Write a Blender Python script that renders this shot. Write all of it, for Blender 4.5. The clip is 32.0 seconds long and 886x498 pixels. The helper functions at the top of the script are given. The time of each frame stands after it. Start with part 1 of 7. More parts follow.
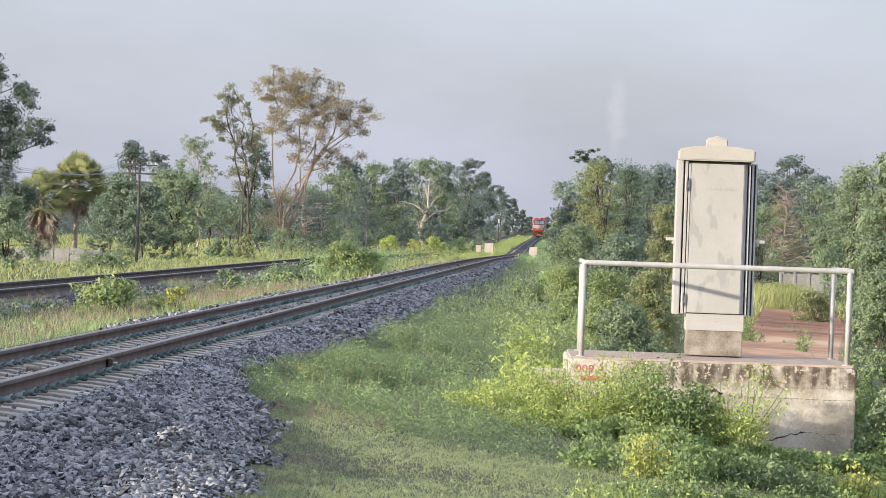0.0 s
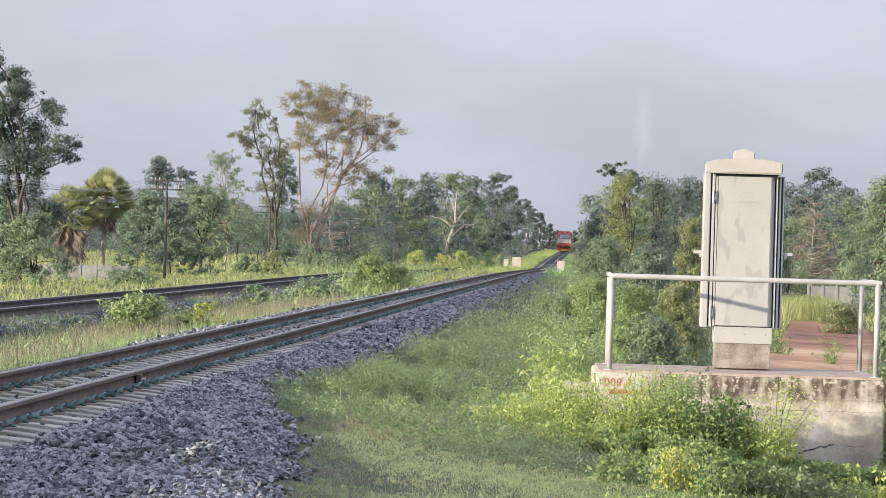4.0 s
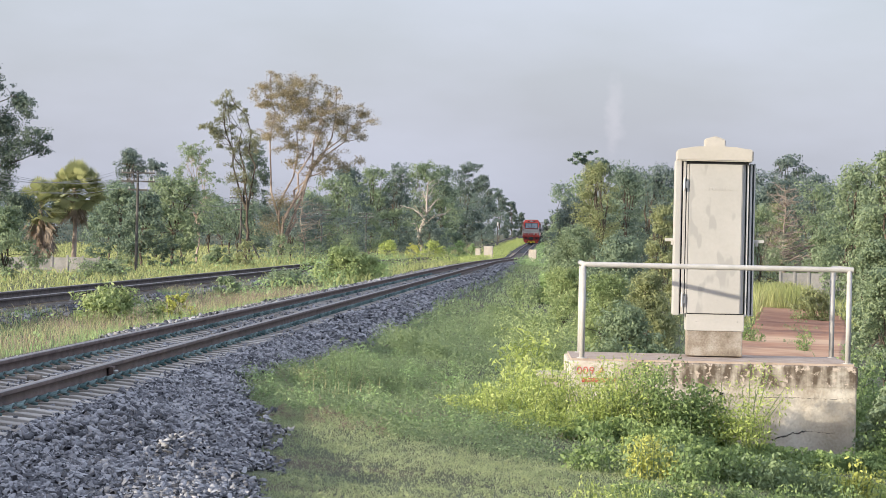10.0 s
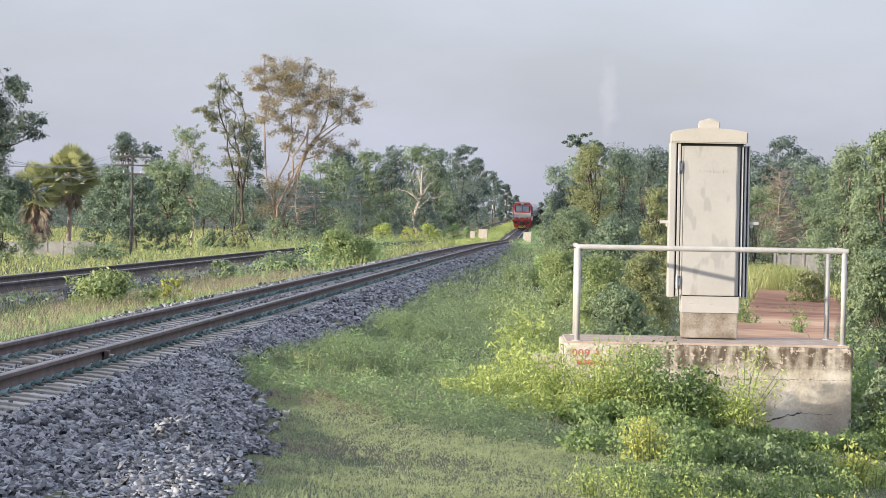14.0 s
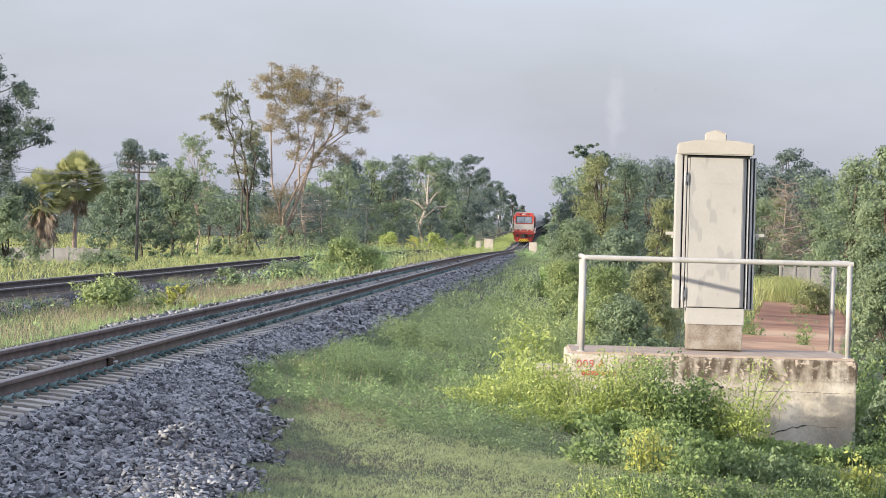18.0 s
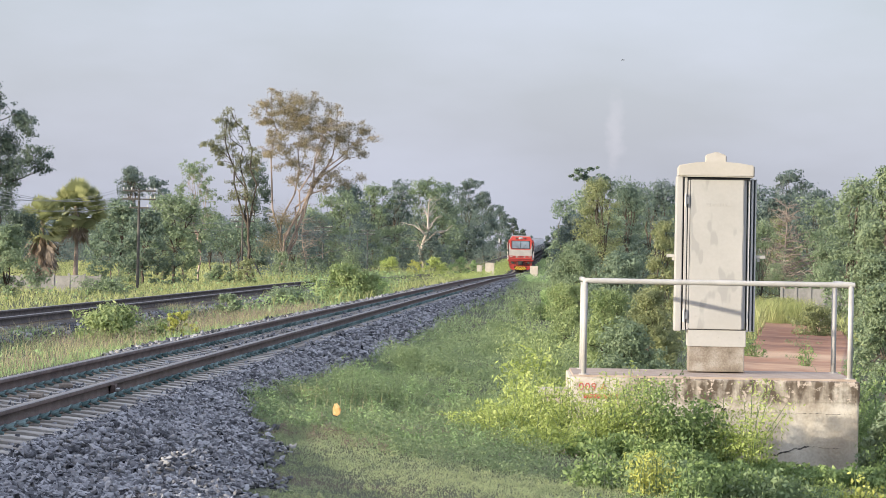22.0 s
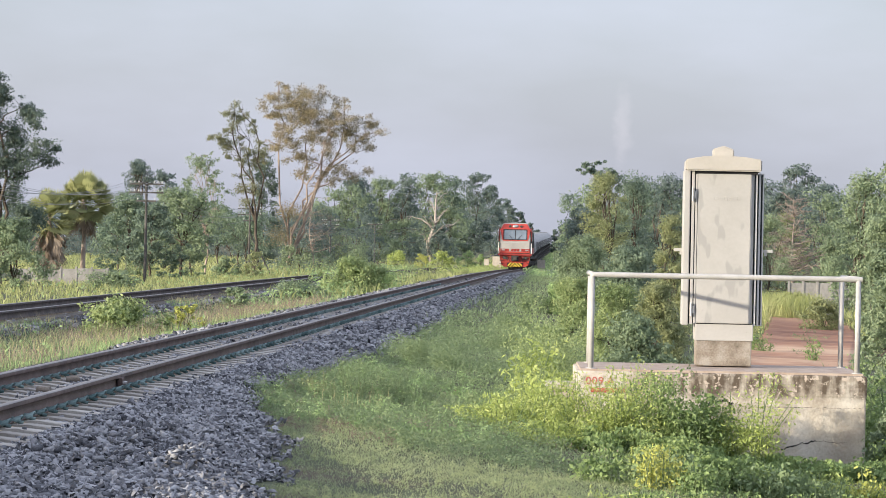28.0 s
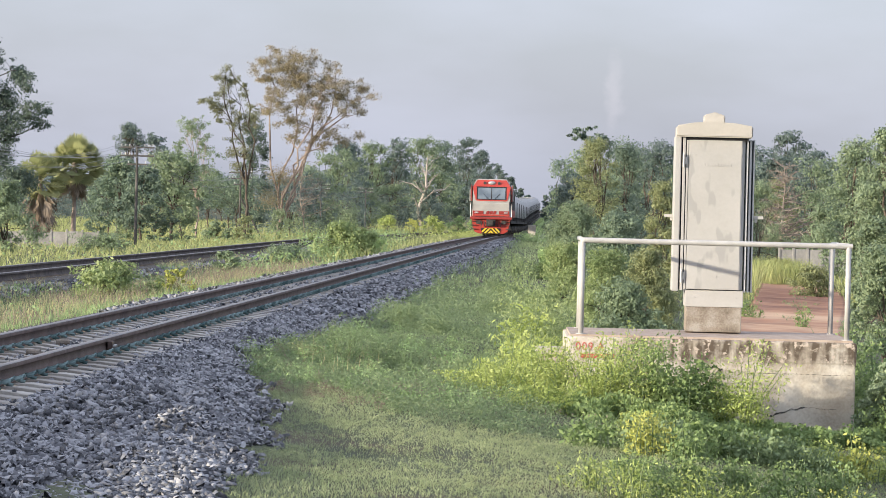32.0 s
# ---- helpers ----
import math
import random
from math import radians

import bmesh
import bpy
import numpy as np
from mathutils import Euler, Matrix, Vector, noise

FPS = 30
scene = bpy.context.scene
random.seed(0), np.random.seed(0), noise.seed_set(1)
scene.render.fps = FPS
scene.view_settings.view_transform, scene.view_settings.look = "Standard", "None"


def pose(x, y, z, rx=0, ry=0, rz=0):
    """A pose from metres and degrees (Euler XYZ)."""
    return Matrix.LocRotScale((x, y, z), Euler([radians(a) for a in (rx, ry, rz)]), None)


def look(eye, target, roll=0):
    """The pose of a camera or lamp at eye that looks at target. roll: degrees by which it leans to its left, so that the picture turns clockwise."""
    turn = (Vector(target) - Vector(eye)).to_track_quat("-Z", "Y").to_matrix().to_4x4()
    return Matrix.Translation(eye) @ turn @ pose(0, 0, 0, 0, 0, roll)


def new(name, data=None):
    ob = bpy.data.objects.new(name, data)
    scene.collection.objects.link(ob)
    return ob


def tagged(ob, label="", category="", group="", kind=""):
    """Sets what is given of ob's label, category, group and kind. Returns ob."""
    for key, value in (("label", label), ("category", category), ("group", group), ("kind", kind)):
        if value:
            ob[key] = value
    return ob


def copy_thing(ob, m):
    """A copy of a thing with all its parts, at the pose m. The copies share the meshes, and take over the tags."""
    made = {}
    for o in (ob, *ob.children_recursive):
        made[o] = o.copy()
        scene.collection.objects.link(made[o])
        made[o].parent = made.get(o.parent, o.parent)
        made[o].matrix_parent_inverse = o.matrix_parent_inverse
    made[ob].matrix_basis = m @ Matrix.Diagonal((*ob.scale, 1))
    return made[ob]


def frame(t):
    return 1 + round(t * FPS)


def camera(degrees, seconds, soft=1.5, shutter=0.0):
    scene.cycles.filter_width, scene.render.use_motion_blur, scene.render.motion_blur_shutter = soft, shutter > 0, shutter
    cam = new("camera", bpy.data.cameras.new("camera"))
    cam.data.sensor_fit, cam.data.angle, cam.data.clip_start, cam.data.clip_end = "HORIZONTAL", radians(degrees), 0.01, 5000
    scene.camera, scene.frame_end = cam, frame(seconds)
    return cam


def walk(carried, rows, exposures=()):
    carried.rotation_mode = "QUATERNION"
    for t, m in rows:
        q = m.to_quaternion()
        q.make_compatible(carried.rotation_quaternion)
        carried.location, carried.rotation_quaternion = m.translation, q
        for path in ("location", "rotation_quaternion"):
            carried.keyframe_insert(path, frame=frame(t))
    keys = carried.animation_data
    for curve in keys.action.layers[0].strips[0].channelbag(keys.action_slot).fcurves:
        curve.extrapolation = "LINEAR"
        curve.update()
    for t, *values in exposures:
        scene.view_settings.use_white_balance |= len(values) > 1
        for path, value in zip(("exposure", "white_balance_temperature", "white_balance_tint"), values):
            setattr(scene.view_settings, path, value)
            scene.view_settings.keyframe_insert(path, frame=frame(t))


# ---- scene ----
cam = camera(14.42, 32.0, soft=0.6)

EYE = (0.0, 0.0, 1.33)
TURNS = [(0, 89.7041, -2.0053, 0.0104), (0.5, 89.7474, -1.8591, 0.0345), (1, 89.8287, -2.2634, 0.0457), (1.5, 89.8066, -2.0130, 0.1188), (2, 89.8082, -1.9803, 0.1850), (2.5, 89.8371, -2.1464, 0.1944), (3, 89.8182, -1.8558, 0.4694), (3.5, 89.9357, -1.6561, 0.4695), (5.5, 89.8595, -1.8872, 0.4064), (6, 89.9167, -1.6174, 0.2924), (6.5, 89.9478, -1.7629, 0.0973), (7, 89.8440, -1.6983, 0.0832), (7.5, 89.7119, -1.5292, 0.1263), (8, 89.7143, -1.5660, 0.1485), (8.5, 89.8445, -1.3542, 0.1424), (9, 89.7849, -1.3025, 0.1573), (9.5, 89.7635, -1.0836, 0.1119), (10, 89.7670, -1.2463, -0.0057), (10.5, 89.7796, -1.3273, -0.2421), (11, 89.8155, -1.7166, -0.2237), (11.5, 89.7490, -1.4362, -0.1201), (12, 89.7041, -1.3202, -0.1233), (12.5, 89.7792, -1.5050, -0.1011), (13, 89.7101, -1.3786, -0.0860), (13.5, 89.5525, -1.0547, -0.1144), (14, 89.4894, -1.0492, -0.0912), (14.5, 89.4973, -1.0115, -0.0812), (16.5, 89.4860, -1.4217, -0.0019), (17, 89.5364, -1.4580, -0.0266), (17.5, 89.4161, -1.5764, 0.0017), (18, 89.6420, -1.5367, 0.0029), (18.5, 89.6852, -1.6599, 0.0308), (19, 89.7282, -1.4671, 0.2900), (19.5, 89.7380, -1.1342, 0.3146), (20, 89.5716, -0.9635, 0.2338), (20.5, 89.7263, -0.9264, 0.1996), (21, 90.0749, -0.7512, 0.0763), (21.5, 90.1350, -0.9954, 0.0258), (22, 90.0401, -1.0283, 0.0177), (22.5, 90.0664, -0.9775, 0.0108), (23, 89.9267, -1.1588, 0.0977), (23.5, 89.8269, -1.1308, 0.1822), (24, 89.7055, -0.6548, 0.1493), (24.5, 89.8157, -0.9799, 0.0520), (25, 89.7060, -0.7067, 0.0836), (25.5, 89.7700, -0.6943, 0.0765), (27.5, 90.0240, -1.4219, 0.1608), (28, 89.9351, -1.1164, 0.1364), (28.5, 89.8371, -0.9574, 0.1528), (29, 89.7676, -1.0063, 0.0005), (29.5, 89.5893, -1.1803, -0.0078), (30, 89.6175, -0.8748, -0.0429), (30.5, 89.4586, -0.8536, -0.1005), (31, 89.4176, -0.8750, -0.0723), (31.5, 89.3621, -1.1382, -0.0909), (32, 89.3632, -1.4056, -0.0171)]
walk(cam, [(t, pose(*EYE, rx, ry, rz)) for t, rx, ry, rz in TURNS], exposures=[(0.0, 0.43), (32.0, 0.43)])

# ---- light ----
SUN_UP, SUN_ROUND = radians(9.6), radians(239.0)  # low sun, far round on the left and a little behind; round from north (+y) clockwise
world = bpy.data.worlds.new("world")
scene.world = world
world.use_nodes = True
wn, wl = world.node_tree.nodes, world.node_tree.links
sky = wn.new("ShaderNodeTexSky")
sky.sky_type, sky.sun_disc = "NISHITA", False
sky.sun_elevation, sky.sun_rotation = SUN_UP, SUN_ROUND
sky.air_density, sky.dust_density, sky.ozone_density = 1.0, 2.5, 2.0
coords = wn.new("ShaderNodeTexCoord")
stretch = wn.new("ShaderNodeMapping")
stretch.inputs["Scale"].default_value = (7, 7, 20)
cloud = wn.new("ShaderNodeTexNoise")
cloud.inputs["Scale"].default_value, cloud.inputs["Detail"].default_value = 1.4, 5
band = wn.new("ShaderNodeMapRange")
band.inputs["From Min"].default_value, band.inputs["From Max"].default_value = 0.38, 0.72
band.inputs["To Min"].default_value, band.inputs["To Max"].default_value = 0.48, 0.62
veil = wn.new("ShaderNodeMixRGB")
veil.inputs["Color2"].default_value = (5.3, 5.6, 6.9, 1)
wl.new(coords.outputs["Generated"], stretch.inputs["Vector"])
wl.new(stretch.outputs["Vector"], cloud.inputs["Vector"])
wl.new(cloud.outputs["Fac"], band.inputs["Value"])
wl.new(band.outputs["Result"], veil.inputs["Fac"])
wl.new(sky.outputs["Color"], veil.inputs["Color1"])
# one thin upright wisp of cloud low over the trees
wisp_at = Vector((0.0480, 0.998, 0.0345))
gap = wn.new("ShaderNodeVectorMath")
gap.operation = "SUBTRACT"
gap.inputs[1].default_value = wisp_at
squeeze = wn.new("ShaderNodeMapping")
squeeze.inputs["Scale"].default_value = (330, 0, 85)
ragged = wn.new("ShaderNodeTexNoise")
ragged.inputs["Scale"].default_value, ragged.inputs["Detail"].default_value = 260, 4
sway = wn.new("ShaderNodeVectorMath")
sway.operation = "MULTIPLY_ADD"
sway.inputs[1].default_value, sway.inputs[2].default_value = (1.6, 0, 1.2), (-0.8, 0, -0.6)
shift = wn.new("ShaderNodeVectorMath")
reach = wn.new("ShaderNodeVectorMath")
reach.operation = "LENGTH"
soft = wn.new("ShaderNodeMapRange")
soft.interpolation_type = "SMOOTHSTEP"
soft.inputs["From Min"].default_value, soft.inputs["From Max"].default_value = 1.15, 0.1
soft.inputs["To Min"].default_value, soft.inputs["To Max"].default_value = 0.0, 0.16
wisp = wn.new("ShaderNodeMixRGB")
wisp.inputs["Color2"].default_value = (6.6, 6.2, 6.7, 1)
wl.new(coords.outputs["Generated"], gap.inputs[0])
wl.new(gap.outputs[0], squeeze.inputs["Vector"])
wl.new(coords.outputs["Generated"], ragged.inputs["Vector"])
wl.new(ragged.outputs["Color"], sway.inputs[0])
wl.new(squeeze.outputs["Vector"], shift.inputs[0])
wl.new(sway.outputs[0], shift.inputs[1])
wl.new(shift.outputs[0], reach.inputs[0])
wl.new(reach.outputs["Value"], soft.inputs["Value"])
wl.new(soft.outputs["Result"], wisp.inputs["Fac"])
height = wn.new("ShaderNodeSeparateXYZ")
rise = wn.new("ShaderNodeMapRange")
rise.inputs["To Min"].default_value, rise.inputs["To Max"].default_value = 1.0, 2.0
overcast = wn.new("ShaderNodeVectorMath")
overcast.operation = "SCALE"
wl.new(coords.outputs["Generated"], height.inputs[0])
wl.new(height.outputs["Z"], rise.inputs["Value"])
wl.new(veil.outputs["Color"], overcast.inputs[0])
wl.new(rise.outputs["Result"], overcast.inputs["Scale"])
wl.new(overcast.outputs[0], wisp.inputs["Color1"])
wl.new(wisp.outputs["Color"], wn["Background"].inputs["Color"])
wn["Background"].inputs["Strength"].default_value = 0.119

sun = new("sun", bpy.data.lights.new("sun", "SUN"))
sun.data.energy, sun.data.angle, sun.data.color = 5.0, radians(1.0), (1.0, 0.89, 0.72)
sun.matrix_world = look((math.sin(SUN_ROUND) * 60, math.cos(SUN_ROUND) * 60, math.tan(SUN_UP) * 60), (0, 0, 0))


# ---- materials ----
def material(name, colors, scale=4.0, rough=0.8, metal=0.0, bump=0.3, fine=40.0, island=False, piece=False, translucent=0.0, depth=0.02, spec=0.3, vary=1.0):
    """A surface whose colour wanders between the given colours at two scales, with fine relief."""
    m = bpy.data.materials.new(name)
    m.use_nodes = True
    n, l = m.node_tree.nodes, m.node_tree.links
    b = n["Principled BSDF"]
    b.inputs["Roughness"].default_value, b.inputs["Metallic"].default_value = rough, metal
    b.inputs["Specular IOR Level"].default_value = spec
    ramp = n.new("ShaderNodeValToRGB")
    ramp.color_ramp.elements[0].color = (*colors[0], 1)
    ramp.color_ramp.elements[1].color = (*colors[-1], 1)
    ramp.color_ramp.elements[0].position, ramp.color_ramp.elements[1].position = (0.05, 0.95) if island or piece else (0.32, 0.68)
    for i, c in enumerate(colors[1:-1]):
        e = ramp.color_ramp.elements.new(0.32 + 0.36 * (i + 1) / (len(colors) - 1))
        e.color = (*c, 1)
    tc = n.new("ShaderNodeTexCoord")
    geo = n.new("ShaderNodeNewGeometry")
    big, small, mix = n.new("ShaderNodeTexNoise"), n.new("ShaderNodeTexNoise"), n.new("ShaderNodeMath")
    big.inputs["Scale"].default_value, big.inputs["Detail"].default_value = scale, 4
    small.inputs["Scale"].default_value, small.inputs["Detail"].default_value = fine, 3
    mix.operation = "MULTIPLY_ADD"
    mix.inputs[1].default_value = 0.35
    l.new(geo.outputs["Position"] if not piece else tc.outputs["Object"], big.inputs["Vector"])
    l.new(geo.outputs["Position"] if not piece else tc.outputs["Object"], small.inputs["Vector"])
    if island or piece:
        info = n.new("ShaderNodeObjectInfo")
        calm = n.new("ShaderNodeMath")
        calm.operation = "MULTIPLY_ADD"
        calm.inputs[1].default_value, calm.inputs[2].default_value = vary, 0.5 - 0.5 * vary
        l.new(geo.outputs["Random Per Island"] if island else info.outputs["Random"], calm.inputs[0])
        l.new(calm.outputs[0], mix.inputs[2])
        half = n.new("ShaderNodeMath")
        half.operation = "MULTIPLY_ADD"
        half.inputs[1].default_value, half.inputs[2].default_value = 1.0, -0.5
        l.new(big.outputs["Fac"], half.inputs[0])
        l.new(half.outputs[0], mix.inputs[0])
        mix.inputs[1].default_value = 0.9
    else:
        l.new(small.outputs["Fac"], mix.inputs[0])
        down = n.new("ShaderNodeMath")
        down.operation = "SUBTRACT"
        down.inputs[1].default_value = 0.175
        l.new(big.outputs["Fac"], down.inputs[0])
        l.new(down.outputs[0], mix.inputs[2])
    l.new(mix.outputs[0], ramp.inputs["Fac"])
    l.new(ramp.outputs["Color"], b.inputs["Base Color"])
    if bump:
        bn = n.new("ShaderNodeBump")
        bn.inputs["Strength"].default_value, bn.inputs["Distance"].default_value = bump, depth
        l.new(small.outputs["Fac"], bn.inputs["Height"])
        l.new(bn.outputs["Normal"], b.inputs["Normal"])
    if translucent:
        tr, ms = n.new("ShaderNodeBsdfTranslucent"), n.new("ShaderNodeMixShader")
        ms.inputs["Fac"].default_value = translucent
        l.new(ramp.outputs["Color"], tr.inputs["Color"])
        l.new(b.outputs[0], ms.inputs[1])
        l.new(tr.outputs[0], ms.inputs[2])
        l.new(ms.outputs[0], n["Material Output"].inputs["Surface"])
    return m


def leaves(name, *colors, scale=0.6):
    return material(name, colors, scale=scale, rough=0.6, bump=0, fine=9, island=True, translucent=0.30, spec=0.2, vary=0.45)


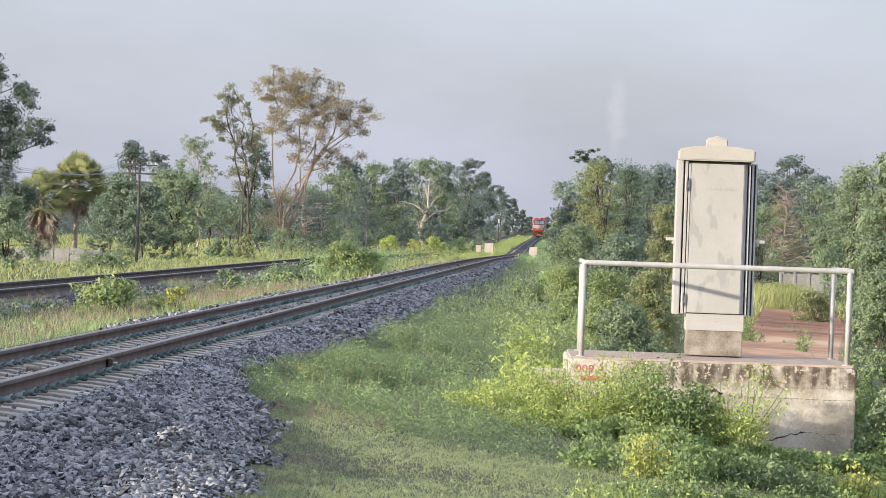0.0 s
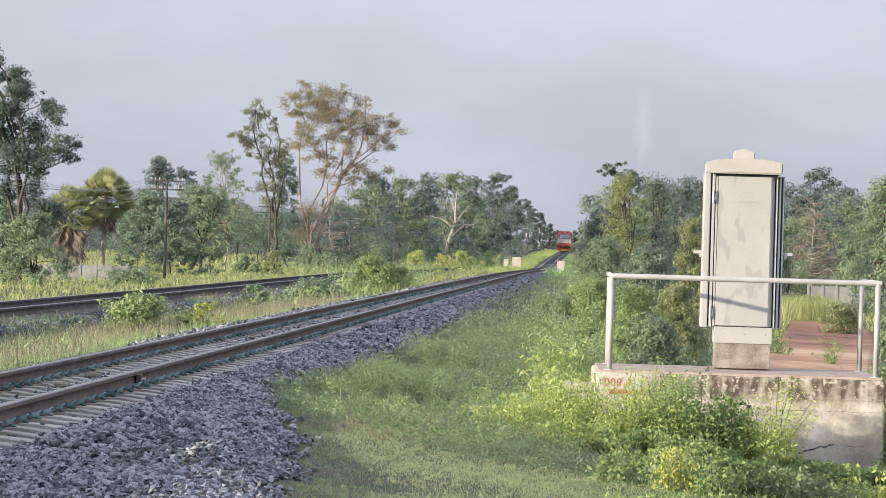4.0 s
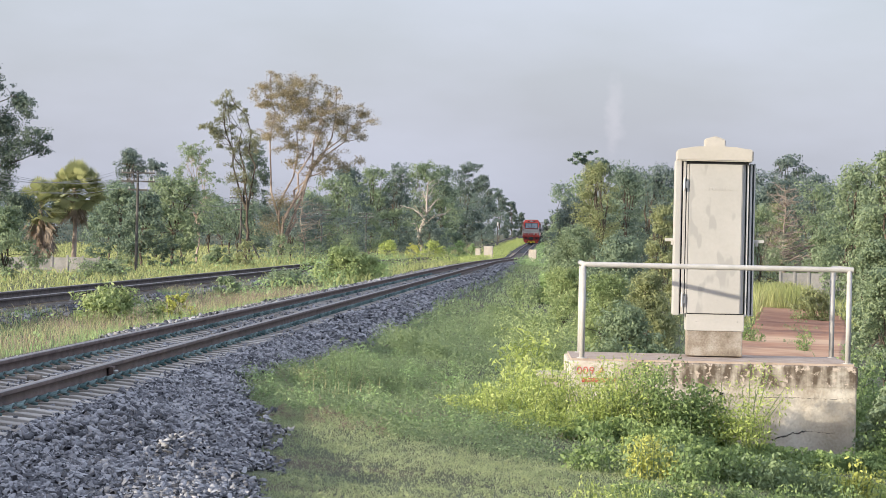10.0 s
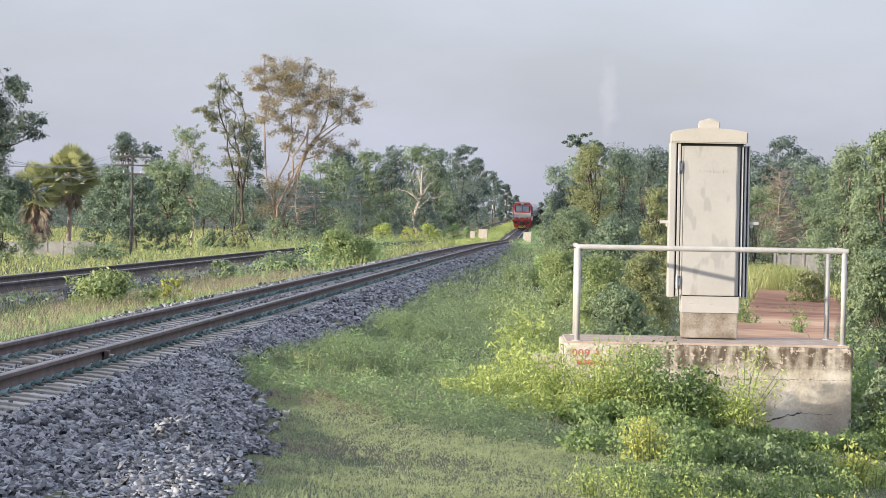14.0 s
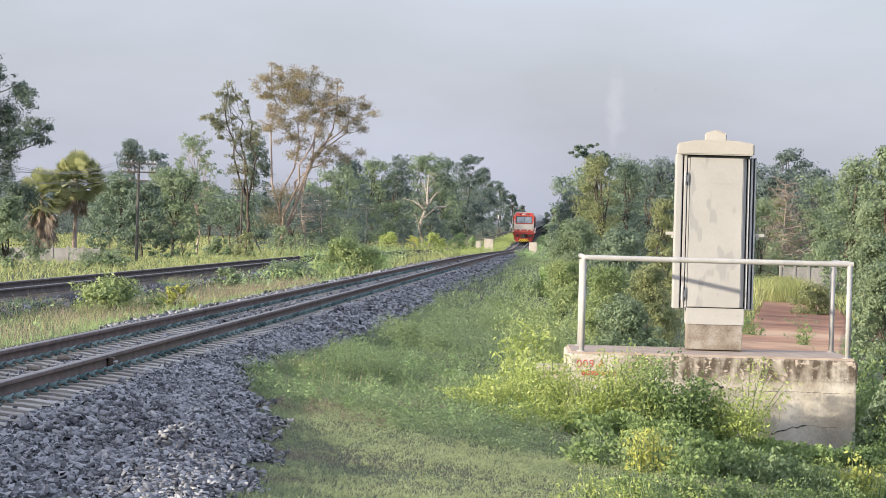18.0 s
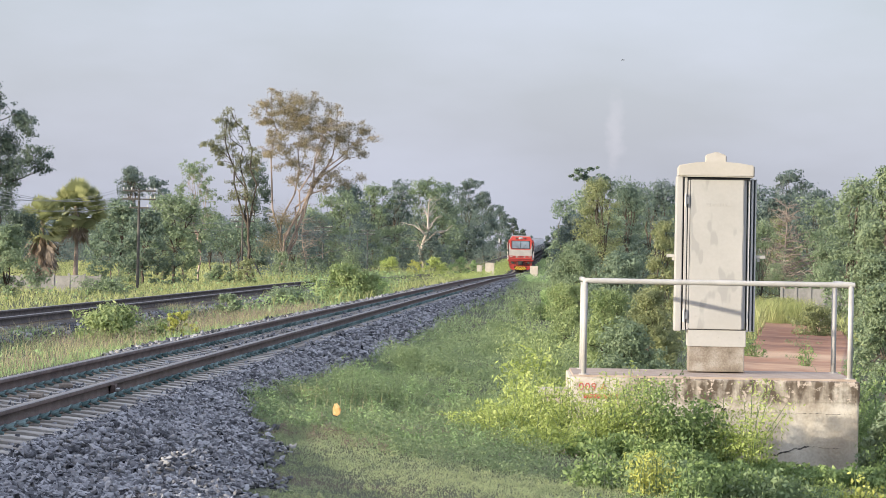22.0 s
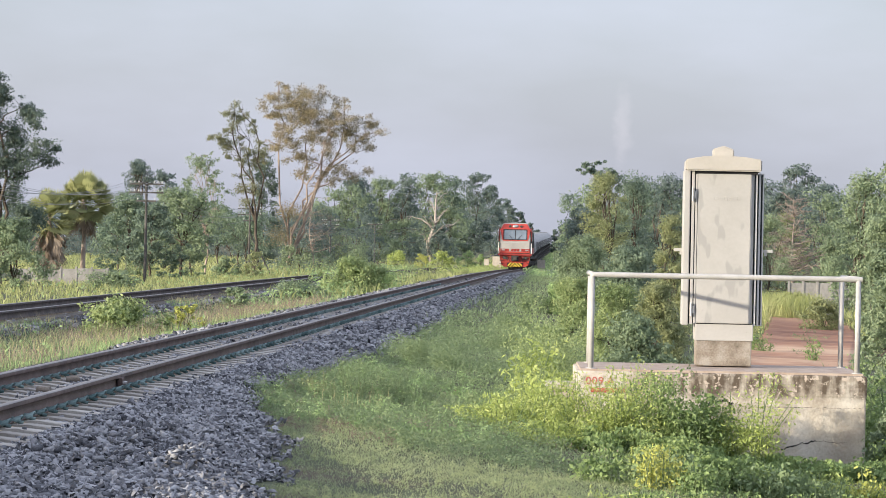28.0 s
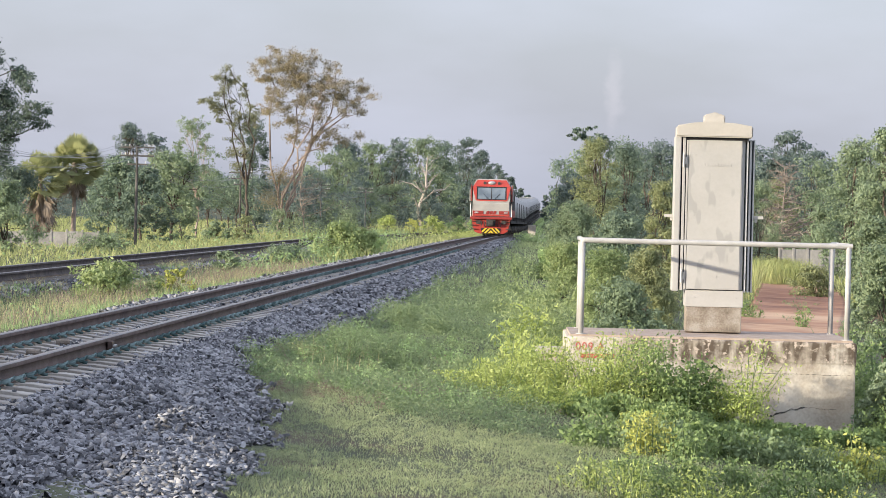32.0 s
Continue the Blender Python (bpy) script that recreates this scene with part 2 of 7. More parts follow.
M = {
    "ground": material("ground_grass", [(0.115, 0.09, 0.065), (0.085, 0.095, 0.055), (0.12, 0.135, 0.075)], 0.7, 0.95, bump=0.8, fine=14, depth=0.05),
    # darker than the stones on it: shade between them put into the colour
    "ballast_bed": material("ballast_bed", [(0.045, 0.045, 0.048), (0.11, 0.108, 0.11)], 9, 0.95, bump=1.0, fine=22, depth=0.05),
    "stone": material("ballast_stone", [(0.07, 0.072, 0.08), (0.23, 0.232, 0.244), (0.41, 0.41, 0.42)], 1.2, 0.92, bump=0.4, fine=60, island=True, depth=0.01),
    "stone_piece": material("ballast_stone_loose", [(0.07, 0.072, 0.08), (0.23, 0.232, 0.244), (0.41, 0.41, 0.42)], 6, 0.92, bump=0.4, fine=60, piece=True, depth=0.01),
    "rail": material("rusty_rail_steel", [(0.085, 0.062, 0.055), (0.16, 0.115, 0.10)], 3, 0.75, 0.2, bump=0.3, fine=50),
    "rail_dark": material("dark_rusted_rail", [(0.06, 0.05, 0.047), (0.13, 0.105, 0.095)], 3, 0.8, 0.2, bump=0.3, fine=50),
    "rail_top": material("worn_rail_head", [(0.20, 0.18, 0.17), (0.29, 0.265, 0.25)], 3, 0.5, 0.6, bump=0.05, fine=60),
    "sleeper": material("concrete_sleeper", [(0.32, 0.295, 0.26), (0.50, 0.465, 0.415)], 5, 0.9, bump=0.4, fine=45, piece=True),
    "sleeper_old": material("old_concrete_sleeper", [(0.15, 0.135, 0.12), (0.27, 0.245, 0.215)], 5, 0.9, bump=0.4, fine=45, piece=True),
    "clip": material("teal_painted_clip", [(0.08, 0.145, 0.145), (0.26, 0.36, 0.355)], 8, 0.6, bump=0.2, fine=50, piece=True),
    # laterite red, darkened to hold the shade the thicket throws on it
    "soil": material("shaded_laterite_soil", [(0.27, 0.13, 0.08), (0.42, 0.225, 0.135), (0.60, 0.40, 0.255)], 0.13, 0.95, bump=0.25, fine=1.1, depth=0.05),
    "white_paint": material("cabinet_paint", [(0.41, 0.40, 0.38), (0.46, 0.45, 0.43)], 2.2, 0.5, bump=0.05, fine=30),
    "roof_paint": material("roof_cream_paint", [(0.43, 0.405, 0.36), (0.48, 0.455, 0.41)], 2.2, 0.5, bump=0.05, fine=30),
    "pole_paint": material("railing_paint", [(0.40, 0.39, 0.375), (0.50, 0.49, 0.475)], 5, 0.6, 0.0, bump=0.1, fine=60),
    "black": material("matte_black", [(0.012, 0.012, 0.014), (0.03, 0.03, 0.033)], 6, 0.7, bump=0.1),
    # shade of the recess right of the door, as a dark grey colour
    "recess_shade": material("grey_recess_shade", [(0.055, 0.06, 0.07), (0.09, 0.095, 0.105)], 6, 0.6, bump=0.1),
    "strip": material("side_strip_paint", [(0.54, 0.54, 0.53), (0.60, 0.60, 0.59)], 4, 0.4, bump=0.05),
    "steel": material("galvanised_steel", [(0.35, 0.34, 0.33), (0.52, 0.51, 0.50)], 6, 0.45, 0.6, bump=0.1),
    "concrete_base": material("dusty_concrete", [(0.15, 0.125, 0.10), (0.255, 0.218, 0.178), (0.36, 0.33, 0.29)], 5, 0.92, bump=0.4, fine=50),
    "slab_top": material("slab_top_concrete", [(0.37, 0.285, 0.225), (0.49, 0.40, 0.33)], 6, 0.92, bump=0.3, fine=50),
    "block": material("pale_concrete_block", [(0.42, 0.37, 0.31), (0.58, 0.53, 0.46)], 3, 0.9, bump=0.3, fine=30),
    "wall_far": material("whitewashed_wall", [(0.22, 0.215, 0.205), (0.33, 0.32, 0.305)], 1.5, 0.9, bump=0.2, fine=12),
    "red_text": material("red_paint", [(0.40, 0.07, 0.055), (0.55, 0.17, 0.13)], 9, 0.7, bump=0.1),
    "white_patch": material("white_sign_paint", [(0.36, 0.31, 0.26), (0.54, 0.48, 0.42), (0.60, 0.55, 0.49)], 12, 0.75, bump=0.1),
    "bark": material("grey_brown_bark", [(0.05, 0.042, 0.034), (0.14, 0.115, 0.09)], 2, 0.95, bump=0.6, fine=18, depth=0.03),
    "bark_pale": material("pale_red_bark", [(0.25, 0.19, 0.155), (0.43, 0.355, 0.30)], 1.5, 0.95, bump=0.5, fine=18, depth=0.03),
    "bark_dead": material("bleached_dead_wood", [(0.32, 0.275, 0.235), (0.50, 0.45, 0.40)], 2, 0.95, bump=0.4, fine=18),
    "bark_twig": material("dry_twigs", [(0.22, 0.18, 0.15), (0.37, 0.31, 0.265)], 2, 0.95, bump=0.3, fine=18),
    "pole_wood": material("weathered_pole", [(0.055, 0.052, 0.05), (0.125, 0.12, 0.11)], 2, 0.9, bump=0.3, fine=20),
    "porcelain": material("white_porcelain", [(0.72, 0.72, 0.72), (0.82, 0.82, 0.80)], 4, 0.25, bump=0),
    "insulator": material("dull_porcelain", [(0.42, 0.42, 0.415), (0.55, 0.55, 0.54)], 4, 0.3, bump=0),
    "wire": material("grey_wire", [(0.28, 0.28, 0.29), (0.40, 0.40, 0.41)], 3, 0.6, 0.4, bump=0),
    "loco_red": material("locomotive_red", [(0.36, 0.045, 0.036), (0.45, 0.07, 0.055)], 1.2, 0.4, bump=0.03),
    "loco_deep": material("locomotive_dark_red", [(0.24, 0.03, 0.028), (0.32, 0.05, 0.042)], 1.2, 0.45, bump=0.03),
    "loco_white": material("locomotive_grey_white", [(0.30, 0.29, 0.275), (0.41, 0.395, 0.37)], 1.0, 0.45, bump=0.03),
    "loco_dark": material("underframe_dark", [(0.03, 0.028, 0.028), (0.075, 0.07, 0.065)], 3, 0.8, bump=0.2),
    # blue-grey base: some of the sky's reflection is painted into the glass
    "glass": material("sky_tinted_glass", [(0.10, 0.13, 0.16), (0.20, 0.24, 0.28)], 1, 0.08, bump=0, spec=1.0),
    "yellow": material("warning_yellow", [(0.66, 0.46, 0.03), (0.76, 0.56, 0.06)], 4, 0.6, bump=0),
    "tank": material("tank_grey_paint", [(0.42, 0.415, 0.41), (0.56, 0.55, 0.54)], 0.5, 0.35, bump=0.05),
    "tank_band": material("pale_tank_band", [(0.62, 0.61, 0.60), (0.74, 0.73, 0.72)], 1.0, 0.4, bump=0.03),
    "wing": material("orange_wing", [(0.74, 0.42, 0.15), (0.84, 0.60, 0.32)], 60, 0.7, bump=0, translucent=0.3),
    "plumage": material("dark_plumage", [(0.03, 0.03, 0.033), (0.06, 0.058, 0.056)], 20, 0.8, bump=0),
    # foliage
    # part of this blue is distance haze put into the leaf colour
    "dark": leaves("foliage_dark", (0.116, 0.168, 0.122), (0.198, 0.265, 0.182), (0.280, 0.347, 0.235)),
    "mid": leaves("foliage_mid", (0.146, 0.199, 0.120), (0.251, 0.320, 0.192), (0.344, 0.413, 0.252)),
    "bright": leaves("foliage_bright", (0.195, 0.262, 0.068), (0.417, 0.496, 0.155), (0.619, 0.664, 0.277), scale=2.2),
    "olive": leaves("foliage_olive", (0.16, 0.19, 0.09), (0.30, 0.33, 0.165), (0.46, 0.48, 0.25)),
    "brown": leaves("foliage_brown", (0.204, 0.175, 0.101), (0.324, 0.275, 0.167), (0.480, 0.405, 0.268)),
    # distant trees: haze painted into the leaves as extra blue
    "far": leaves("foliage_far_hazed", (0.110, 0.153, 0.138), (0.168, 0.218, 0.196), (0.221, 0.275, 0.244)),
    "yellow_leaf": leaves("foliage_yellow", (0.28, 0.33, 0.08), (0.48, 0.50, 0.14), (0.64, 0.61, 0.22)),
    "palm": leaves("palm_frond", (0.154, 0.182, 0.084), (0.308, 0.329, 0.154), (0.532, 0.525, 0.280)),
    "dry": leaves("dry_frond", (0.15, 0.115, 0.09), (0.27, 0.215, 0.165), (0.44, 0.37, 0.30)),
    "lush": leaves("foliage_lush", (0.162, 0.248, 0.099), (0.291, 0.410, 0.178), (0.445, 0.567, 0.277)),
    "drab": leaves("foliage_drab", (0.15, 0.165, 0.10), (0.24, 0.25, 0.15), (0.36, 0.36, 0.23)),
    "straw": leaves("straw_grass", (0.302, 0.286, 0.140), (0.448, 0.420, 0.224), (0.627, 0.577, 0.347)),
    "lime": leaves("foliage_lime", (0.149, 0.211, 0.081), (0.306, 0.383, 0.167), (0.486, 0.540, 0.270), scale=2.2),
    # woods: green leaves, blued in their own colour for haze
    "wood": leaves("foliage_wood_hazed", (0.092, 0.130, 0.115), (0.157, 0.206, 0.178), (0.215, 0.266, 0.223)),
    "dusk": leaves("foliage_dusk", (0.075, 0.105, 0.085), (0.135, 0.18, 0.14), (0.22, 0.27, 0.205)),
    "deep": leaves("foliage_deep", (0.100, 0.142, 0.110), (0.176, 0.236, 0.173), (0.271, 0.335, 0.242)),
    "weed_leaf": leaves("weed_leaf", (0.101, 0.162, 0.062), (0.241, 0.330, 0.129), (0.459, 0.549, 0.224), scale=2.2),
    "lawn": leaves("lawn_grass", (0.249, 0.302, 0.154), (0.350, 0.403, 0.207), (0.472, 0.493, 0.286)),
    "weeds": leaves("verge_weeds", (0.138, 0.195, 0.100), (0.226, 0.298, 0.150), (0.330, 0.402, 0.212)),
    "hay": leaves("tall_grass", (0.221, 0.266, 0.094), (0.350, 0.388, 0.159), (0.516, 0.509, 0.271)),
}


# ---- mesh helpers ----
def np_mesh(name, verts, faces, smooth=False):
    """A mesh from arrays: verts (n, 3), faces (m, k)."""
    me = bpy.data.meshes.new(name)
    verts, faces = np.asarray(verts, np.float32), np.asarray(faces, np.int32)
    m, k = faces.shape
    me.vertices.add(len(verts))
    me.vertices.foreach_set("co", verts.ravel())
    me.loops.add(m * k)
    me.loops.foreach_set("vertex_index", faces.ravel())
    me.polygons.add(m)
    me.polygons.foreach_set("loop_start", np.arange(m, dtype=np.int32) * k)
    if smooth:
        me.polygons.foreach_set("use_smooth", np.ones(m, dtype=bool))
    me.update(calc_edges=True)
    return me


def put(name, me, mat, parent=None, label=""):
    """Links a mesh as one object, under a thing or a part where given."""
    if mat is not None and not me.materials:
        me.materials.append(M[mat])
    ob = new(name, me)
    if parent:
        ob.parent = parent
    if label:
        ob["label"] = label
    return ob


def part(name, bm, mat, parent, label="", smooth=False):
    me = bpy.data.meshes.new(name)
    bmesh.ops.recalc_face_normals(bm, faces=bm.faces)
    bm.to_mesh(me)
    bm.free()
    if smooth:
        me.polygons.foreach_set("use_smooth", np.ones(len(me.polygons), dtype=bool))
    return put(name, me, mat, parent, label)


def box(bm, c, s, bevel=0.0, turn=(0, 0, 0)):
    """A box of size s round c, turned by degrees, with bevelled edges."""
    m = pose(*c, *turn) @ Matrix.Diagonal((*s, 1))
    made = bmesh.ops.create_cube(bm, size=1.0, matrix=m)
    if bevel:
        edges = list({e for v in made["verts"] for e in v.link_edges})
        bmesh.ops.bevel(bm, geom=edges, offset=bevel, segments=2, affect="EDGES", profile=0.6)
    return bm


def rod(bm, a, b, r0, r1=None, n=10):
    """A round bar from a to b."""
    a, b = Vector(a), Vector(b)
    m = Matrix.Translation((a + b) / 2) @ (b - a).to_track_quat("Z", "Y").to_matrix().to_4x4()
    bmesh.ops.create_cone(bm, cap_ends=True, segments=n, radius1=r0, radius2=r0 if r1 is None else r1, depth=(b - a).length, matrix=m)
    return bm


def prism(bm, outline, y0, y1):
    """An outline in x and z, drawn out from y0 to y1."""
    a = [bm.verts.new((x, y0, z)) for x, z in outline]
    b = [bm.verts.new((x, y1, z)) for x, z in outline]
    bm.faces.new(a)
    bm.faces.new(b[::-1])
    for i in range(len(a)):
        j = (i + 1) % len(a)
        bm.faces.new((a[i], b[i], b[j], a[j]))
    return bm


def BM():
    return bmesh.new()


def empty(name, x=0, y=0, z=0, rz=0):
    ob = new(name)
    ob.matrix_basis = pose(x, y, z, 0, 0, rz)
    return ob


def tubes(paths, sides=6):
    """Tapered tubes along lists of (x, y, z, radius)."""
    vs, fs, o = [], [], 0
    ang = np.linspace(0, 2 * np.pi, sides, endpoint=False)
    for p in paths:
        p = np.asarray(p, float)
        d = np.gradient(p[:, :3], axis=0)
        d /= np.linalg.norm(d, axis=1)[:, None] + 1e-9
        ref = np.array([0.31, 0.95, 0.05])
        u = np.cross(d, ref)
        u /= np.linalg.norm(u, axis=1)[:, None] + 1e-9
        w = np.cross(d, u)
        ring = p[:, None, :3] + p[:, None, 3:4] * (np.cos(ang)[None, :, None] * u[:, None] + np.sin(ang)[None, :, None] * w[:, None])
        vs.append(ring.reshape(-1, 3))
        k = len(p)
        i, j = np.meshgrid(np.arange(k - 1), np.arange(sides), indexing="ij")
        a, b = o + i * sides + j, o + i * sides + (j + 1) % sides
        fs.append(np.stack([a, b, b + sides, a + sides], -1).reshape(-1, 4))
        o += k * sides
    return np.concatenate(vs), np.concatenate(fs)


# ---- lie of the land ----
KNOT_Y = np.array([-60.0, 0, 80, 160, 238, 296, 368, 425, 700, 1200, 1700])
KNOT_X = np.array([-7.55, -5.165, -1.99, 1.19, 3.35, 5.40, 7.90, 9.67, 19.1, 36.0, 53.0])
KNOT_Z = np.array([0.0, 0, 0, -0.02, -0.34, -0.56, -0.72, -0.45, 0.81, 2.2, 2.6])


def smooth_curve(y, ky, kv):
    y = np.asarray(y, float)
    slope = np.gradient(kv, ky)
    i = np.clip(np.searchsorted(ky, y) - 1, 0, len(ky) - 2)
    h = ky[i + 1] - ky[i]
    t = np.clip((y - ky[i]) / h, 0, 1)
    return ((2 * t**3 - 3 * t**2 + 1) * kv[i] + (t**3 - 2 * t**2 + t) * h * slope[i] + (3 * t**2 - 2 * t**3) * kv[i + 1] + (t**3 - t**2) * h * slope[i + 1])


def track_x(y):
    return smooth_curve(y, KNOT_Y, KNOT_X)


def track_z(y):
    return smooth_curve(y, KNOT_Y, KNOT_Z)


SIDE_D = np.array([-2000.0, -60, -24, -12, -8.6, -7.6, -7.2, -4.4, -4.0, -3.0, -2.0, -1.5, 1.0, 1.28, 1.8, 2.6, 5.0, 8.5, 14, 60, 2000])
SIDE_Z = np.array([-1.0, -1.0, -0.95, -0.80, -0.62, -0.50, -0.24, -0.24, -0.40, -0.42, -0.34, -0.23, -0.22, -0.24, -0.39, -0.46, -0.68, -1.14, -1.30, -1.35, -1.35])
LEFT_TRACK = -5.8


def ballast_edge(y):
    """How far the stones reach on the near side of the track."""
    return np.interp(y, [20, 27, 31, 34.5, 38.5, 45, 60, 90, 140, 260, 320], [3.05, 2.8, 2.45, 1.97, 1.46, 1.72, 1.95, 1.8, 1.6, 1.5, 1.2]) + 0.07 * np.sin(y * 1.9) + 0.05 * np.sin(y * 4.3 + 1)


def ground_z(x, y):
    y = np.asarray(y, float)
    d = np.asarray(x, float) - track_x(np.clip(y, -60, 1700))
    far = np.maximum(ballast_edge(y) + 0.1, 1.75)
    bank = np.where((d > 1.15) & (d < far), -0.23 + (np.interp(far, SIDE_D, SIDE_Z) + 0.23) * (d - 1.15) / (far - 1.15), np.interp(d, SIDE_D, SIDE_Z))
    road = np.clip(np.abs(x - 0.1008 * y - 0.25 * np.sin(y * 0.07)) - 1.9, 0, 1) + (y < 55) + (y > 145)
    rough = np.clip(road, 0, 1) * np.where(np.abs(d + 2.2) > 4.2, 0.05 * np.sin(x * 1.7 + 0.6 * np.sin(y * 0.9)) * np.sin(y * 0.53 + x * 0.3), 0.0)
    return track_z(np.clip(y, -60, 1700)) + bank + rough


def gz(x, y):
    return float(ground_z(np.array(x), np.array(y)))


# ground: one sheet to the horizon
gy = np.concatenate([[-2500, -800, -200], np.arange(-60, 24, 6), np.arange(24, 70, 0.5), np.arange(70, 260, 3), np.arange(260, 900, 12), np.arange(900, 1701, 60), [2200, 3000, 4800]])
gd = np.concatenate([[-2000, -700, -250, -120], np.arange(-60, -12, 4), np.arange(-12, 12, 0.15), np.arange(12, 60, 4), [60, 120, 250, 700, 2000]])
DD, YY = np.meshgrid(gd, gy)
XX = DD + track_x(np.clip(YY, -60, 1700))
ZZ = ground_z(XX, YY) - np.where((np.abs(DD + 0.1) < 1.7) | (np.abs(DD + 6.0) < 1.5), 0.06, 0.0)
nr, nc = XX.shape
i, j = np.meshgrid(np.arange(nr - 1), np.arange(nc - 1), indexing="ij")
a = i * nc + j
ground = put("ground", np_mesh("ground", np.stack([XX, YY, ZZ], -1).reshape(-1, 3), np.stack([a, a + 1, a + 1 + nc, a + nc], -1).reshape(-1, 4), True), "ground")
tagged(ground, "uneven green grass verge beside the railway", "ground", kind="structure")


def strip(name, d0, d1, y0, y1, mat, lift=0.012, dy=0.5, nd=14, wavy=0.0):
    """A sheet that lies on the ground between two distances from the track."""
    y = np.arange(y0, y1 + dy, dy)
    w = np.linspace(0, 1, nd)
    ww, yy = np.meshgrid(w, y)
    lo, hi = d0 + wavy * np.sin(yy * 0.8), (ballast_edge(yy) - 0.1 if d1 is None else d1) + wavy * np.sin(yy * 0.55 + 2) + 0.6 * wavy * np.sin(yy * 2.3)
    xx = lo + (hi - lo) * ww + track_x(yy)
    zz = ground_z(xx, yy) + lift
    r, c = xx.shape
    ii, jj = np.meshgrid(np.arange(r - 1), np.arange(c - 1), indexing="ij")
    q = ii * c + jj
    return put(name, np_mesh(name, np.stack([xx, yy, zz], -1).reshape(-1, 3), np.stack([q, q + 1, q + 1 + c, q + c], -1).reshape(-1, 4), True), mat)


ballast = tagged(strip("ballast", -2.0, None, -20, 900, "ballast_bed", 0.015, 1.0, 24, 0.04), "bed of grey crushed stone under the near track", "ballast", kind="structure")
ballast_left = tagged(strip("ballast_left", -7.7, -4.3, -20, 900, "ballast_bed", 0.015, 2.0, 30, 0.05), "bed of grey crushed stone under the far track", "ballast", kind="structure")


# ---- rails ----
RAIL = [(-0.063, -0.155), (0.063, -0.155), (0.063, -0.144), (0.012, -0.122), (0.0085, -0.05), (0.034, -0.038), (0.035, -0.006), (0.026, 0.0), (-0.026, 0.0), (-0.035, -0.006), (-0.034, -0.038), (-0.0085, -0.05), (-0.012, -0.122), (-0.063, -0.144)]


def rail(offset, label, steel="rail"):
    y = np.concatenate([np.arange(-20, 320, 4.0), np.arange(320, 1500, 10.0)])
    prof = np.array(RAIL)
    xx = track_x(y)[:, None] + offset + prof[None, :, 0]
    zz = track_z(y)[:, None] + prof[None, :, 1]
    k = len(prof)
    v = np.stack([xx, np.repeat(y[:, None], k, 1), zz], -1).reshape(-1, 3)
    ii, jj = np.meshgrid(np.arange(len(y) - 1), np.arange(k), indexing="ij")
    q, r = ii * k + jj, ii * k + (jj + 1) % k
    f = np.stack([q, r, r + k, q + k], -1).reshape(-1, 4)
    head = np.tile(np.isin(np.arange(k), (5, 6, 7, 8, 9)), len(y) - 1)
    ob = tagged(empty("rail"), label, "rail", "rails of the line")
    me = np_mesh("head", v, f[head])
    me.materials.append(M[steel])
    me.materials.append(M["rail_top"])
    me.polygons.foreach_set("material_index", np.tile(np.array([0, 1, 1, 1, 0], np.int32), len(y) - 1))
    put("head", me, None, ob, "rail head with a shiny worn top")
    put("web", np_mesh("web", v, f[~head]), steel, ob, "rusty brown rail web and foot")
    return ob


for off in (-0.535, 0.535):
    rail(off, "brown rusted steel rail with a shiny worn head, on concrete sleepers")
for off in (-0.535, 0.535):
    rail(LEFT_TRACK + off, "dark rusted steel rail of the far track, half hidden by weeds", "rail_dark")


def sleeper_meshes():
    body = BM()
    prism(body, [(-1.0, -0.19), (-1.0, -0.36), (1.0, -0.36), (1.0, -0.19), (0.72, -0.165), (0.35, -0.165), (0.22, -0.185), (-0.22, -0.185), (-0.35, -0.165), (-0.72, -0.165)], -0.12, 0.12)
    bmesh.ops.bevel(body, geom=body.edges[:], offset=0.015, segments=1, affect="EDGES")
    b = bpy.data.meshes.new("sleeper")
    bmesh.ops.recalc_face_normals(body, faces=body.faces)
    body.to_mesh(b)
    b.materials.append(M["sleeper"])
    # a spring clip bent like a hook over the rail foot
    pts = [(0.03, -0.055, -0.15, 0.017), (0.06, -0.062, -0.138, 0.019), (0.095, -0.045, -0.118, 0.019), (0.108, 0.0, -0.11, 0.019), (0.095, 0.04, -0.118, 0.019), (0.06, 0.052, -0.13, 0.019), (0.035, 0.025, -0.128, 0.019), (0.05, 0.0, -0.138, 0.019), (0.115, 0.0, -0.158, 0.019)]
    v, f = tubes([[(0.03 + (x - 0.03) * 1.15, y, -0.155 + (z + 0.155) * 1.1, r * 0.9) for x, y, z, r in pts]], 6)
    c = np_mesh("clip", v, f, True)
    c.materials.append(M["clip"])
    return b, c


SLEEPER, CLIP = sleeper_meshes()


def sleeper(y, d=0.0, clips=True):
    s = new("sleeper", SLEEPER)
    s.matrix_basis = pose(float(track_x(y)) + d, y, float(track_z(y)), 0, 0, -2.27)
    tagged(s, "pale concrete sleeper with teal rail clips, half buried in ballast", "sleeper", "sleepers of the near track")
    if clips:
        for x, r in ((-0.535, 0), (-0.535, 180), (0.535, 0), (0.535, 180)):
            k = new("clip", CLIP)
            k.parent = s
            k.matrix_basis = pose(x, 0, 0, 0, 0, r)
    return s


for n in range(180):
    sleeper(22.0 + 0.6 * n, 0.0, True)
# the far stretch of sleepers, and those of the other track
v0 = np.array([(x, y, z) for x in (-1.0, 1.0) for y in (-0.12, 0.12) for z in (-0.36, -0.168)])
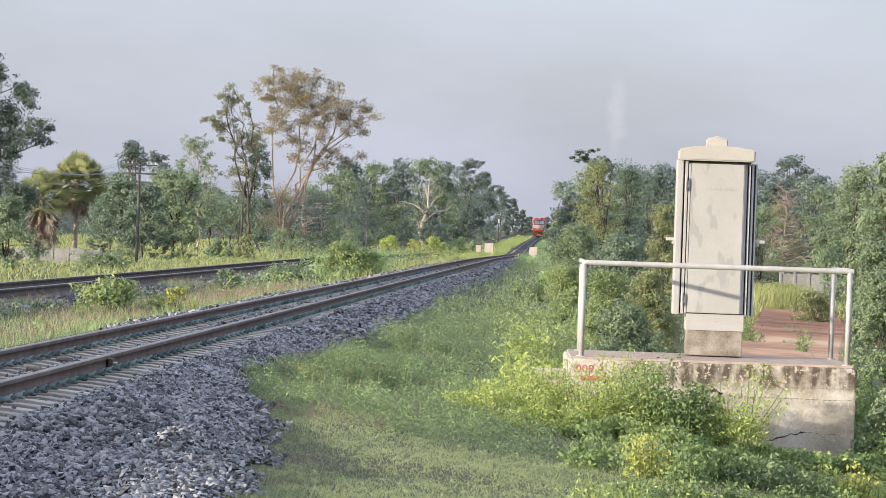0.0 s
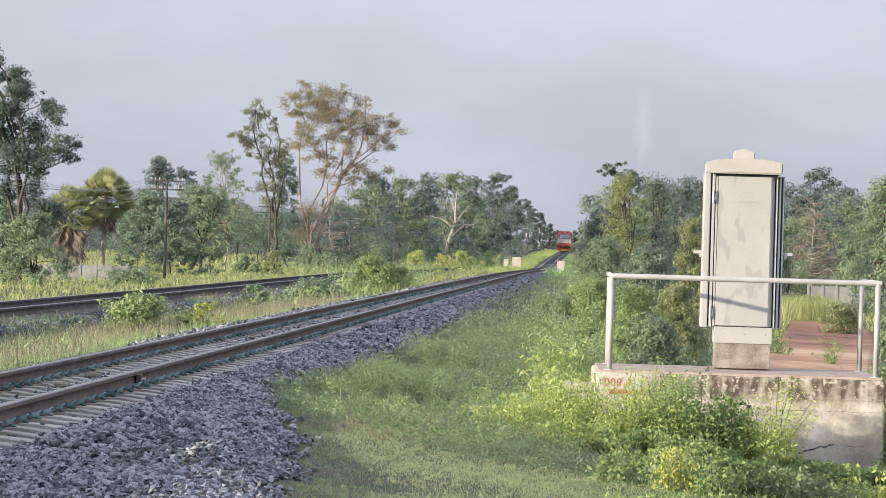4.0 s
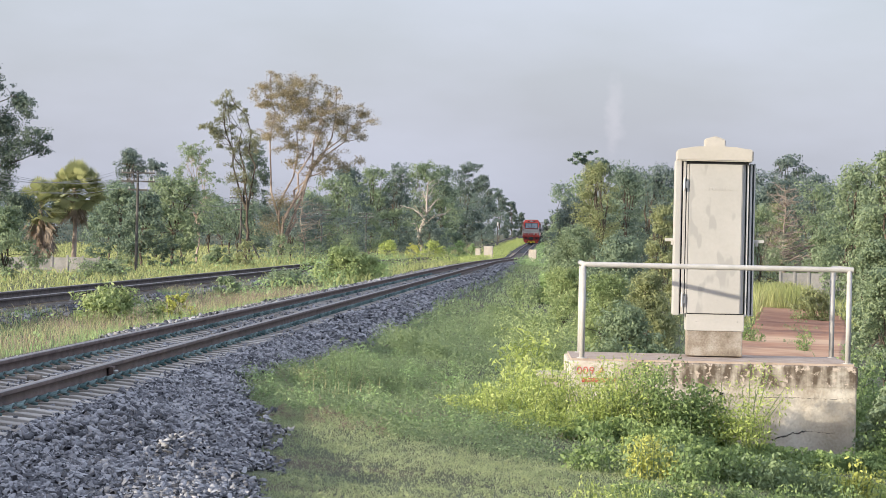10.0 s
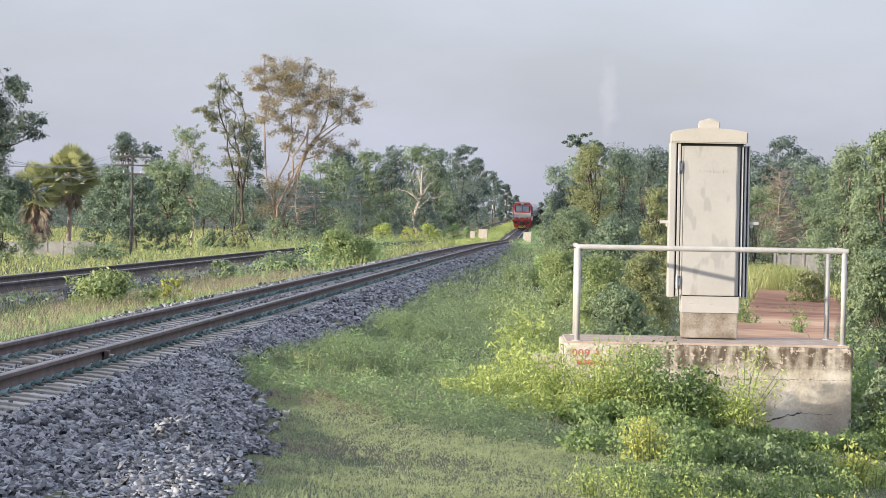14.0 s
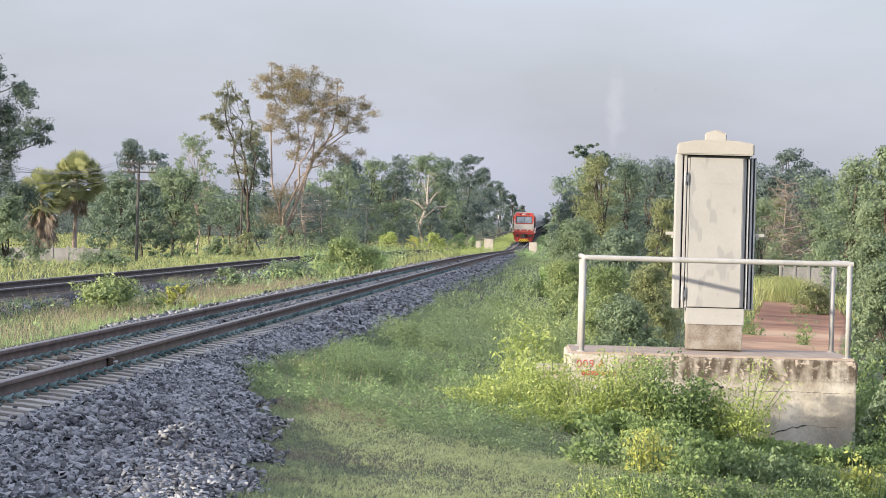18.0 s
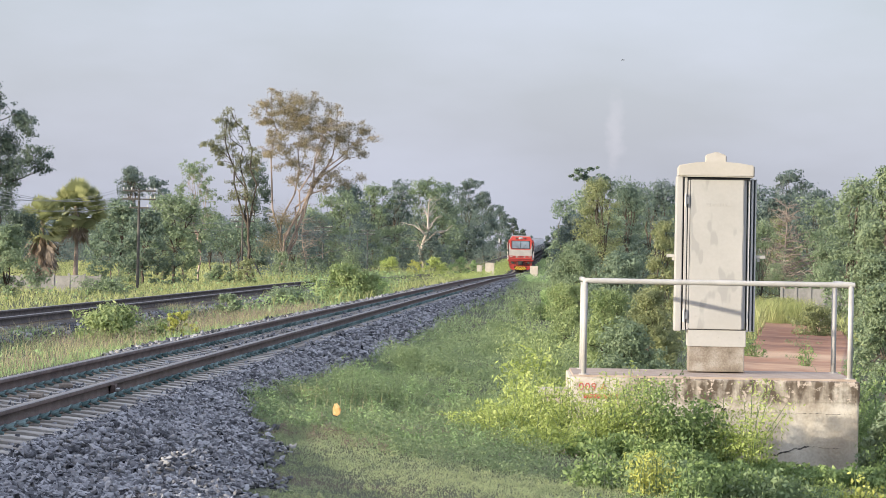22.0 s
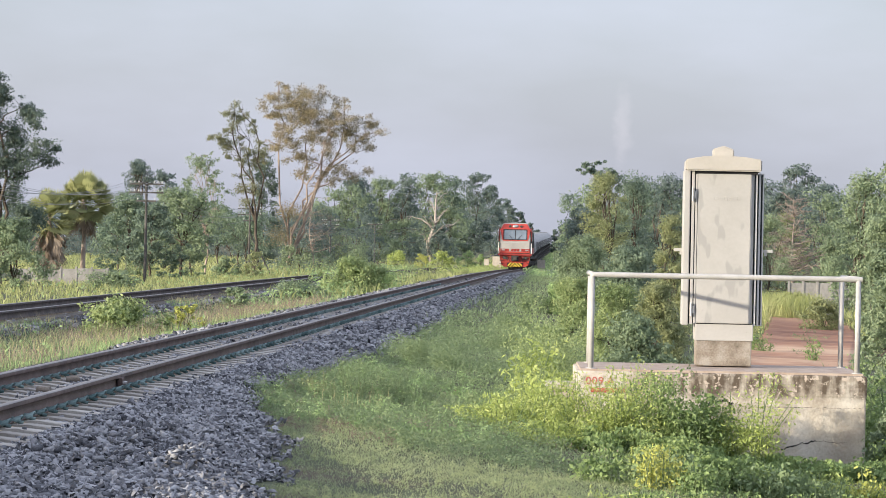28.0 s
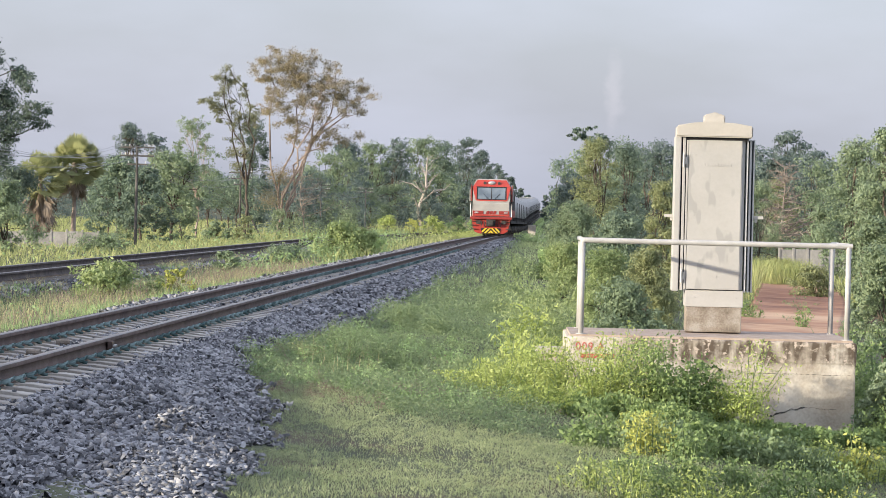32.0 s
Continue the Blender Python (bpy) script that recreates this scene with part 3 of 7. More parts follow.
f0 = [(0, 1, 3, 2), (4, 6, 7, 5), (0, 4, 5, 1), (2, 3, 7, 6), (1, 5, 7, 3)]
for d, y0, y1 in ((0.0, 130.0, 420.0), (LEFT_TRACK, 30.0, 330.0)):
    vs, fs = [], []
    for n, y in enumerate(np.arange(y0, y1, 0.6)):
        vs += [(float(track_x(y)) + d + p[0], y + p[1], float(track_z(y)) + p[2]) for p in v0]
        fs += [[q + n * len(v0) for q in f] for f in f0]
    me = bpy.data.meshes.new("sleepers")
    me.from_pydata(vs, [], fs)
    tagged(put("sleepers", me, "sleeper_old"), "row of concrete sleepers in grey ballast", "sleepers", kind="stuff")

# fishplate joint on the near rail, and two pale pipe pieces between the rails
jy = 34.4
joint = tagged(empty("rail_joint", float(track_x(jy)) + 0.535, jy, 0), "dark steel fishplate bolted to the rail", "rail joint")
part("plate", box(BM(), (0.045, 0, -0.085), (0.05, 0.22, 0.10), 0.008), "rail", joint)
for k in (-0.07, 0.07):
    part("bolt", rod(BM(), (0.06, k, -0.085), (0.10, k, -0.085), 0.016, n=6), "steel", joint)

# ---- stones ----
def stone_shapes(rng, n=12):
    """Broken angular blocks."""
    v = np.array([(x, y, z) for x in (-1, 1) for y in (-1, 1) for z in (-1, 1)], float) * 0.72
    f = np.array([(0, 1, 3, 2), (4, 6, 7, 5), (0, 4, 5, 1), (2, 3, 7, 6), (1, 5, 7, 3), (0, 2, 6, 4)])
    return [(v + rng.uniform(-0.55, 0.55, v.shape)) * np.array([1.25, rng.uniform(0.6, 0.95), rng.uniform(0.32, 0.65)]) for _ in range(n)], f


def turned(rng, n):
    tilt, axis, yaw = rng.normal(size=n) * 0.32, rng.uniform(0, 2 * np.pi, n), rng.uniform(0, np.pi, n)
    q = np.stack([np.cos(yaw) * np.cos(tilt), np.cos(axis) * np.sin(tilt), np.sin(axis) * np.sin(tilt), np.sin(yaw) * np.cos(tilt)], -1)
    q /= np.linalg.norm(q, axis=1)[:, None]
    w, x, y, z = q.T
    return np.stack([1 - 2 * (y * y + z * z), 2 * (x * y - z * w), 2 * (x * z + y * w), 2 * (x * y + z * w), 1 - 2 * (x * x + z * z), 2 * (y * z - x * w), 2 * (x * z - y * w), 2 * (y * z + x * w), 1 - 2 * (x * x + y * y)], -1).reshape(n, 3, 3)


rng = np.random.RandomState(5)
SHAPES, STONE_F = stone_shapes(rng)


def stones(name, n, d0, d1, y0, y1, r0, r1, lift=0.01, keep=None):
    d, y = rng.uniform(d0, d1, n), y0 + (y1 - y0) * rng.rand(n)
    x = d + track_x(y)
    ok = np.abs(x) < 0.15 * y + 1.0
    if keep is not None:
        ok &= keep(d, y)
    x, y, d = x[ok], y[ok], d[ok]
    r = rng.uniform(r0, r1, len(x))
    z = ground_z(x, y) + lift + r * rng.uniform(-0.1, 0.75, len(x))
    R = turned(rng, len(x))
    pick = np.array(SHAPES)[rng.randint(0, len(SHAPES), len(x))]
    v = np.einsum("nij,nkj->nki", R, pick * r[:, None, None]) + np.stack([x, y, z], -1)[:, None]
    f = STONE_F[None, :5] + (np.arange(len(x)) * len(SHAPES[0]))[:, None, None]
    return put(name, np_mesh(name, v.reshape(-1, 3), f.reshape(-1, 4)), "stone")


def clear_of_sleepers(d, y):
    edge = np.interp(y, [24, 30, 36, 44], [0.98, 0.93, 0.84, 0.80]) - 0.09 * np.sin(y * 1.3) * np.sin(y * 0.41 + 1)
    thick = np.where(np.abs(d) < 0.4, 0.55, 0.2) * (0.7 + 0.5 * np.sin(y * 2.1 + 4 * d))
    return (d > edge) | (d < -1.0) | (rng.rand(len(d)) < thick) & (np.abs(np.abs(d) - 0.535) > 0.15)


def heap(d, y):
    return d < ballast_edge(y) - 0.12 + 0.26 * rng.rand(len(d)) ** 4


b1 = stones("crushed_stone", 112000, -1.35, 3.2, 19.5, 50, 0.015, 0.031, keep=lambda d, y: clear_of_sleepers(d, y) & heap(d, y))
b2 = stones("crushed_stone", 30000, -1.7, 2.4, 50, 110, 0.026, 0.05, keep=lambda d, y: clear_of_sleepers(d, y) & heap(d, y))
b3 = stones("crushed_stone", 13000, -1.7, 1.9, 110, 260, 0.035, 0.065, keep=clear_of_sleepers)
b4 = stones("crushed_stone", 9000, -7.4, -4.2, 45, 160, 0.03, 0.055)
# the nearest stones lie singly
near = []
for s in SHAPES:
    me = np_mesh("stone", s, STONE_F)
    me.materials.append(M["stone_piece"])
    near.append(me)
for k in range(290):
    y = rng.uniform(25.2, 30.0)
    d = rng.uniform(1.1, 1.75) + (0.4 if k % 3 == 0 else 0.0)
    x = d + float(track_x(y))
    r = rng.uniform(0.02, 0.037)
    s = new("stone", near[k % len(near)])
    s.parent = ballast
    s.matrix_basis = Matrix.LocRotScale((x, y, gz(x, y) + 0.05), Euler((rng.normal() * 0.4, rng.normal() * 0.4, rng.uniform(0, 6))), (r, r, r))
for b in (b1, b2, b3, b4):
    tagged(b, "loose angular grey crushed stones of the track bed", "stones", kind="stuff")


# ---- foliage ----
def unit(v):
    return v / (np.linalg.norm(v, axis=-1, keepdims=True) + 1e-9)


def leaf_quads(rng, p, out, size, narrow=0.5, up=0.3, wild=0.65):
    """Pointed leaves at p that face mostly along out."""
    n = len(p)
    nor = unit(out * 0.7 + rng.normal(size=(n, 3)) * wild + np.array([0, 0, up]))
    ax = unit(np.cross(nor, rng.normal(size=(n, 3))))
    bx = np.cross(nor, ax)
    s = (size * rng.uniform(0.6, 1.35, n))[:, None]
    v = np.stack([p - ax * s * 0.5, p + bx * s * narrow * 0.5 - ax * s * 0.06 + nor * s * 0.07, p + ax * s * 0.5, p - bx * s * narrow * 0.5 - ax * s * 0.06 + nor * s * 0.07], 1)
    return v.reshape(-1, 3)


def quads(name, v):
    return np_mesh(name, v, np.arange(len(v)).reshape(-1, 4))


def crown_points(rng, blobs, n, per=16, tight=0.30, hollow=0.4):
    """Leaves in twigs, twigs on uneven clumps. blobs: (x, y, z, rx, ry, rz)."""
    blobs = np.asarray(blobs, float)
    area = blobs[:, 3] * blobs[:, 5]
    k = max(4, n // per)
    pick = rng.choice(len(blobs), k, p=area / area.sum())
    b = blobs[pick]
    d = unit(rng.normal(size=(k, 3)))
    rad = hollow + (1 - hollow) * rng.rand(k) ** 0.6
    rad *= 1 + 0.16 * np.sin(7 * d[:, 0] + 5 * d[:, 2] + pick) + 0.14 * np.sin(13 * d[:, 2] - 9 * d[:, 0] + 2 * pick)
    rad = np.where(rng.rand(k) < 0.05, rad * rng.uniform(1.05, 1.5, k), rad)
    c = b[:, :3] + d * b[:, 3:6] * rad[:, None]
    who = rng.randint(0, k, n)
    spread = tight * b[who][:, 3:6].mean(1, keepdims=True)
    off = np.clip(rng.normal(size=(n, 3)), -1.5, 1.5) * spread * np.array([1, 1, 0.65])
    return c[who] + off, unit(d[who] * 0.8 + unit(off + 1e-6) * 0.7)


def limbs(rng, base, blobs, r, crook=0.06, twigs=2, fork=0.35, mains=6):
    """A trunk, a few main limbs, and side limbs that leave them towards every clump."""
    base, blobs = np.asarray(base, float), np.asarray(blobs, float)
    top = blobs[:, :3].mean(0)
    h = max(top[2] - base[2], 0.5)
    hub = base + (top - base) * fork
    hub[:2] += rng.normal(size=2) * 0.03 * h
    t = np.linspace(0, 1, 6)[:, None]
    stem = base + (hub - base) * t + rng.normal(size=(6, 3)) * 0.015 * h * np.sin(t * np.pi)
    paths = [np.hstack([stem, r * (1 - 0.35 * t) * np.where(t < 0.05, 1.35, 1.0)])]
    order = np.argsort(-(np.abs(blobs[:, 0] - base[0]) * 0.5 + blobs[:, 2] + rng.rand(len(blobs)) * h * 0.4))
    knots = [np.append(hub, r * 0.6)]
    for rank, b in enumerate(blobs[order]):
        end = b[:3] + np.array([0, 0, b[5] * 0.2])
        if rank < mains:
            start = np.append(hub, r * 0.6)
        else:
            k = np.array(knots)
            gap = np.linalg.norm(k[:, :3] - end, axis=1) + 2.0 * np.maximum(0, k[:, 2] - end[2] + 0.25 * b[5])
            start = k[np.argmin(gap)]
        span = np.linalg.norm(end - start[:3])
        mid = (start[:3] + end) / 2 + rng.normal(size=3) * crook * span * 2 + np.array([0, 0, 0.10 * span])
        if rank < mains:
            mid = start[:3] + (end - start[:3]) * np.array([0.28, 0.28, 0.62]) + rng.normal(size=3) * crook * span
        t2 = np.linspace(0, 1, 8)[:, None]
        arc = (1 - t2) ** 2 * start[:3] + 2 * t2 * (1 - t2) * mid + t2**2 * end
        arc[1:-1] += rng.normal(size=(6, 3)) * 0.025 * span
        rr = start[3] * (0.95 if rank < mains else 0.75) * (1 - 0.78 * t2)
        paths.append(np.hstack([arc, rr]))
        knots += [np.append(a, q) for a, q in zip(arc[2:], rr[2:, 0])]
        for _ in range(twigs):
            s = arc[rng.randint(3, 8)]
            e = b[:3] + unit(rng.normal(size=3)) * b[3:6] * rng.uniform(0.6, 1.1)
            tw = np.array([s, (s + e) / 2 + rng.normal(size=3) * 0.08 * np.linalg.norm(e - s), e])
            q = max(rr[-1, 0], r * 0.03)
            paths.append(np.hstack([tw, np.array([[q], [q * 0.7], [q * 0.3]])]))
    return paths


def dome(rng, wide, h, low, count):
    """Many small clumps that fill an uneven dome."""
    blobs = []
    lop = rng.uniform(-0.18, 0.18, 2)
    for k in range(count):
        f = (k + rng.rand()) / count
        swell = (0.80 + 0.20 * math.sin(math.pi * min(1.0, f * 1.5))) * math.sqrt(max(0.05, 1 - (max(0.0, f - 0.25) / 0.78) ** 2.6))
        a = k * 2.4 + rng.uniform(-0.6, 0.6)
        swell *= 1 + 0.22 * math.sin(2 * a + lop[0] * 20) * (0.4 + f)
        rr = wide * rng.uniform(0.20, 0.36)
        rv = rr * rng.uniform(0.6, 0.9)
        off = max(0.0, wide * swell - rr * 0.7) * rng.rand() ** 0.35
        zz = low * h + (h - low * h) * f
        zz = min(max(zz, low * h + rv * 0.5), h - rv * (0.7 + 0.5 * rng.rand()))
        blobs.append((math.cos(a) * off + lop[0] * wide * f, math.sin(a) * off * 0.8, zz, rr, rr, rv))
    return blobs


def scatter_blobs(seed, c, r, n, small, large):
    """Clumps strewn through an egg of half sizes r round c."""
    g = np.random.RandomState(seed)
    out = []
    for k in range(n):
        d = unit(g.normal(size=3)) * g.rand() ** 0.4
        q = g.uniform(small, large)
        out.append((c[0] + d[0] * r[0], c[1] + d[1] * r[1], c[2] + d[2] * r[2], q, q, q * g.uniform(0.5, 0.8)))
    return out


def tree(x, y, top, wide, label, leaf="mid", bark="bark", n=7000, size=0.2, seed=1, r=0.16, low=0.25, count=9, tight=0.30, hollow=0.4, twigs=1, blobs=None, fork=0.35, kind="tree", per=26, narrow=0.5, crook=0.06, mains=6):
    """A tree or shrub: top is the height of its crown's top, wide its half width, low where the crown begins (part of the height)."""
    rng = np.random.RandomState(seed)
    if y > 180 and blobs is None:
        n, size = int(n * 0.68), size * 1.12
    r *= 0.75 if blobs is None else 1.0
    size *= 0.84 if y > 120 else 1.0
    z0 = gz(x, y) - 0.05
    wide *= 1.22 if blobs is None else 1.0
    h = top - z0
    if blobs is None:
        blobs = dome(rng, wide, h, low, int(count * 2.6))
    blobs = np.asarray(blobs, float)
    ob = tagged(empty(kind, x, y, z0), label, "shrub" if kind in ("shrub", "bush") else "tree")
    v, f = tubes(limbs(rng, (0, 0, -0.1), blobs, r, twigs=twigs, fork=fork, crook=crook, mains=mains), 6 if r > 0.125 and y > 200 else 5 if y < 150 else 3)
    put("trunk" if kind == "tree" else "stem", np_mesh("trunk", v, f, True), bark, ob)
    p, o = crown_points(rng, blobs, n, tight=tight, hollow=hollow, per=per)
    lo = p[:, 2] > 0.02
    put("crown", quads("crown", leaf_quads(rng, p[lo], o[lo], size, narrow, 0.35, 0.5)), leaf, ob)
    return ob


# ---- trees and shrubs ----
tree(-17.19, 138.0, 2.16, 1.38, "dense dark green shrub at the edge of the grass", seed=11, leaf='mid', n=9000, size=0.14, r=0.06, low=0.05, count=8, kind='shrub')
tree(-22.73, 170.0, 3.53, 1.65, "dark green broadleaf tree in the row by the field", seed=12, leaf='dark', n=7000, size=0.18, r=0.16, low=0.1)
tree(-20.82, 225.0, 4.38, 1.74, "dense green broadleaf tree in the row by the field", seed=13, leaf='dark', n=9000, size=0.2, r=0.15, low=0.2, count=10)
tree(-17.52, 205.0, 3.33, 1.65, "dense dark green broadleaf tree with low branches", seed=14, leaf='deep', n=10000, size=0.17, r=0.15, low=0.24, count=10)
tree(-16.22, 210.0, 4.46, 1.96, "dense green broadleaf tree with sunlit outer leaves", seed=15, leaf='mid', n=12000, size=0.18, r=0.17, low=0.24, count=12)
tree(-29.55, 330.0, 9.52, 1.92, "tall dark tree with a dense round head above the others", seed=16, leaf='wood', n=11000, size=0.2, r=0.2, fork=0.6, tight=0.4, hollow=0.3,
     blobs=scatter_blobs(51, (0.1, 0, 8.9), (1.15, 1.0, 1.45), 30, 0.4, 0.65) + scatter_blobs(52, (0, 0, 5.6), (1.5, 1.2, 1.9), 18, 0.45, 0.7))
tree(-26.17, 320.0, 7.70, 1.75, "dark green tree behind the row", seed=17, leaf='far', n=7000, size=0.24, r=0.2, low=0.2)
tree(-57.45, 470.0, 5.32, 4.55, "green tree far behind the field, blued for haze", seed=18, leaf='far', n=6000, size=0.26, r=0.2, low=0.1)
tree(-51.35, 470.0, 4.39, 5.31, "green trees far behind the field, blued for haze", seed=19, leaf='far', n=7000, size=0.26, r=0.2, low=0.1)
tree(-47.03, 480.0, 5.04, 4.65, "green tree far behind the field, blued for haze", seed=20, leaf='far', n=7000, size=0.26, r=0.2, low=0.1)
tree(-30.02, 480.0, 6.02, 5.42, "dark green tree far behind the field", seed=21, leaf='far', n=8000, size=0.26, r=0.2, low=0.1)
tree(-16.8, 238.0, 7.4, 2.0, "light green feathery tree with open flat tiers", seed=22, leaf='mid', bark='bark_pale', n=6500, size=0.15, r=0.12, low=0.45, count=12, tight=0.2, hollow=0.3, twigs=3)
tree(-15.45, 285.0, 8.57, 1.65, "slim dark green tree with a dense upper crown", seed=23, leaf='dusk', n=13000, size=0.18, r=0.13, low=0.12, count=10)
tree(-13.71, 350.0, 5.32, 2.94, "green tree with twiggy lower branches", seed=24, leaf='mid', n=8000, size=0.26, r=0.14, low=0.1)
tree(-11.91, 362.0, 7.29, 3.15, "green broadleaf tree at the end of the row", seed=25, leaf='mid', n=8000, size=0.27, r=0.16, low=0.1)
tree(-13.79, 320.0, 3.90, 3.10, "dark green tree behind the poles", seed=26, leaf='far', n=7000, size=0.25, r=0.16, low=0.45)
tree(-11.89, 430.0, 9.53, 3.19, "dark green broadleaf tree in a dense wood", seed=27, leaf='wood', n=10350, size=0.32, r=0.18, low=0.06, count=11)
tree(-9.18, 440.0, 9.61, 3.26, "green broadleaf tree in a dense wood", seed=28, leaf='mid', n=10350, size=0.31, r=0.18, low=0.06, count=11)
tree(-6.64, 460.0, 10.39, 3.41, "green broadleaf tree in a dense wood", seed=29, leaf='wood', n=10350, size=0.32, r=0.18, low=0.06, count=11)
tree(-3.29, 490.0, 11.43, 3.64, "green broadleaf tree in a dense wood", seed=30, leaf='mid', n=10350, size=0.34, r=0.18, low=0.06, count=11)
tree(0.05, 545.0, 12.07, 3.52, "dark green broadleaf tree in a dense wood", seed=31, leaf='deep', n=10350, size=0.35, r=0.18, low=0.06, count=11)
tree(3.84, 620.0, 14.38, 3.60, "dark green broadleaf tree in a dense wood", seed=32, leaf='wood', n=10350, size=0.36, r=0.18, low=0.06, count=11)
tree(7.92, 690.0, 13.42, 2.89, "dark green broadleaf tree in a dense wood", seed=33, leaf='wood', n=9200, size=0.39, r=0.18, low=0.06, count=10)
tree(12.60, 780.0, 11.73, 2.39, "green tree at the far end of the wood, blued for haze", seed=34, leaf='wood', n=8049, size=0.42, r=0.18, low=0.06)
tree(16.77, 860.0, 9.84, 2.08, "green tree at the far end of the wood, blued for haze", seed=35, leaf='wood', n=6899, size=0.45, r=0.18, low=0.06)
tree(21.30, 960.0, 7.82, 1.55, "green tree at the far end of the wood, blued for haze", seed=36, leaf='wood', n=5750, size=0.46, r=0.18, low=0.06)
tree(26.13, 1080.0, 6.61, 1.39, "green tree at the far end of the wood, blued for haze", seed=37, leaf='wood', n=4600, size=0.49, r=0.18, low=0.06)
tree(-10.33, 435.0, 5.12, 3.65, "low green tree before the wood", seed=38, leaf='mid', n=7000, size=0.3, r=0.12, low=0.06)
tree(-8.12, 520.0, 5.16, 3.86, "low green tree before the wood", seed=39, leaf='dark', n=7000, size=0.34, r=0.12, low=0.06)
tree(-4.23, 590.0, 4.90, 3.43, "low green tree before the wood", seed=40, leaf='mid', n=7000, size=0.36, r=0.12, low=0.06)
tree(-0.86, 500.0, 2.43, 2.90, "low green tree before the wood", seed=41, leaf='wood', n=6000, size=0.25, r=0.12, low=0.06)
tree(-19.83, 300.0, 4.37, 2.13, "green broadleaf tree behind the poles", seed=42, leaf='mid', n=8000, size=0.2, r=0.12, low=0.45, count=11)
tree(-18.61, 310.0, 3.63, 2.00, "dark green broadleaf tree behind the poles", seed=43, leaf='wood', n=7000, size=0.2, r=0.12, low=0.45, count=11)
tree(-24.87, 262.0, 4.57, 2.62, "green broadleaf tree behind the row", seed=44, leaf='dark', n=9000, size=0.19, r=0.12, low=0.3, count=12)
tree(-20.68, 258.0, 5.15, 2.58, "green broadleaf tree behind the row", seed=45, leaf='mid', n=9000, size=0.19, r=0.12, low=0.3, count=12)
tree(11.28, 205.0, 5.33, 1.98, "green broadleaf tree in the thicket", seed=47, leaf='dark', n=9000, size=0.16, r=0.12, low=0.05, count=12)
tree(-1.51, 418.0, 3.64, 2.02, "low green tree before the wood", seed=49, leaf='wood', n=8000, size=0.24, r=0.1, low=0.04, count=12)
tree(6.06, 140.0, 4.35, 1.13, "olive green creeper-covered tree", seed=50, leaf='olive', n=16000, size=0.09, r=0.13, low=0.1, count=11)
tree(8.79, 170.0, 4.96, 1.59, "dark green broadleaf tree in the thicket", seed=51, leaf='deep', n=10000, size=0.13, r=0.14, low=0.1, count=10)
tree(10.76, 180.0, 5.11, 1.68, "dark green broadleaf tree in the thicket", seed=52, leaf='wood', n=9000, size=0.16, r=0.14, low=0.1, count=10)
tree(12.75, 190.0, 5.28, 1.59, "green tree behind the white cabinet", seed=53, leaf='dark', n=8000, size=0.17, r=0.14, low=0.1)
tree(6.24, 165.0, 3.25, 1.06, "green broadleaf tree beside the line", seed=54, leaf='far', n=16000, size=0.11, r=0.12, low=0.08, count=10)
tree(8.79, 260.0, 3.19, 1.01, "green tree beside the line", seed=55, leaf='mid', n=7000, size=0.2, r=0.12, low=0.08)
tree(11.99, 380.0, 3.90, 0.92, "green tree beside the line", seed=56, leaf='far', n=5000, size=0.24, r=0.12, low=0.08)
tree(15.60, 520.0, 3.98, 0.84, "green tree beside the far line, blued for haze", seed=57, leaf='wood', n=4000, size=0.28, r=0.12, low=0.08)
tree(4.14, 105.0, 1.63, 1.02, "dense green shrub beside the line", seed=58, leaf='mid', n=26000, size=0.075, r=0.06, low=0.05, count=12, kind='shrub', narrow=0.36)
tree(4.67, 95.0, 1.40, 0.84, "dense dark green shrub", seed=59, leaf='dark', n=14000, size=0.08, r=0.06, low=0.05, count=12, kind='shrub')
tree(5.07, 80.0, 2.12, 0.57, "sunlit yellow-green shrub behind the cabinet", seed=60, leaf='olive', n=14000, size=0.06, r=0.05, low=0.05, count=12, kind='shrub', narrow=0.36)
tree(2.52, 72.0, 0.71, 0.56, "sunlit green shrub at the edge of the verge", seed=61, leaf='lime', n=14000, size=0.055, r=0.04, low=0.03, count=10, kind='shrub', narrow=0.36)
tree(3.10, 100.0, 0.29, 0.42, "small green shrub by the track", seed=62, leaf='lush', n=7000, size=0.07, r=0.04, low=0.03, count=8, kind='shrub')
tree(2.64, 56.0, 0.78, 0.54, "green feathery shrub behind the platform", seed=63, leaf='lime', n=22000, size=0.045, r=0.04, low=0.03, count=12, kind='shrub', narrow=0.32)
tree(3.08, 52.0, 0.88, 0.50, "olive green shrub behind the platform", seed=64, leaf='olive', n=22000, size=0.045, r=0.04, low=0.03, count=12, kind='shrub', narrow=0.32)
tree(2.63, 48.0, 0.41, 0.62, "dark green undergrowth behind the platform", seed=65, leaf='mid', n=14000, size=0.05, r=0.03, low=0.03, count=12, kind='shrub')
tree(1.49, 50.0, 0.16, 0.35, "yellow-green climbing weeds at the edge of the verge", seed=66, leaf='lime', n=9000, size=0.045, r=0.02, low=0.03, count=10, kind='shrub')
tree(23.54, 240.0, 7.39, 1.78, "tall dark green tree above the thicket", seed=67, leaf='wood', n=9000, size=0.2, r=0.16, low=0.2, count=10)
tree(24.53, 230.0, 6.05, 2.30, "green tree behind the thicket, blued for haze", seed=68, leaf='wood', n=9000, size=0.2, r=0.16, low=0.15, count=10)
tree(20.82, 230.0, 5.92, 2.15, "green tree behind the cabinet, blued for haze", seed=69, leaf='far', n=7000, size=0.2, r=0.16, low=0.15)
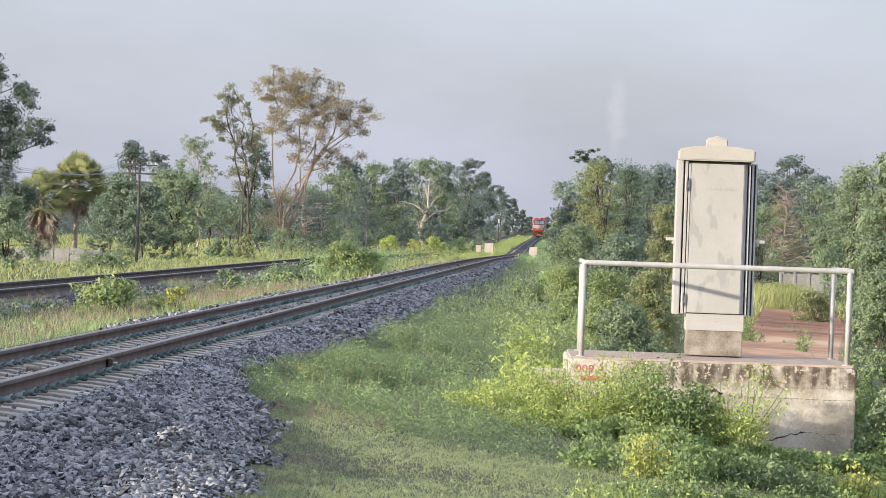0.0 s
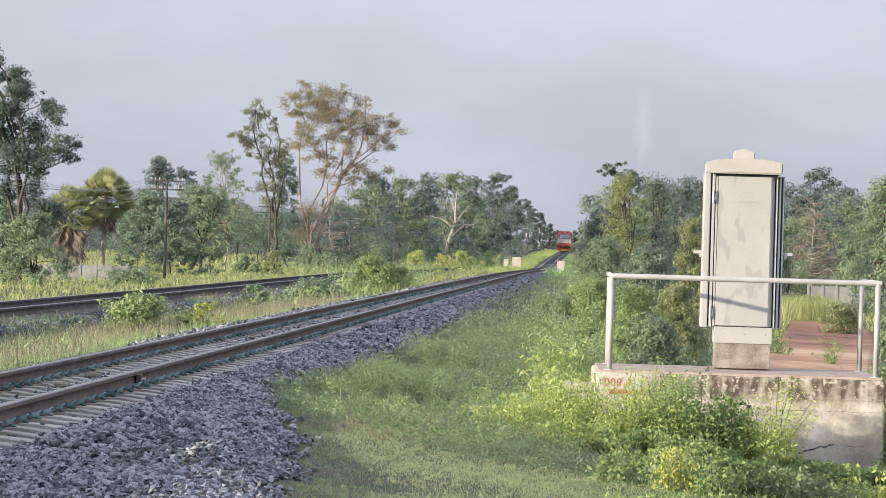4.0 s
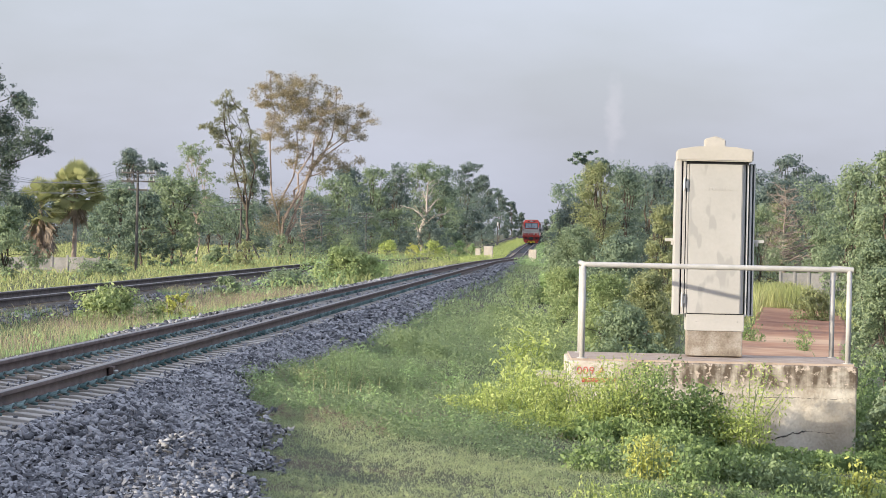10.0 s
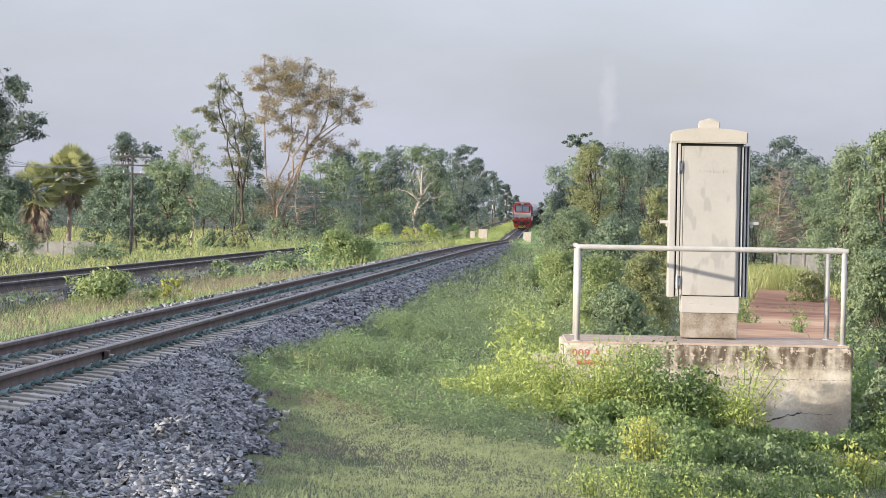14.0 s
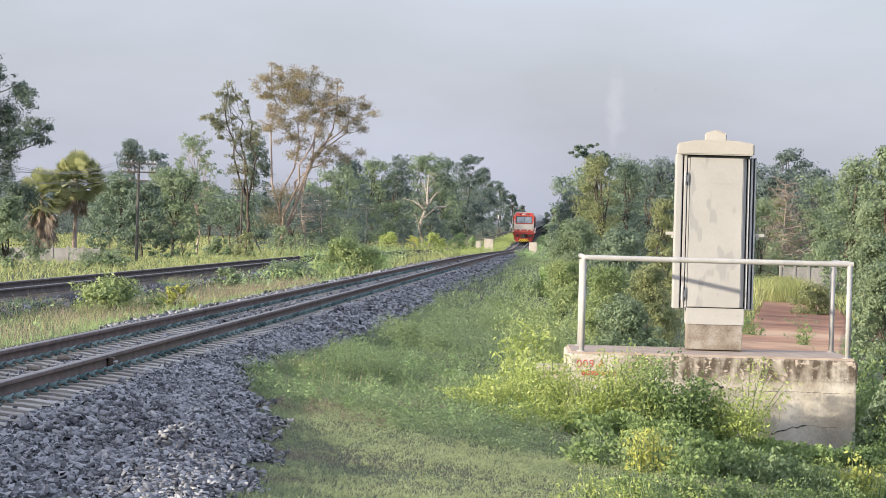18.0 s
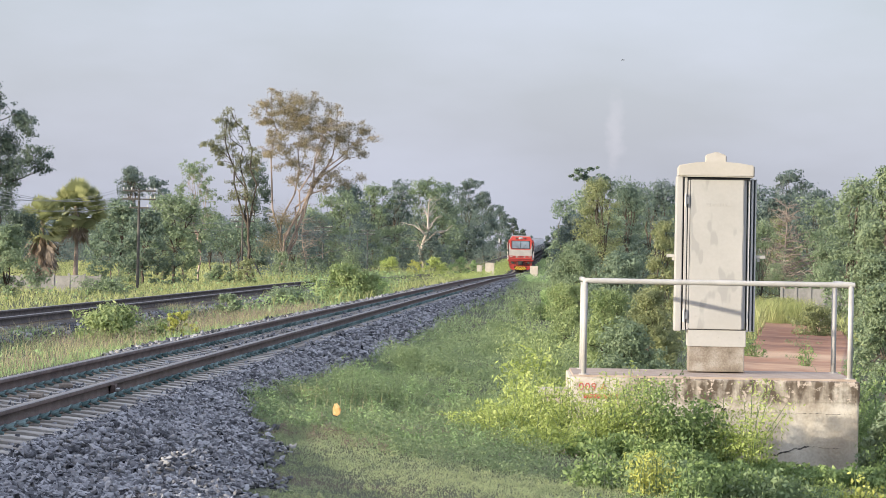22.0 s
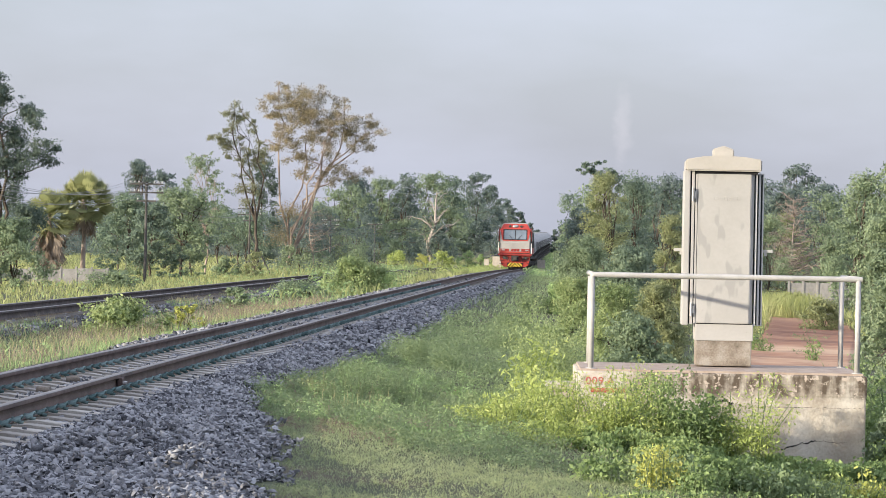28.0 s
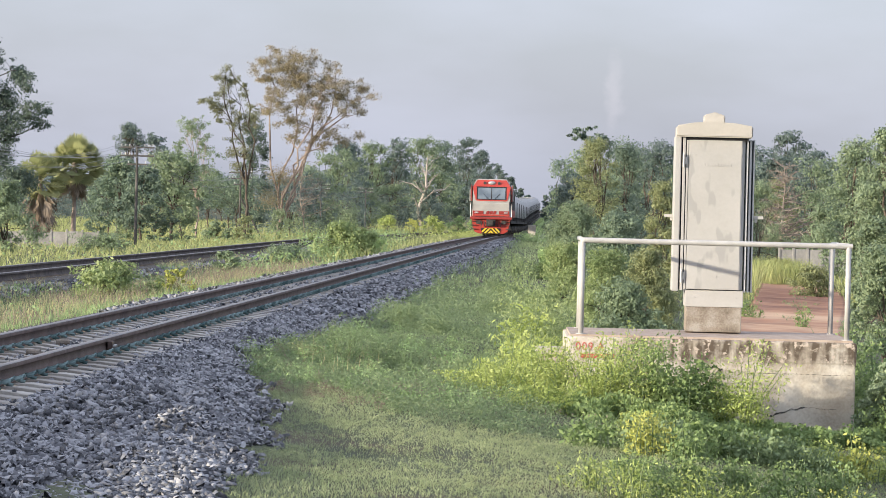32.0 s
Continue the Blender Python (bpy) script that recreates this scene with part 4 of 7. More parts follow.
tree(16.39, 140.0, 4.59, 1.40, "green broadleaf tree beside the dirt track", seed=70, leaf='mid', n=14000, size=0.13, r=0.14, low=0.08, count=12)
tree(14.19, 110.0, 4.30, 1.06, "green broadleaf tree beside the dirt track", seed=71, leaf='mid', n=14000, size=0.11, r=0.14, low=0.08, count=12)
tree(17.56, 182.0, 3.39, 1.47, "grey-green tree behind the thicket", seed=72, leaf='olive', n=9000, size=0.12, r=0.1, low=0.05, count=11)
tree(19.83, 188.0, 2.91, 1.67, "green tree in the thicket", seed=73, leaf='mid', n=11000, size=0.13, r=0.1, low=0.05, count=12)
tree(14.68, 120.0, 2.60, 0.97, "green tree in the thicket", seed=74, leaf='mid', n=12000, size=0.11, r=0.1, low=0.05, count=12)
tree(15.45, 170.0, 3.08, 1.26, "green shrub behind the cabinet", seed=75, leaf='mid', n=10000, size=0.1, r=0.06, low=0.05, count=10, kind='shrub')
tree(16.32, 150.0, 2.00, 0.97, "green shrub by the pale wall", seed=76, leaf='mid', n=8000, size=0.11, r=0.06, low=0.05, kind='shrub')
tree(8.83, 72.0, 1.40, 0.53, "green bush beside the dirt track", seed=77, leaf='mid', n=14000, size=0.065, r=0.05, low=0.03, count=12, kind='shrub')
tree(5.88, 46.0, 1.01, 0.45, "dense green bush beside the platform", seed=78, leaf='mid', n=18000, size=0.042, r=0.04, low=0.03, count=12, kind='shrub')
tree(4.80, 37.0, -0.18, 0.30, "green leafy bush beside the platform", seed=79, leaf='mid', n=9000, size=0.05, r=0.02, low=0.03, count=10, kind='shrub')
tree(12.22, 115.0, -0.19, 0.74, "green grassy bush beyond the dirt track", seed=80, leaf='olive', n=6000, size=0.07, r=0.03, low=0.03, kind='shrub')
tree(13.53, 138.0, -0.22, 0.80, "tall sunlit grassy bush beyond the dirt track", seed=81, leaf='hay', n=6000, size=0.09, r=0.03, low=0.03, kind='shrub', narrow=0.25)
tree(-4.01, 262.0, 0.81, 1.10, "sunlit yellow-green bush in the weeds before the wood", seed=82, leaf='bright', n=4000, size=0.13, r=0.03, low=0.03, count=8, kind='bush')
tree(-2.32, 290.0, 0.55, 0.94, "yellow bush in the weeds before the wood", seed=83, leaf='yellow_leaf', n=2000, size=0.13, r=0.03, low=0.03, count=7, kind='bush')
tree(-0.62, 300.0, 0.78, 1.16, "sunlit yellow-green bush in the weeds before the wood", seed=84, leaf='bright', n=3600, size=0.14, r=0.03, low=0.03, count=8, kind='bush')
tree(1.61, 330.0, 0.75, 0.96, "green bush in the weeds before the wood", seed=85, leaf='lush', n=3000, size=0.14, r=0.03, low=0.03, count=8, kind='bush')
tree(2.97, 345.0, 0.60, 0.67, "green bush in the weeds before the wood", seed=86, leaf='lush', n=2000, size=0.14, r=0.03, low=0.03, count=6, kind='bush')
tree(-5.86, 62.0, 0.27, 0.74, "leafy green bush between the two tracks", seed=87, leaf='lime', n=4600, size=0.08, r=0.02, low=0.03, count=8, kind='bush', narrow=0.38)
tree(-5.00, 66.0, 0.10, 0.29, "bush with yellow leaves between the two tracks", seed=88, leaf='yellow_leaf', n=1500, size=0.06, r=0.015, low=0.03, count=6, kind='bush')
tree(-3.28, 118.0, 0.82, 1.07, "bright green bush beside the near track", seed=89, leaf='lime', n=8000, size=0.1, r=0.03, low=0.03, count=10, kind='bush')
tree(-2.54, 122.0, 0.53, 0.71, "green bush beside the near track", seed=90, leaf='lush', n=6000, size=0.08, r=0.03, low=0.03, count=8, kind='bush')
tree(-4.45, 105.0, 0.14, 0.85, "green bush beside the far track", seed=91, leaf='mid', n=5000, size=0.08, r=0.03, low=0.03, count=8, kind='bush')
tree(-5.38, 86.0, 0.18, 0.36, "small green bush between the two tracks", seed=92, leaf='mid', n=3000, size=0.065, r=0.02, low=0.03, count=6, kind='bush')
tree(-15.79, 245.0, 0.19, 1.03, "round green bush at the edge of the field", seed=93, leaf='mid', n=4000, size=0.15, r=0.05, low=0.03, count=7, kind='bush')
tree(-14.49, 150.0, -0.05, 1.11, "green shrub by the pale fence", seed=94, leaf='mid', n=6000, size=0.11, r=0.05, low=0.03, count=8, kind='shrub')
tree(8.22, 231.0, 4.98, 1.83, "green broadleaf tree in the thicket", seed=95, leaf='dark', n=7500, size=0.17, r=0.1, low=0.05, count=9)
tree(7.75, 189.0, 4.65, 1.46, "green broadleaf tree in the thicket", seed=96, leaf='mid', n=7500, size=0.17, r=0.1, low=0.05, count=9)
tree(10.46, 233.0, 4.48, 2.07, "green broadleaf tree in the thicket", seed=97, leaf='mid', n=7500, size=0.17, r=0.1, low=0.05, count=9)
tree(10.04, 208.0, 4.24, 2.11, "green broadleaf tree in the thicket", seed=98, leaf='dark', n=7500, size=0.17, r=0.1, low=0.05, count=9)
tree(10.29, 198.0, 4.98, 1.72, "green broadleaf tree in the thicket", seed=99, leaf='mid', n=7500, size=0.17, r=0.1, low=0.05, count=9)
tree(11.06, 195.0, 4.62, 1.64, "green broadleaf tree in the thicket", seed=100, leaf='dark', n=7500, size=0.17, r=0.1, low=0.05, count=9)
tree(13.63, 223.0, 4.91, 1.73, "green broadleaf tree in the thicket", seed=101, leaf='dark', n=7500, size=0.17, r=0.1, low=0.05, count=9)
tree(12.90, 196.0, 4.22, 1.68, "green broadleaf tree in the thicket", seed=102, leaf='mid', n=7500, size=0.17, r=0.1, low=0.05, count=9)
tree(15.49, 220.0, 5.14, 1.70, "green broadleaf tree in the thicket", seed=103, leaf='dark', n=7500, size=0.17, r=0.1, low=0.05, count=9)
tree(16.61, 230.0, 5.29, 2.37, "green broadleaf tree in the thicket", seed=104, leaf='dark', n=7500, size=0.17, r=0.1, low=0.05, count=9)
tree(18.17, 203.0, 4.66, 2.06, "green broadleaf tree in the thicket", seed=105, leaf='wood', n=7500, size=0.17, r=0.1, low=0.05, count=9)
tree(18.42, 197.0, 4.08, 1.75, "green broadleaf tree in the thicket", seed=106, leaf='wood', n=7500, size=0.17, r=0.1, low=0.05, count=9)
tree(18.50, 191.0, 4.82, 1.60, "green broadleaf tree in the thicket", seed=107, leaf='wood', n=7500, size=0.17, r=0.1, low=0.05, count=9)
tree(21.30, 210.0, 4.15, 2.27, "green broadleaf tree in the thicket", seed=108, leaf='wood', n=7500, size=0.17, r=0.1, low=0.05, count=9)
tree(20.77, 196.0, 4.75, 2.24, "green broadleaf tree in the thicket", seed=109, leaf='mid', n=7500, size=0.17, r=0.1, low=0.05, count=9)
tree(23.27, 210.0, 4.93, 2.37, "green broadleaf tree in the thicket", seed=110, leaf='wood', n=7500, size=0.17, r=0.1, low=0.05, count=9)
tree(23.21, 203.0, 4.86, 2.00, "green broadleaf tree in the thicket", seed=111, leaf='wood', n=7500, size=0.17, r=0.1, low=0.05, count=9)
tree(22.62, 191.0, 4.41, 1.63, "green broadleaf tree in the thicket", seed=112, leaf='dark', n=7500, size=0.17, r=0.1, low=0.05, count=9)
tree(24.62, 200.0, 4.74, 1.71, "green broadleaf tree in the thicket", seed=113, leaf='dark', n=7500, size=0.17, r=0.1, low=0.05, count=9)
tree(24.39, 191.0, 4.19, 1.54, "green broadleaf tree in the thicket", seed=114, leaf='wood', n=7500, size=0.17, r=0.1, low=0.05, count=9)
tree(-26.19, 284.0, 3.81, 2.66, "green broadleaf tree behind the poles", seed=116, leaf='dark', n=6500, size=0.2, r=0.1, low=0.4, count=9)
tree(-26.35, 302.0, 2.85, 2.97, "green broadleaf tree behind the poles", seed=117, leaf='wood', n=6500, size=0.2, r=0.1, low=0.4, count=9)
tree(-24.80, 303.0, 3.64, 2.64, "green broadleaf tree behind the poles", seed=118, leaf='dark', n=6500, size=0.2, r=0.1, low=0.4, count=9)
tree(-21.51, 287.0, 3.82, 2.59, "green broadleaf tree behind the poles", seed=119, leaf='wood', n=6500, size=0.2, r=0.1, low=0.45, count=9)
tree(-15.98, 275.0, 3.61, 2.93, "green broadleaf tree behind the poles", seed=120, leaf='dark', n=6500, size=0.2, r=0.1, low=0.45, count=9)
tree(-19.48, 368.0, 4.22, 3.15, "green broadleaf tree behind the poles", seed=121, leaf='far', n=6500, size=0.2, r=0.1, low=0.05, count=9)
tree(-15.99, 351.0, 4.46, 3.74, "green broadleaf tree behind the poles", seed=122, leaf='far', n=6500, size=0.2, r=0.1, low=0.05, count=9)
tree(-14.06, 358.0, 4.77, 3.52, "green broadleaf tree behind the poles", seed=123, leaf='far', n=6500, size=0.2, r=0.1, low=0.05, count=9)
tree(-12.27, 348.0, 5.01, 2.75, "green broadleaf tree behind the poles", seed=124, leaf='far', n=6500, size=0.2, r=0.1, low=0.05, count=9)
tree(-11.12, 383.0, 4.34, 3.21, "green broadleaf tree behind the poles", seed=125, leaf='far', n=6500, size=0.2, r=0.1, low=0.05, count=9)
tree(-14.74, 470.0, 5.75, 3.26, "green broadleaf tree in a dense wood", seed=126, leaf='dark', n=5200, size=0.34, r=0.1, low=0.05, count=9)
tree(-11.86, 470.0, 8.28, 2.80, "green broadleaf tree in a dense wood", seed=127, leaf='wood', n=5200, size=0.34, r=0.1, low=0.05, count=9)
tree(-9.34, 470.0, 7.61, 3.26, "green broadleaf tree in a dense wood", seed=128, leaf='dark', n=5200, size=0.34, r=0.1, low=0.05, count=9)
tree(-7.47, 470.0, 6.46, 3.18, "green broadleaf tree in a dense wood", seed=129, leaf='wood', n=5200, size=0.34, r=0.1, low=0.05, count=9)
tree(-6.06, 500.0, 7.98, 3.39, "green broadleaf tree in a dense wood", seed=130, leaf='wood', n=5200, size=0.34, r=0.1, low=0.05, count=9)
tree(-3.40, 545.0, 7.55, 4.31, "green broadleaf tree in a dense wood", seed=131, leaf='dark', n=5200, size=0.34, r=0.1, low=0.05, count=9)
tree(-0.11, 590.0, 9.62, 3.43, "green broadleaf tree in a dense wood", seed=132, leaf='mid', n=5200, size=0.34, r=0.1, low=0.05, count=9)
tree(2.25, 635.0, 9.92, 3.99, "green broadleaf tree in a dense wood", seed=133, leaf='dark', n=5200, size=0.34, r=0.1, low=0.05, count=9)
tree(5.63, 680.0, 9.55, 5.37, "green broadleaf tree in a dense wood", seed=134, leaf='wood', n=5200, size=0.34, r=0.1, low=0.05, count=9)
tree(9.13, 725.0, 10.90, 4.21, "green broadleaf tree in a dense wood", seed=135, leaf='wood', n=5200, size=0.34, r=0.1, low=0.05, count=9)

# undergrowth at the foot of the row by the field
for k, (x, y, top, wide, leaf) in enumerate(((-20.2, 205.0, 0.5, 0.9, "dark"), (-18.5, 208.0, 0.9, 1.0, "mid"), (-16.6, 206.0, 0.6, 0.8, "dark"), (-15.9, 214.0, 0.9, 0.8, "mid"), (-12.9, 232.0, 0.7, 0.9, "olive"), (-10.8, 238.0, 1.2, 1.1, "mid"), (-8.9, 241.0, 0.9, 1.2, "dark"), (-6.6, 250.0, 1.2, 1.3, "mid"))):
    tree(x, y, top, wide, "low dark green undergrowth at the foot of the trees", leaf=leaf, n=3600, size=0.13, seed=140 + k, r=0.03, low=0.03, count=8, kind="bush")

# the tall pair of trees by the poles
tree(-13.2, 235.0, 10.9, 2.0, "tall leaning tree with a small open crown of drooping leaves", leaf="drab", n=9000, size=0.14, seed=3, r=0.13, fork=0.42, twigs=3, tight=0.34, hollow=0.2, crook=0.1, mains=4,
     blobs=scatter_blobs(5, (-2.3, 0, 9.0), (1.3, 0.8, 1.0), 14, 0.28, 0.5) + scatter_blobs(6, (-1.1, 0, 10.6), (1.2, 0.8, 1.3), 18, 0.28, 0.5) + scatter_blobs(7, (-0.3, 0, 8.4), (1.1, 0.8, 1.5), 16, 0.28, 0.5) + scatter_blobs(8, (-0.6, 0, 6.0), (0.8, 0.8, 1.3), 6, 0.4, 0.6))
tree(-11.4, 240.0, 12.8, 4.2, "tall spreading tree with reddish bark and thin brown-green foliage", leaf="brown", bark="bark_pale", n=38000, size=0.125, seed=4, r=0.16, fork=0.16, twigs=2, tight=0.7, hollow=0.15, crook=0.14, mains=7, per=34,
     blobs=scatter_blobs(9, (0.7, 0, 11.9), (2.9, 1.6, 1.7), 86, 0.2, 0.42) + scatter_blobs(10, (3.6, 0, 10.4), (3.3, 1.5, 2.0), 92, 0.2, 0.42) + scatter_blobs(11, (0.4, 0, 9.6), (2.2, 1.3, 1.8), 40, 0.2, 0.42) + scatter_blobs(12, (3.2, 0, 7.6), (2.9, 1.3, 1.2), 34, 0.2, 0.4) + [(0.3, 0, 4.6, 0.6, 0.6, 0.6), (-0.3, 0, 3.0, 0.7, 0.7, 0.7)])


tree(-19.3, 150.0, 8.3, 2.4, "tall dark green broadleaf tree with an uneven layered crown", leaf="dusk", n=32000, size=0.14, seed=9, r=0.17, fork=0.3, twigs=2, tight=0.34, hollow=0.2, crook=0.08, mains=5,
     blobs=scatter_blobs(21, (-0.2, 0, 6.6), (2.2, 1.3, 2.3), 44, 0.35, 0.65) + scatter_blobs(22, (1.55, 0, 5.9), (1.0, 0.8, 0.6), 9, 0.3, 0.5) + scatter_blobs(23, (-0.5, 0, 8.6), (1.2, 0.8, 0.9), 14, 0.3, 0.5) + scatter_blobs(25, (-1.9, 0, 9.9), (0.9, 0.9, 1.1), 14, 0.3, 0.5) + scatter_blobs(24, (0.0, 0, 3.6), (2.0, 1.4, 1.6), 12, 0.4, 0.6))

tree(6.45, 150.0, 5.1, 0.9, "slim tree with flat open sprays above the hedge", leaf="deep", n=3000, size=0.12, seed=15, r=0.07, fork=0.6, twigs=1, tight=0.4, hollow=0.2, crook=0.1, mains=4,
     blobs=scatter_blobs(31, (-0.2, 0, 5.55), (1.1, 0.4, 0.3), 22, 0.1, 0.17) + scatter_blobs(32, (0.2, 0, 4.9), (0.9, 0.5, 0.6), 18, 0.15, 0.26))


def bare_tree(x, y, height, seed, label, spread=0.5, n=26, r=0.1, twigs=5, lift=0.25, bark="bark_dead"):
    """A leafless tree: crooked stem, side limbs that shorten upwards, and fine twigs along them."""
    rng = np.random.RandomState(seed)
    ob = tagged(empty("bare_tree", x, y, gz(x, y)), label, "tree")
    k = np.linspace(0, 1, 10)
    bend = np.cumsum(rng.normal(size=(10, 2)), 0) * 0.018 * height
    stem = np.stack([bend[:, 0], bend[:, 1], height * 0.93 * k, r * (1 - 0.85 * k)], -1)
    paths = [stem]
    for _ in range(n):
        f = rng.uniform(0.22, 1.0)
        s = np.array([np.interp(f, k, stem[:, c]) for c in range(4)])
        a, long = rng.uniform(0, 2 * np.pi), height * spread * (1.15 - 0.8 * f) * rng.uniform(0.5, 1.1)
        out = np.array([np.cos(a), np.sin(a), 0])
        t = np.linspace(0, 1, 6)[:, None]
        limb = s[:3] + out * long * t + np.array([0, 0, 1]) * long * (lift * t + 0.30 * t**2 * rng.uniform(-0.6, 1.2)) + rng.normal(size=(6, 3)) * 0.05 * long * t
        paths.append(np.hstack([limb, s[3] * 0.6 * (1 - 0.8 * t) + 0.004]))
        for _ in range(twigs):
            m = limb[rng.randint(1, 6)]
            e = m + unit(rng.normal(size=3) * np.array([1, 1, 0.5]) + out * 0.5) * long * rng.uniform(0.2, 0.5) + np.array([0, 0, rng.uniform(-0.1, 0.15) * long])
            paths.append([(*m, s[3] * 0.22 + 0.004), (*((m + e) / 2 + rng.normal(size=3) * 0.05 * long), s[3] * 0.15 + 0.004), (*e, 0.004)])
    v, f = tubes(paths, 4)
    put("branch", np_mesh("branch", v, f, True), bark, ob)
    return ob


bare_tree(18.0, 180.0, 5.9, 2, "bare grey leafless tree with tangled twigs in the thicket", 0.36, 84, 0.10, 8, 0.2, "bark_twig")
bare_tree(-9.2, 239.0, 8.6, 9, "dry reddish tangle of leafless twigs under the spreading tree", 0.22, 60, 0.04, 7, 0.1, "bark_twig")
bare_tree(-2.4, 418.0, 9.6, 6, "bare pale dead tree before the dark wood", 0.40, 16, 0.34, 3, 0.7)


def palm(x, y, height, seed, n=34, skirt=22, radius=1.1, hang=0.3, column=0.0):
    """A fan palm: a trunk, a round head of fans and a skirt of dead ones."""
    rng = np.random.RandomState(seed)
    z = gz(x, y)
    ob = tagged(empty("fan_palm", x, y, z), "fan palm with a round head and dry hanging fronds", "palm tree")
    v, f = tubes([[(0, 0, -0.1, 0.17), (0.05, 0, height * 0.4, 0.11), (0, 0, height - radius * 0.6, 0.12)]], 8)
    put("trunk", np_mesh("trunk", v, f, True), "bark_pale", ob)
    top = np.array([0, 0, height - radius * 0.75])

    def fans(count, lo, hi, mat, name, length, droop, spread, fall=0.0):
        """Stiff pleated fans on stalks, each one sheet with a jagged rim."""
        vs, fs = [], []
        for _ in range(count):
            a, e = rng.uniform(0, 2 * np.pi), rng.uniform(lo, hi)
            d = np.array([np.cos(a) * np.cos(e), np.sin(a) * np.cos(e), np.sin(e)])
            side = unit(np.cross(d, np.array([0, 0, 1.0])))
            upv = np.cross(side, d)
            roll = rng.uniform(-0.9, 0.9)
            side, upv = side * np.cos(roll) + upv * np.sin(roll), upv * np.cos(roll) - side * np.sin(roll)
            stalk = radius * length * rng.uniform(0.34, 0.60)
            root = top - np.array([0, 0, fall * rng.rand()])
            hub = root + d * stalk - np.array([0, 0, droop * 0.4])
            blade = radius * rng.uniform(0.36, 0.50)
            o, k = len(vs), 15
            vs.append(hub)
            for q in range(2 * k + 1):
                s = (q / k - 1) * spread
                ray = d * np.cos(s) + side * np.sin(s)
                reach = blade * (rng.uniform(0.86, 1.12) if q % 2 else 0.62) * (1 - 0.18 * abs(q / k - 1))
                sag = droop * radius * 0.5 * (reach / blade) ** 2 * rng.uniform(0.6, 1.3)
                vs.append(hub + ray * reach + upv * (0.05 if q % 2 else -0.03) * blade * 2 - np.array([0, 0, sag]))
            fs += [(o, o + 1 + q, o + 2 + q, o + 3 + q) for q in range(0, 2 * k, 2)]
            w, o = side * 0.022, len(vs)
            vs += [root - w, hub - w, hub + w, root + w]
            fs.append((o, o + 1, o + 2, o + 3))
        put(name, np_mesh(name, np.array(vs), np.array(fs)), mat, ob)

    fans(n, -0.75, 1.45, "palm", "green_fronds", 1.0, 0.10, 1.35)
    fans(skirt, -1.4, -0.6, "dry", "dead_fronds", 0.7 if column else 1.0, hang, 0.7, column)
    return ob


palm(-20.0, 190.0, 5.75, 1, 120, 16, 1.9, 0.45)
palm(-21.6, 188.0, 4.8, 2, 90, 110, 1.75, 0.7, 2.2)


# ---- telegraph line ----
def pole(x, y, height, arms, brace=False):
    z = gz(x, y)
    ob = tagged(empty("telegraph_pole", x, y, z), "weathered telegraph pole with cross-arms and white insulators", "pole", "poles of the telegraph line")
    part("post", rod(BM(), (0, 0, -0.2), (0, 0, height), 0.085, 0.06), "pole_wood", ob)
    for k in range(arms):
        za = height - 0.12 - 0.42 * k
        arm = part("cross_arm", box(BM(), (0, 0, za), (1.7 if k < 2 else 1.0, 0.07, 0.08), 0.01), "pole_wood", ob)
        for xx in ((-0.78, -0.58, -0.38, 0.38, 0.58, 0.78) if k < 2 else (-0.42, 0.42)):
            b = BM()
            rod(b, (xx, 0, za + 0.04), (xx, 0, za + 0.09), 0.015, n=6)
            rod(b, (xx, 0, za + 0.09), (xx, 0, za + 0.16), 0.034, 0.022, n=8)
            part("insulator", b, "insulator", arm, "white porcelain insulator")
    if brace:
        part("brace", rod(BM(), (0.05, 0, height * 0.62), (1.7, 0.6, 0.0), 0.055), "pole_wood", ob)
    return ob


POLES = [(-16.9, 95.0, 3, False), (-15.2, 174.0, 3, False), (-14.6, 253.0, 3, True), (-11.5, 332.0, 3, False), (-9.0, 411.0, 2, False), (-6.2, 490.0, 2, False), (-3.4, 569.0, 2, False)]
for x, y, arms, brace in POLES:
    pole(x, y, 5.1, arms, brace)
wires = tagged(empty("telegraph_wires"), "thin sagging telegraph wires between the poles", "wires")
for (xa, ya, *_), (xb, yb, *_) in zip(POLES[:-2], POLES[1:-1]):
    for row, offs in ((0, (-0.78, -0.38, 0.38, 0.78)), (1, (-0.58, 0.58))):
        for o in offs:
            t = np.linspace(0, 1, 14)
            za, zb = gz(xa, ya) + 5.15 - 0.42 * row, gz(xb, yb) + 5.15 - 0.42 * row
            p = np.stack([xa + (xb - xa) * t + o, ya + (yb - ya) * t, za + (zb - za) * t - 4 * 1.25 * t * (1 - t), 0 * t + 0.008], -1)
            v, f = tubes([p], 4)
            put("wire", np_mesh("wire", v, f), "wire", wires)

# ---- small structures ----
def block(x, y, w, h, label):
    b = box(BM(), (0, 0, h / 2 - 0.1), (w, 0.7, h + 0.2), 0.03)
    box(b, (0, 0, h + 0.03), (w + 0.06, 0.76, 0.06), 0.015)
    ob = part("concrete_block", b, "block", None)
    ob.matrix_basis = pose(x, y, gz(x, y), 0, 0, -3)
    return tagged(ob, label, "concrete block", "blocks beside the culvert")


block(4.18, 318.0, 0.80, 1.3, "pale concrete block standing by the far side of the track")
block(8.2, 318.0, 0.70, 1.1, "pale concrete block standing by the near side of the track")
block(3.3, 324.0, 0.45, 1.15, "small pale concrete block in the weeds")

fence = tagged(empty("boundary_fence"), "low pale concrete panel fence behind the shrubs", "fence")
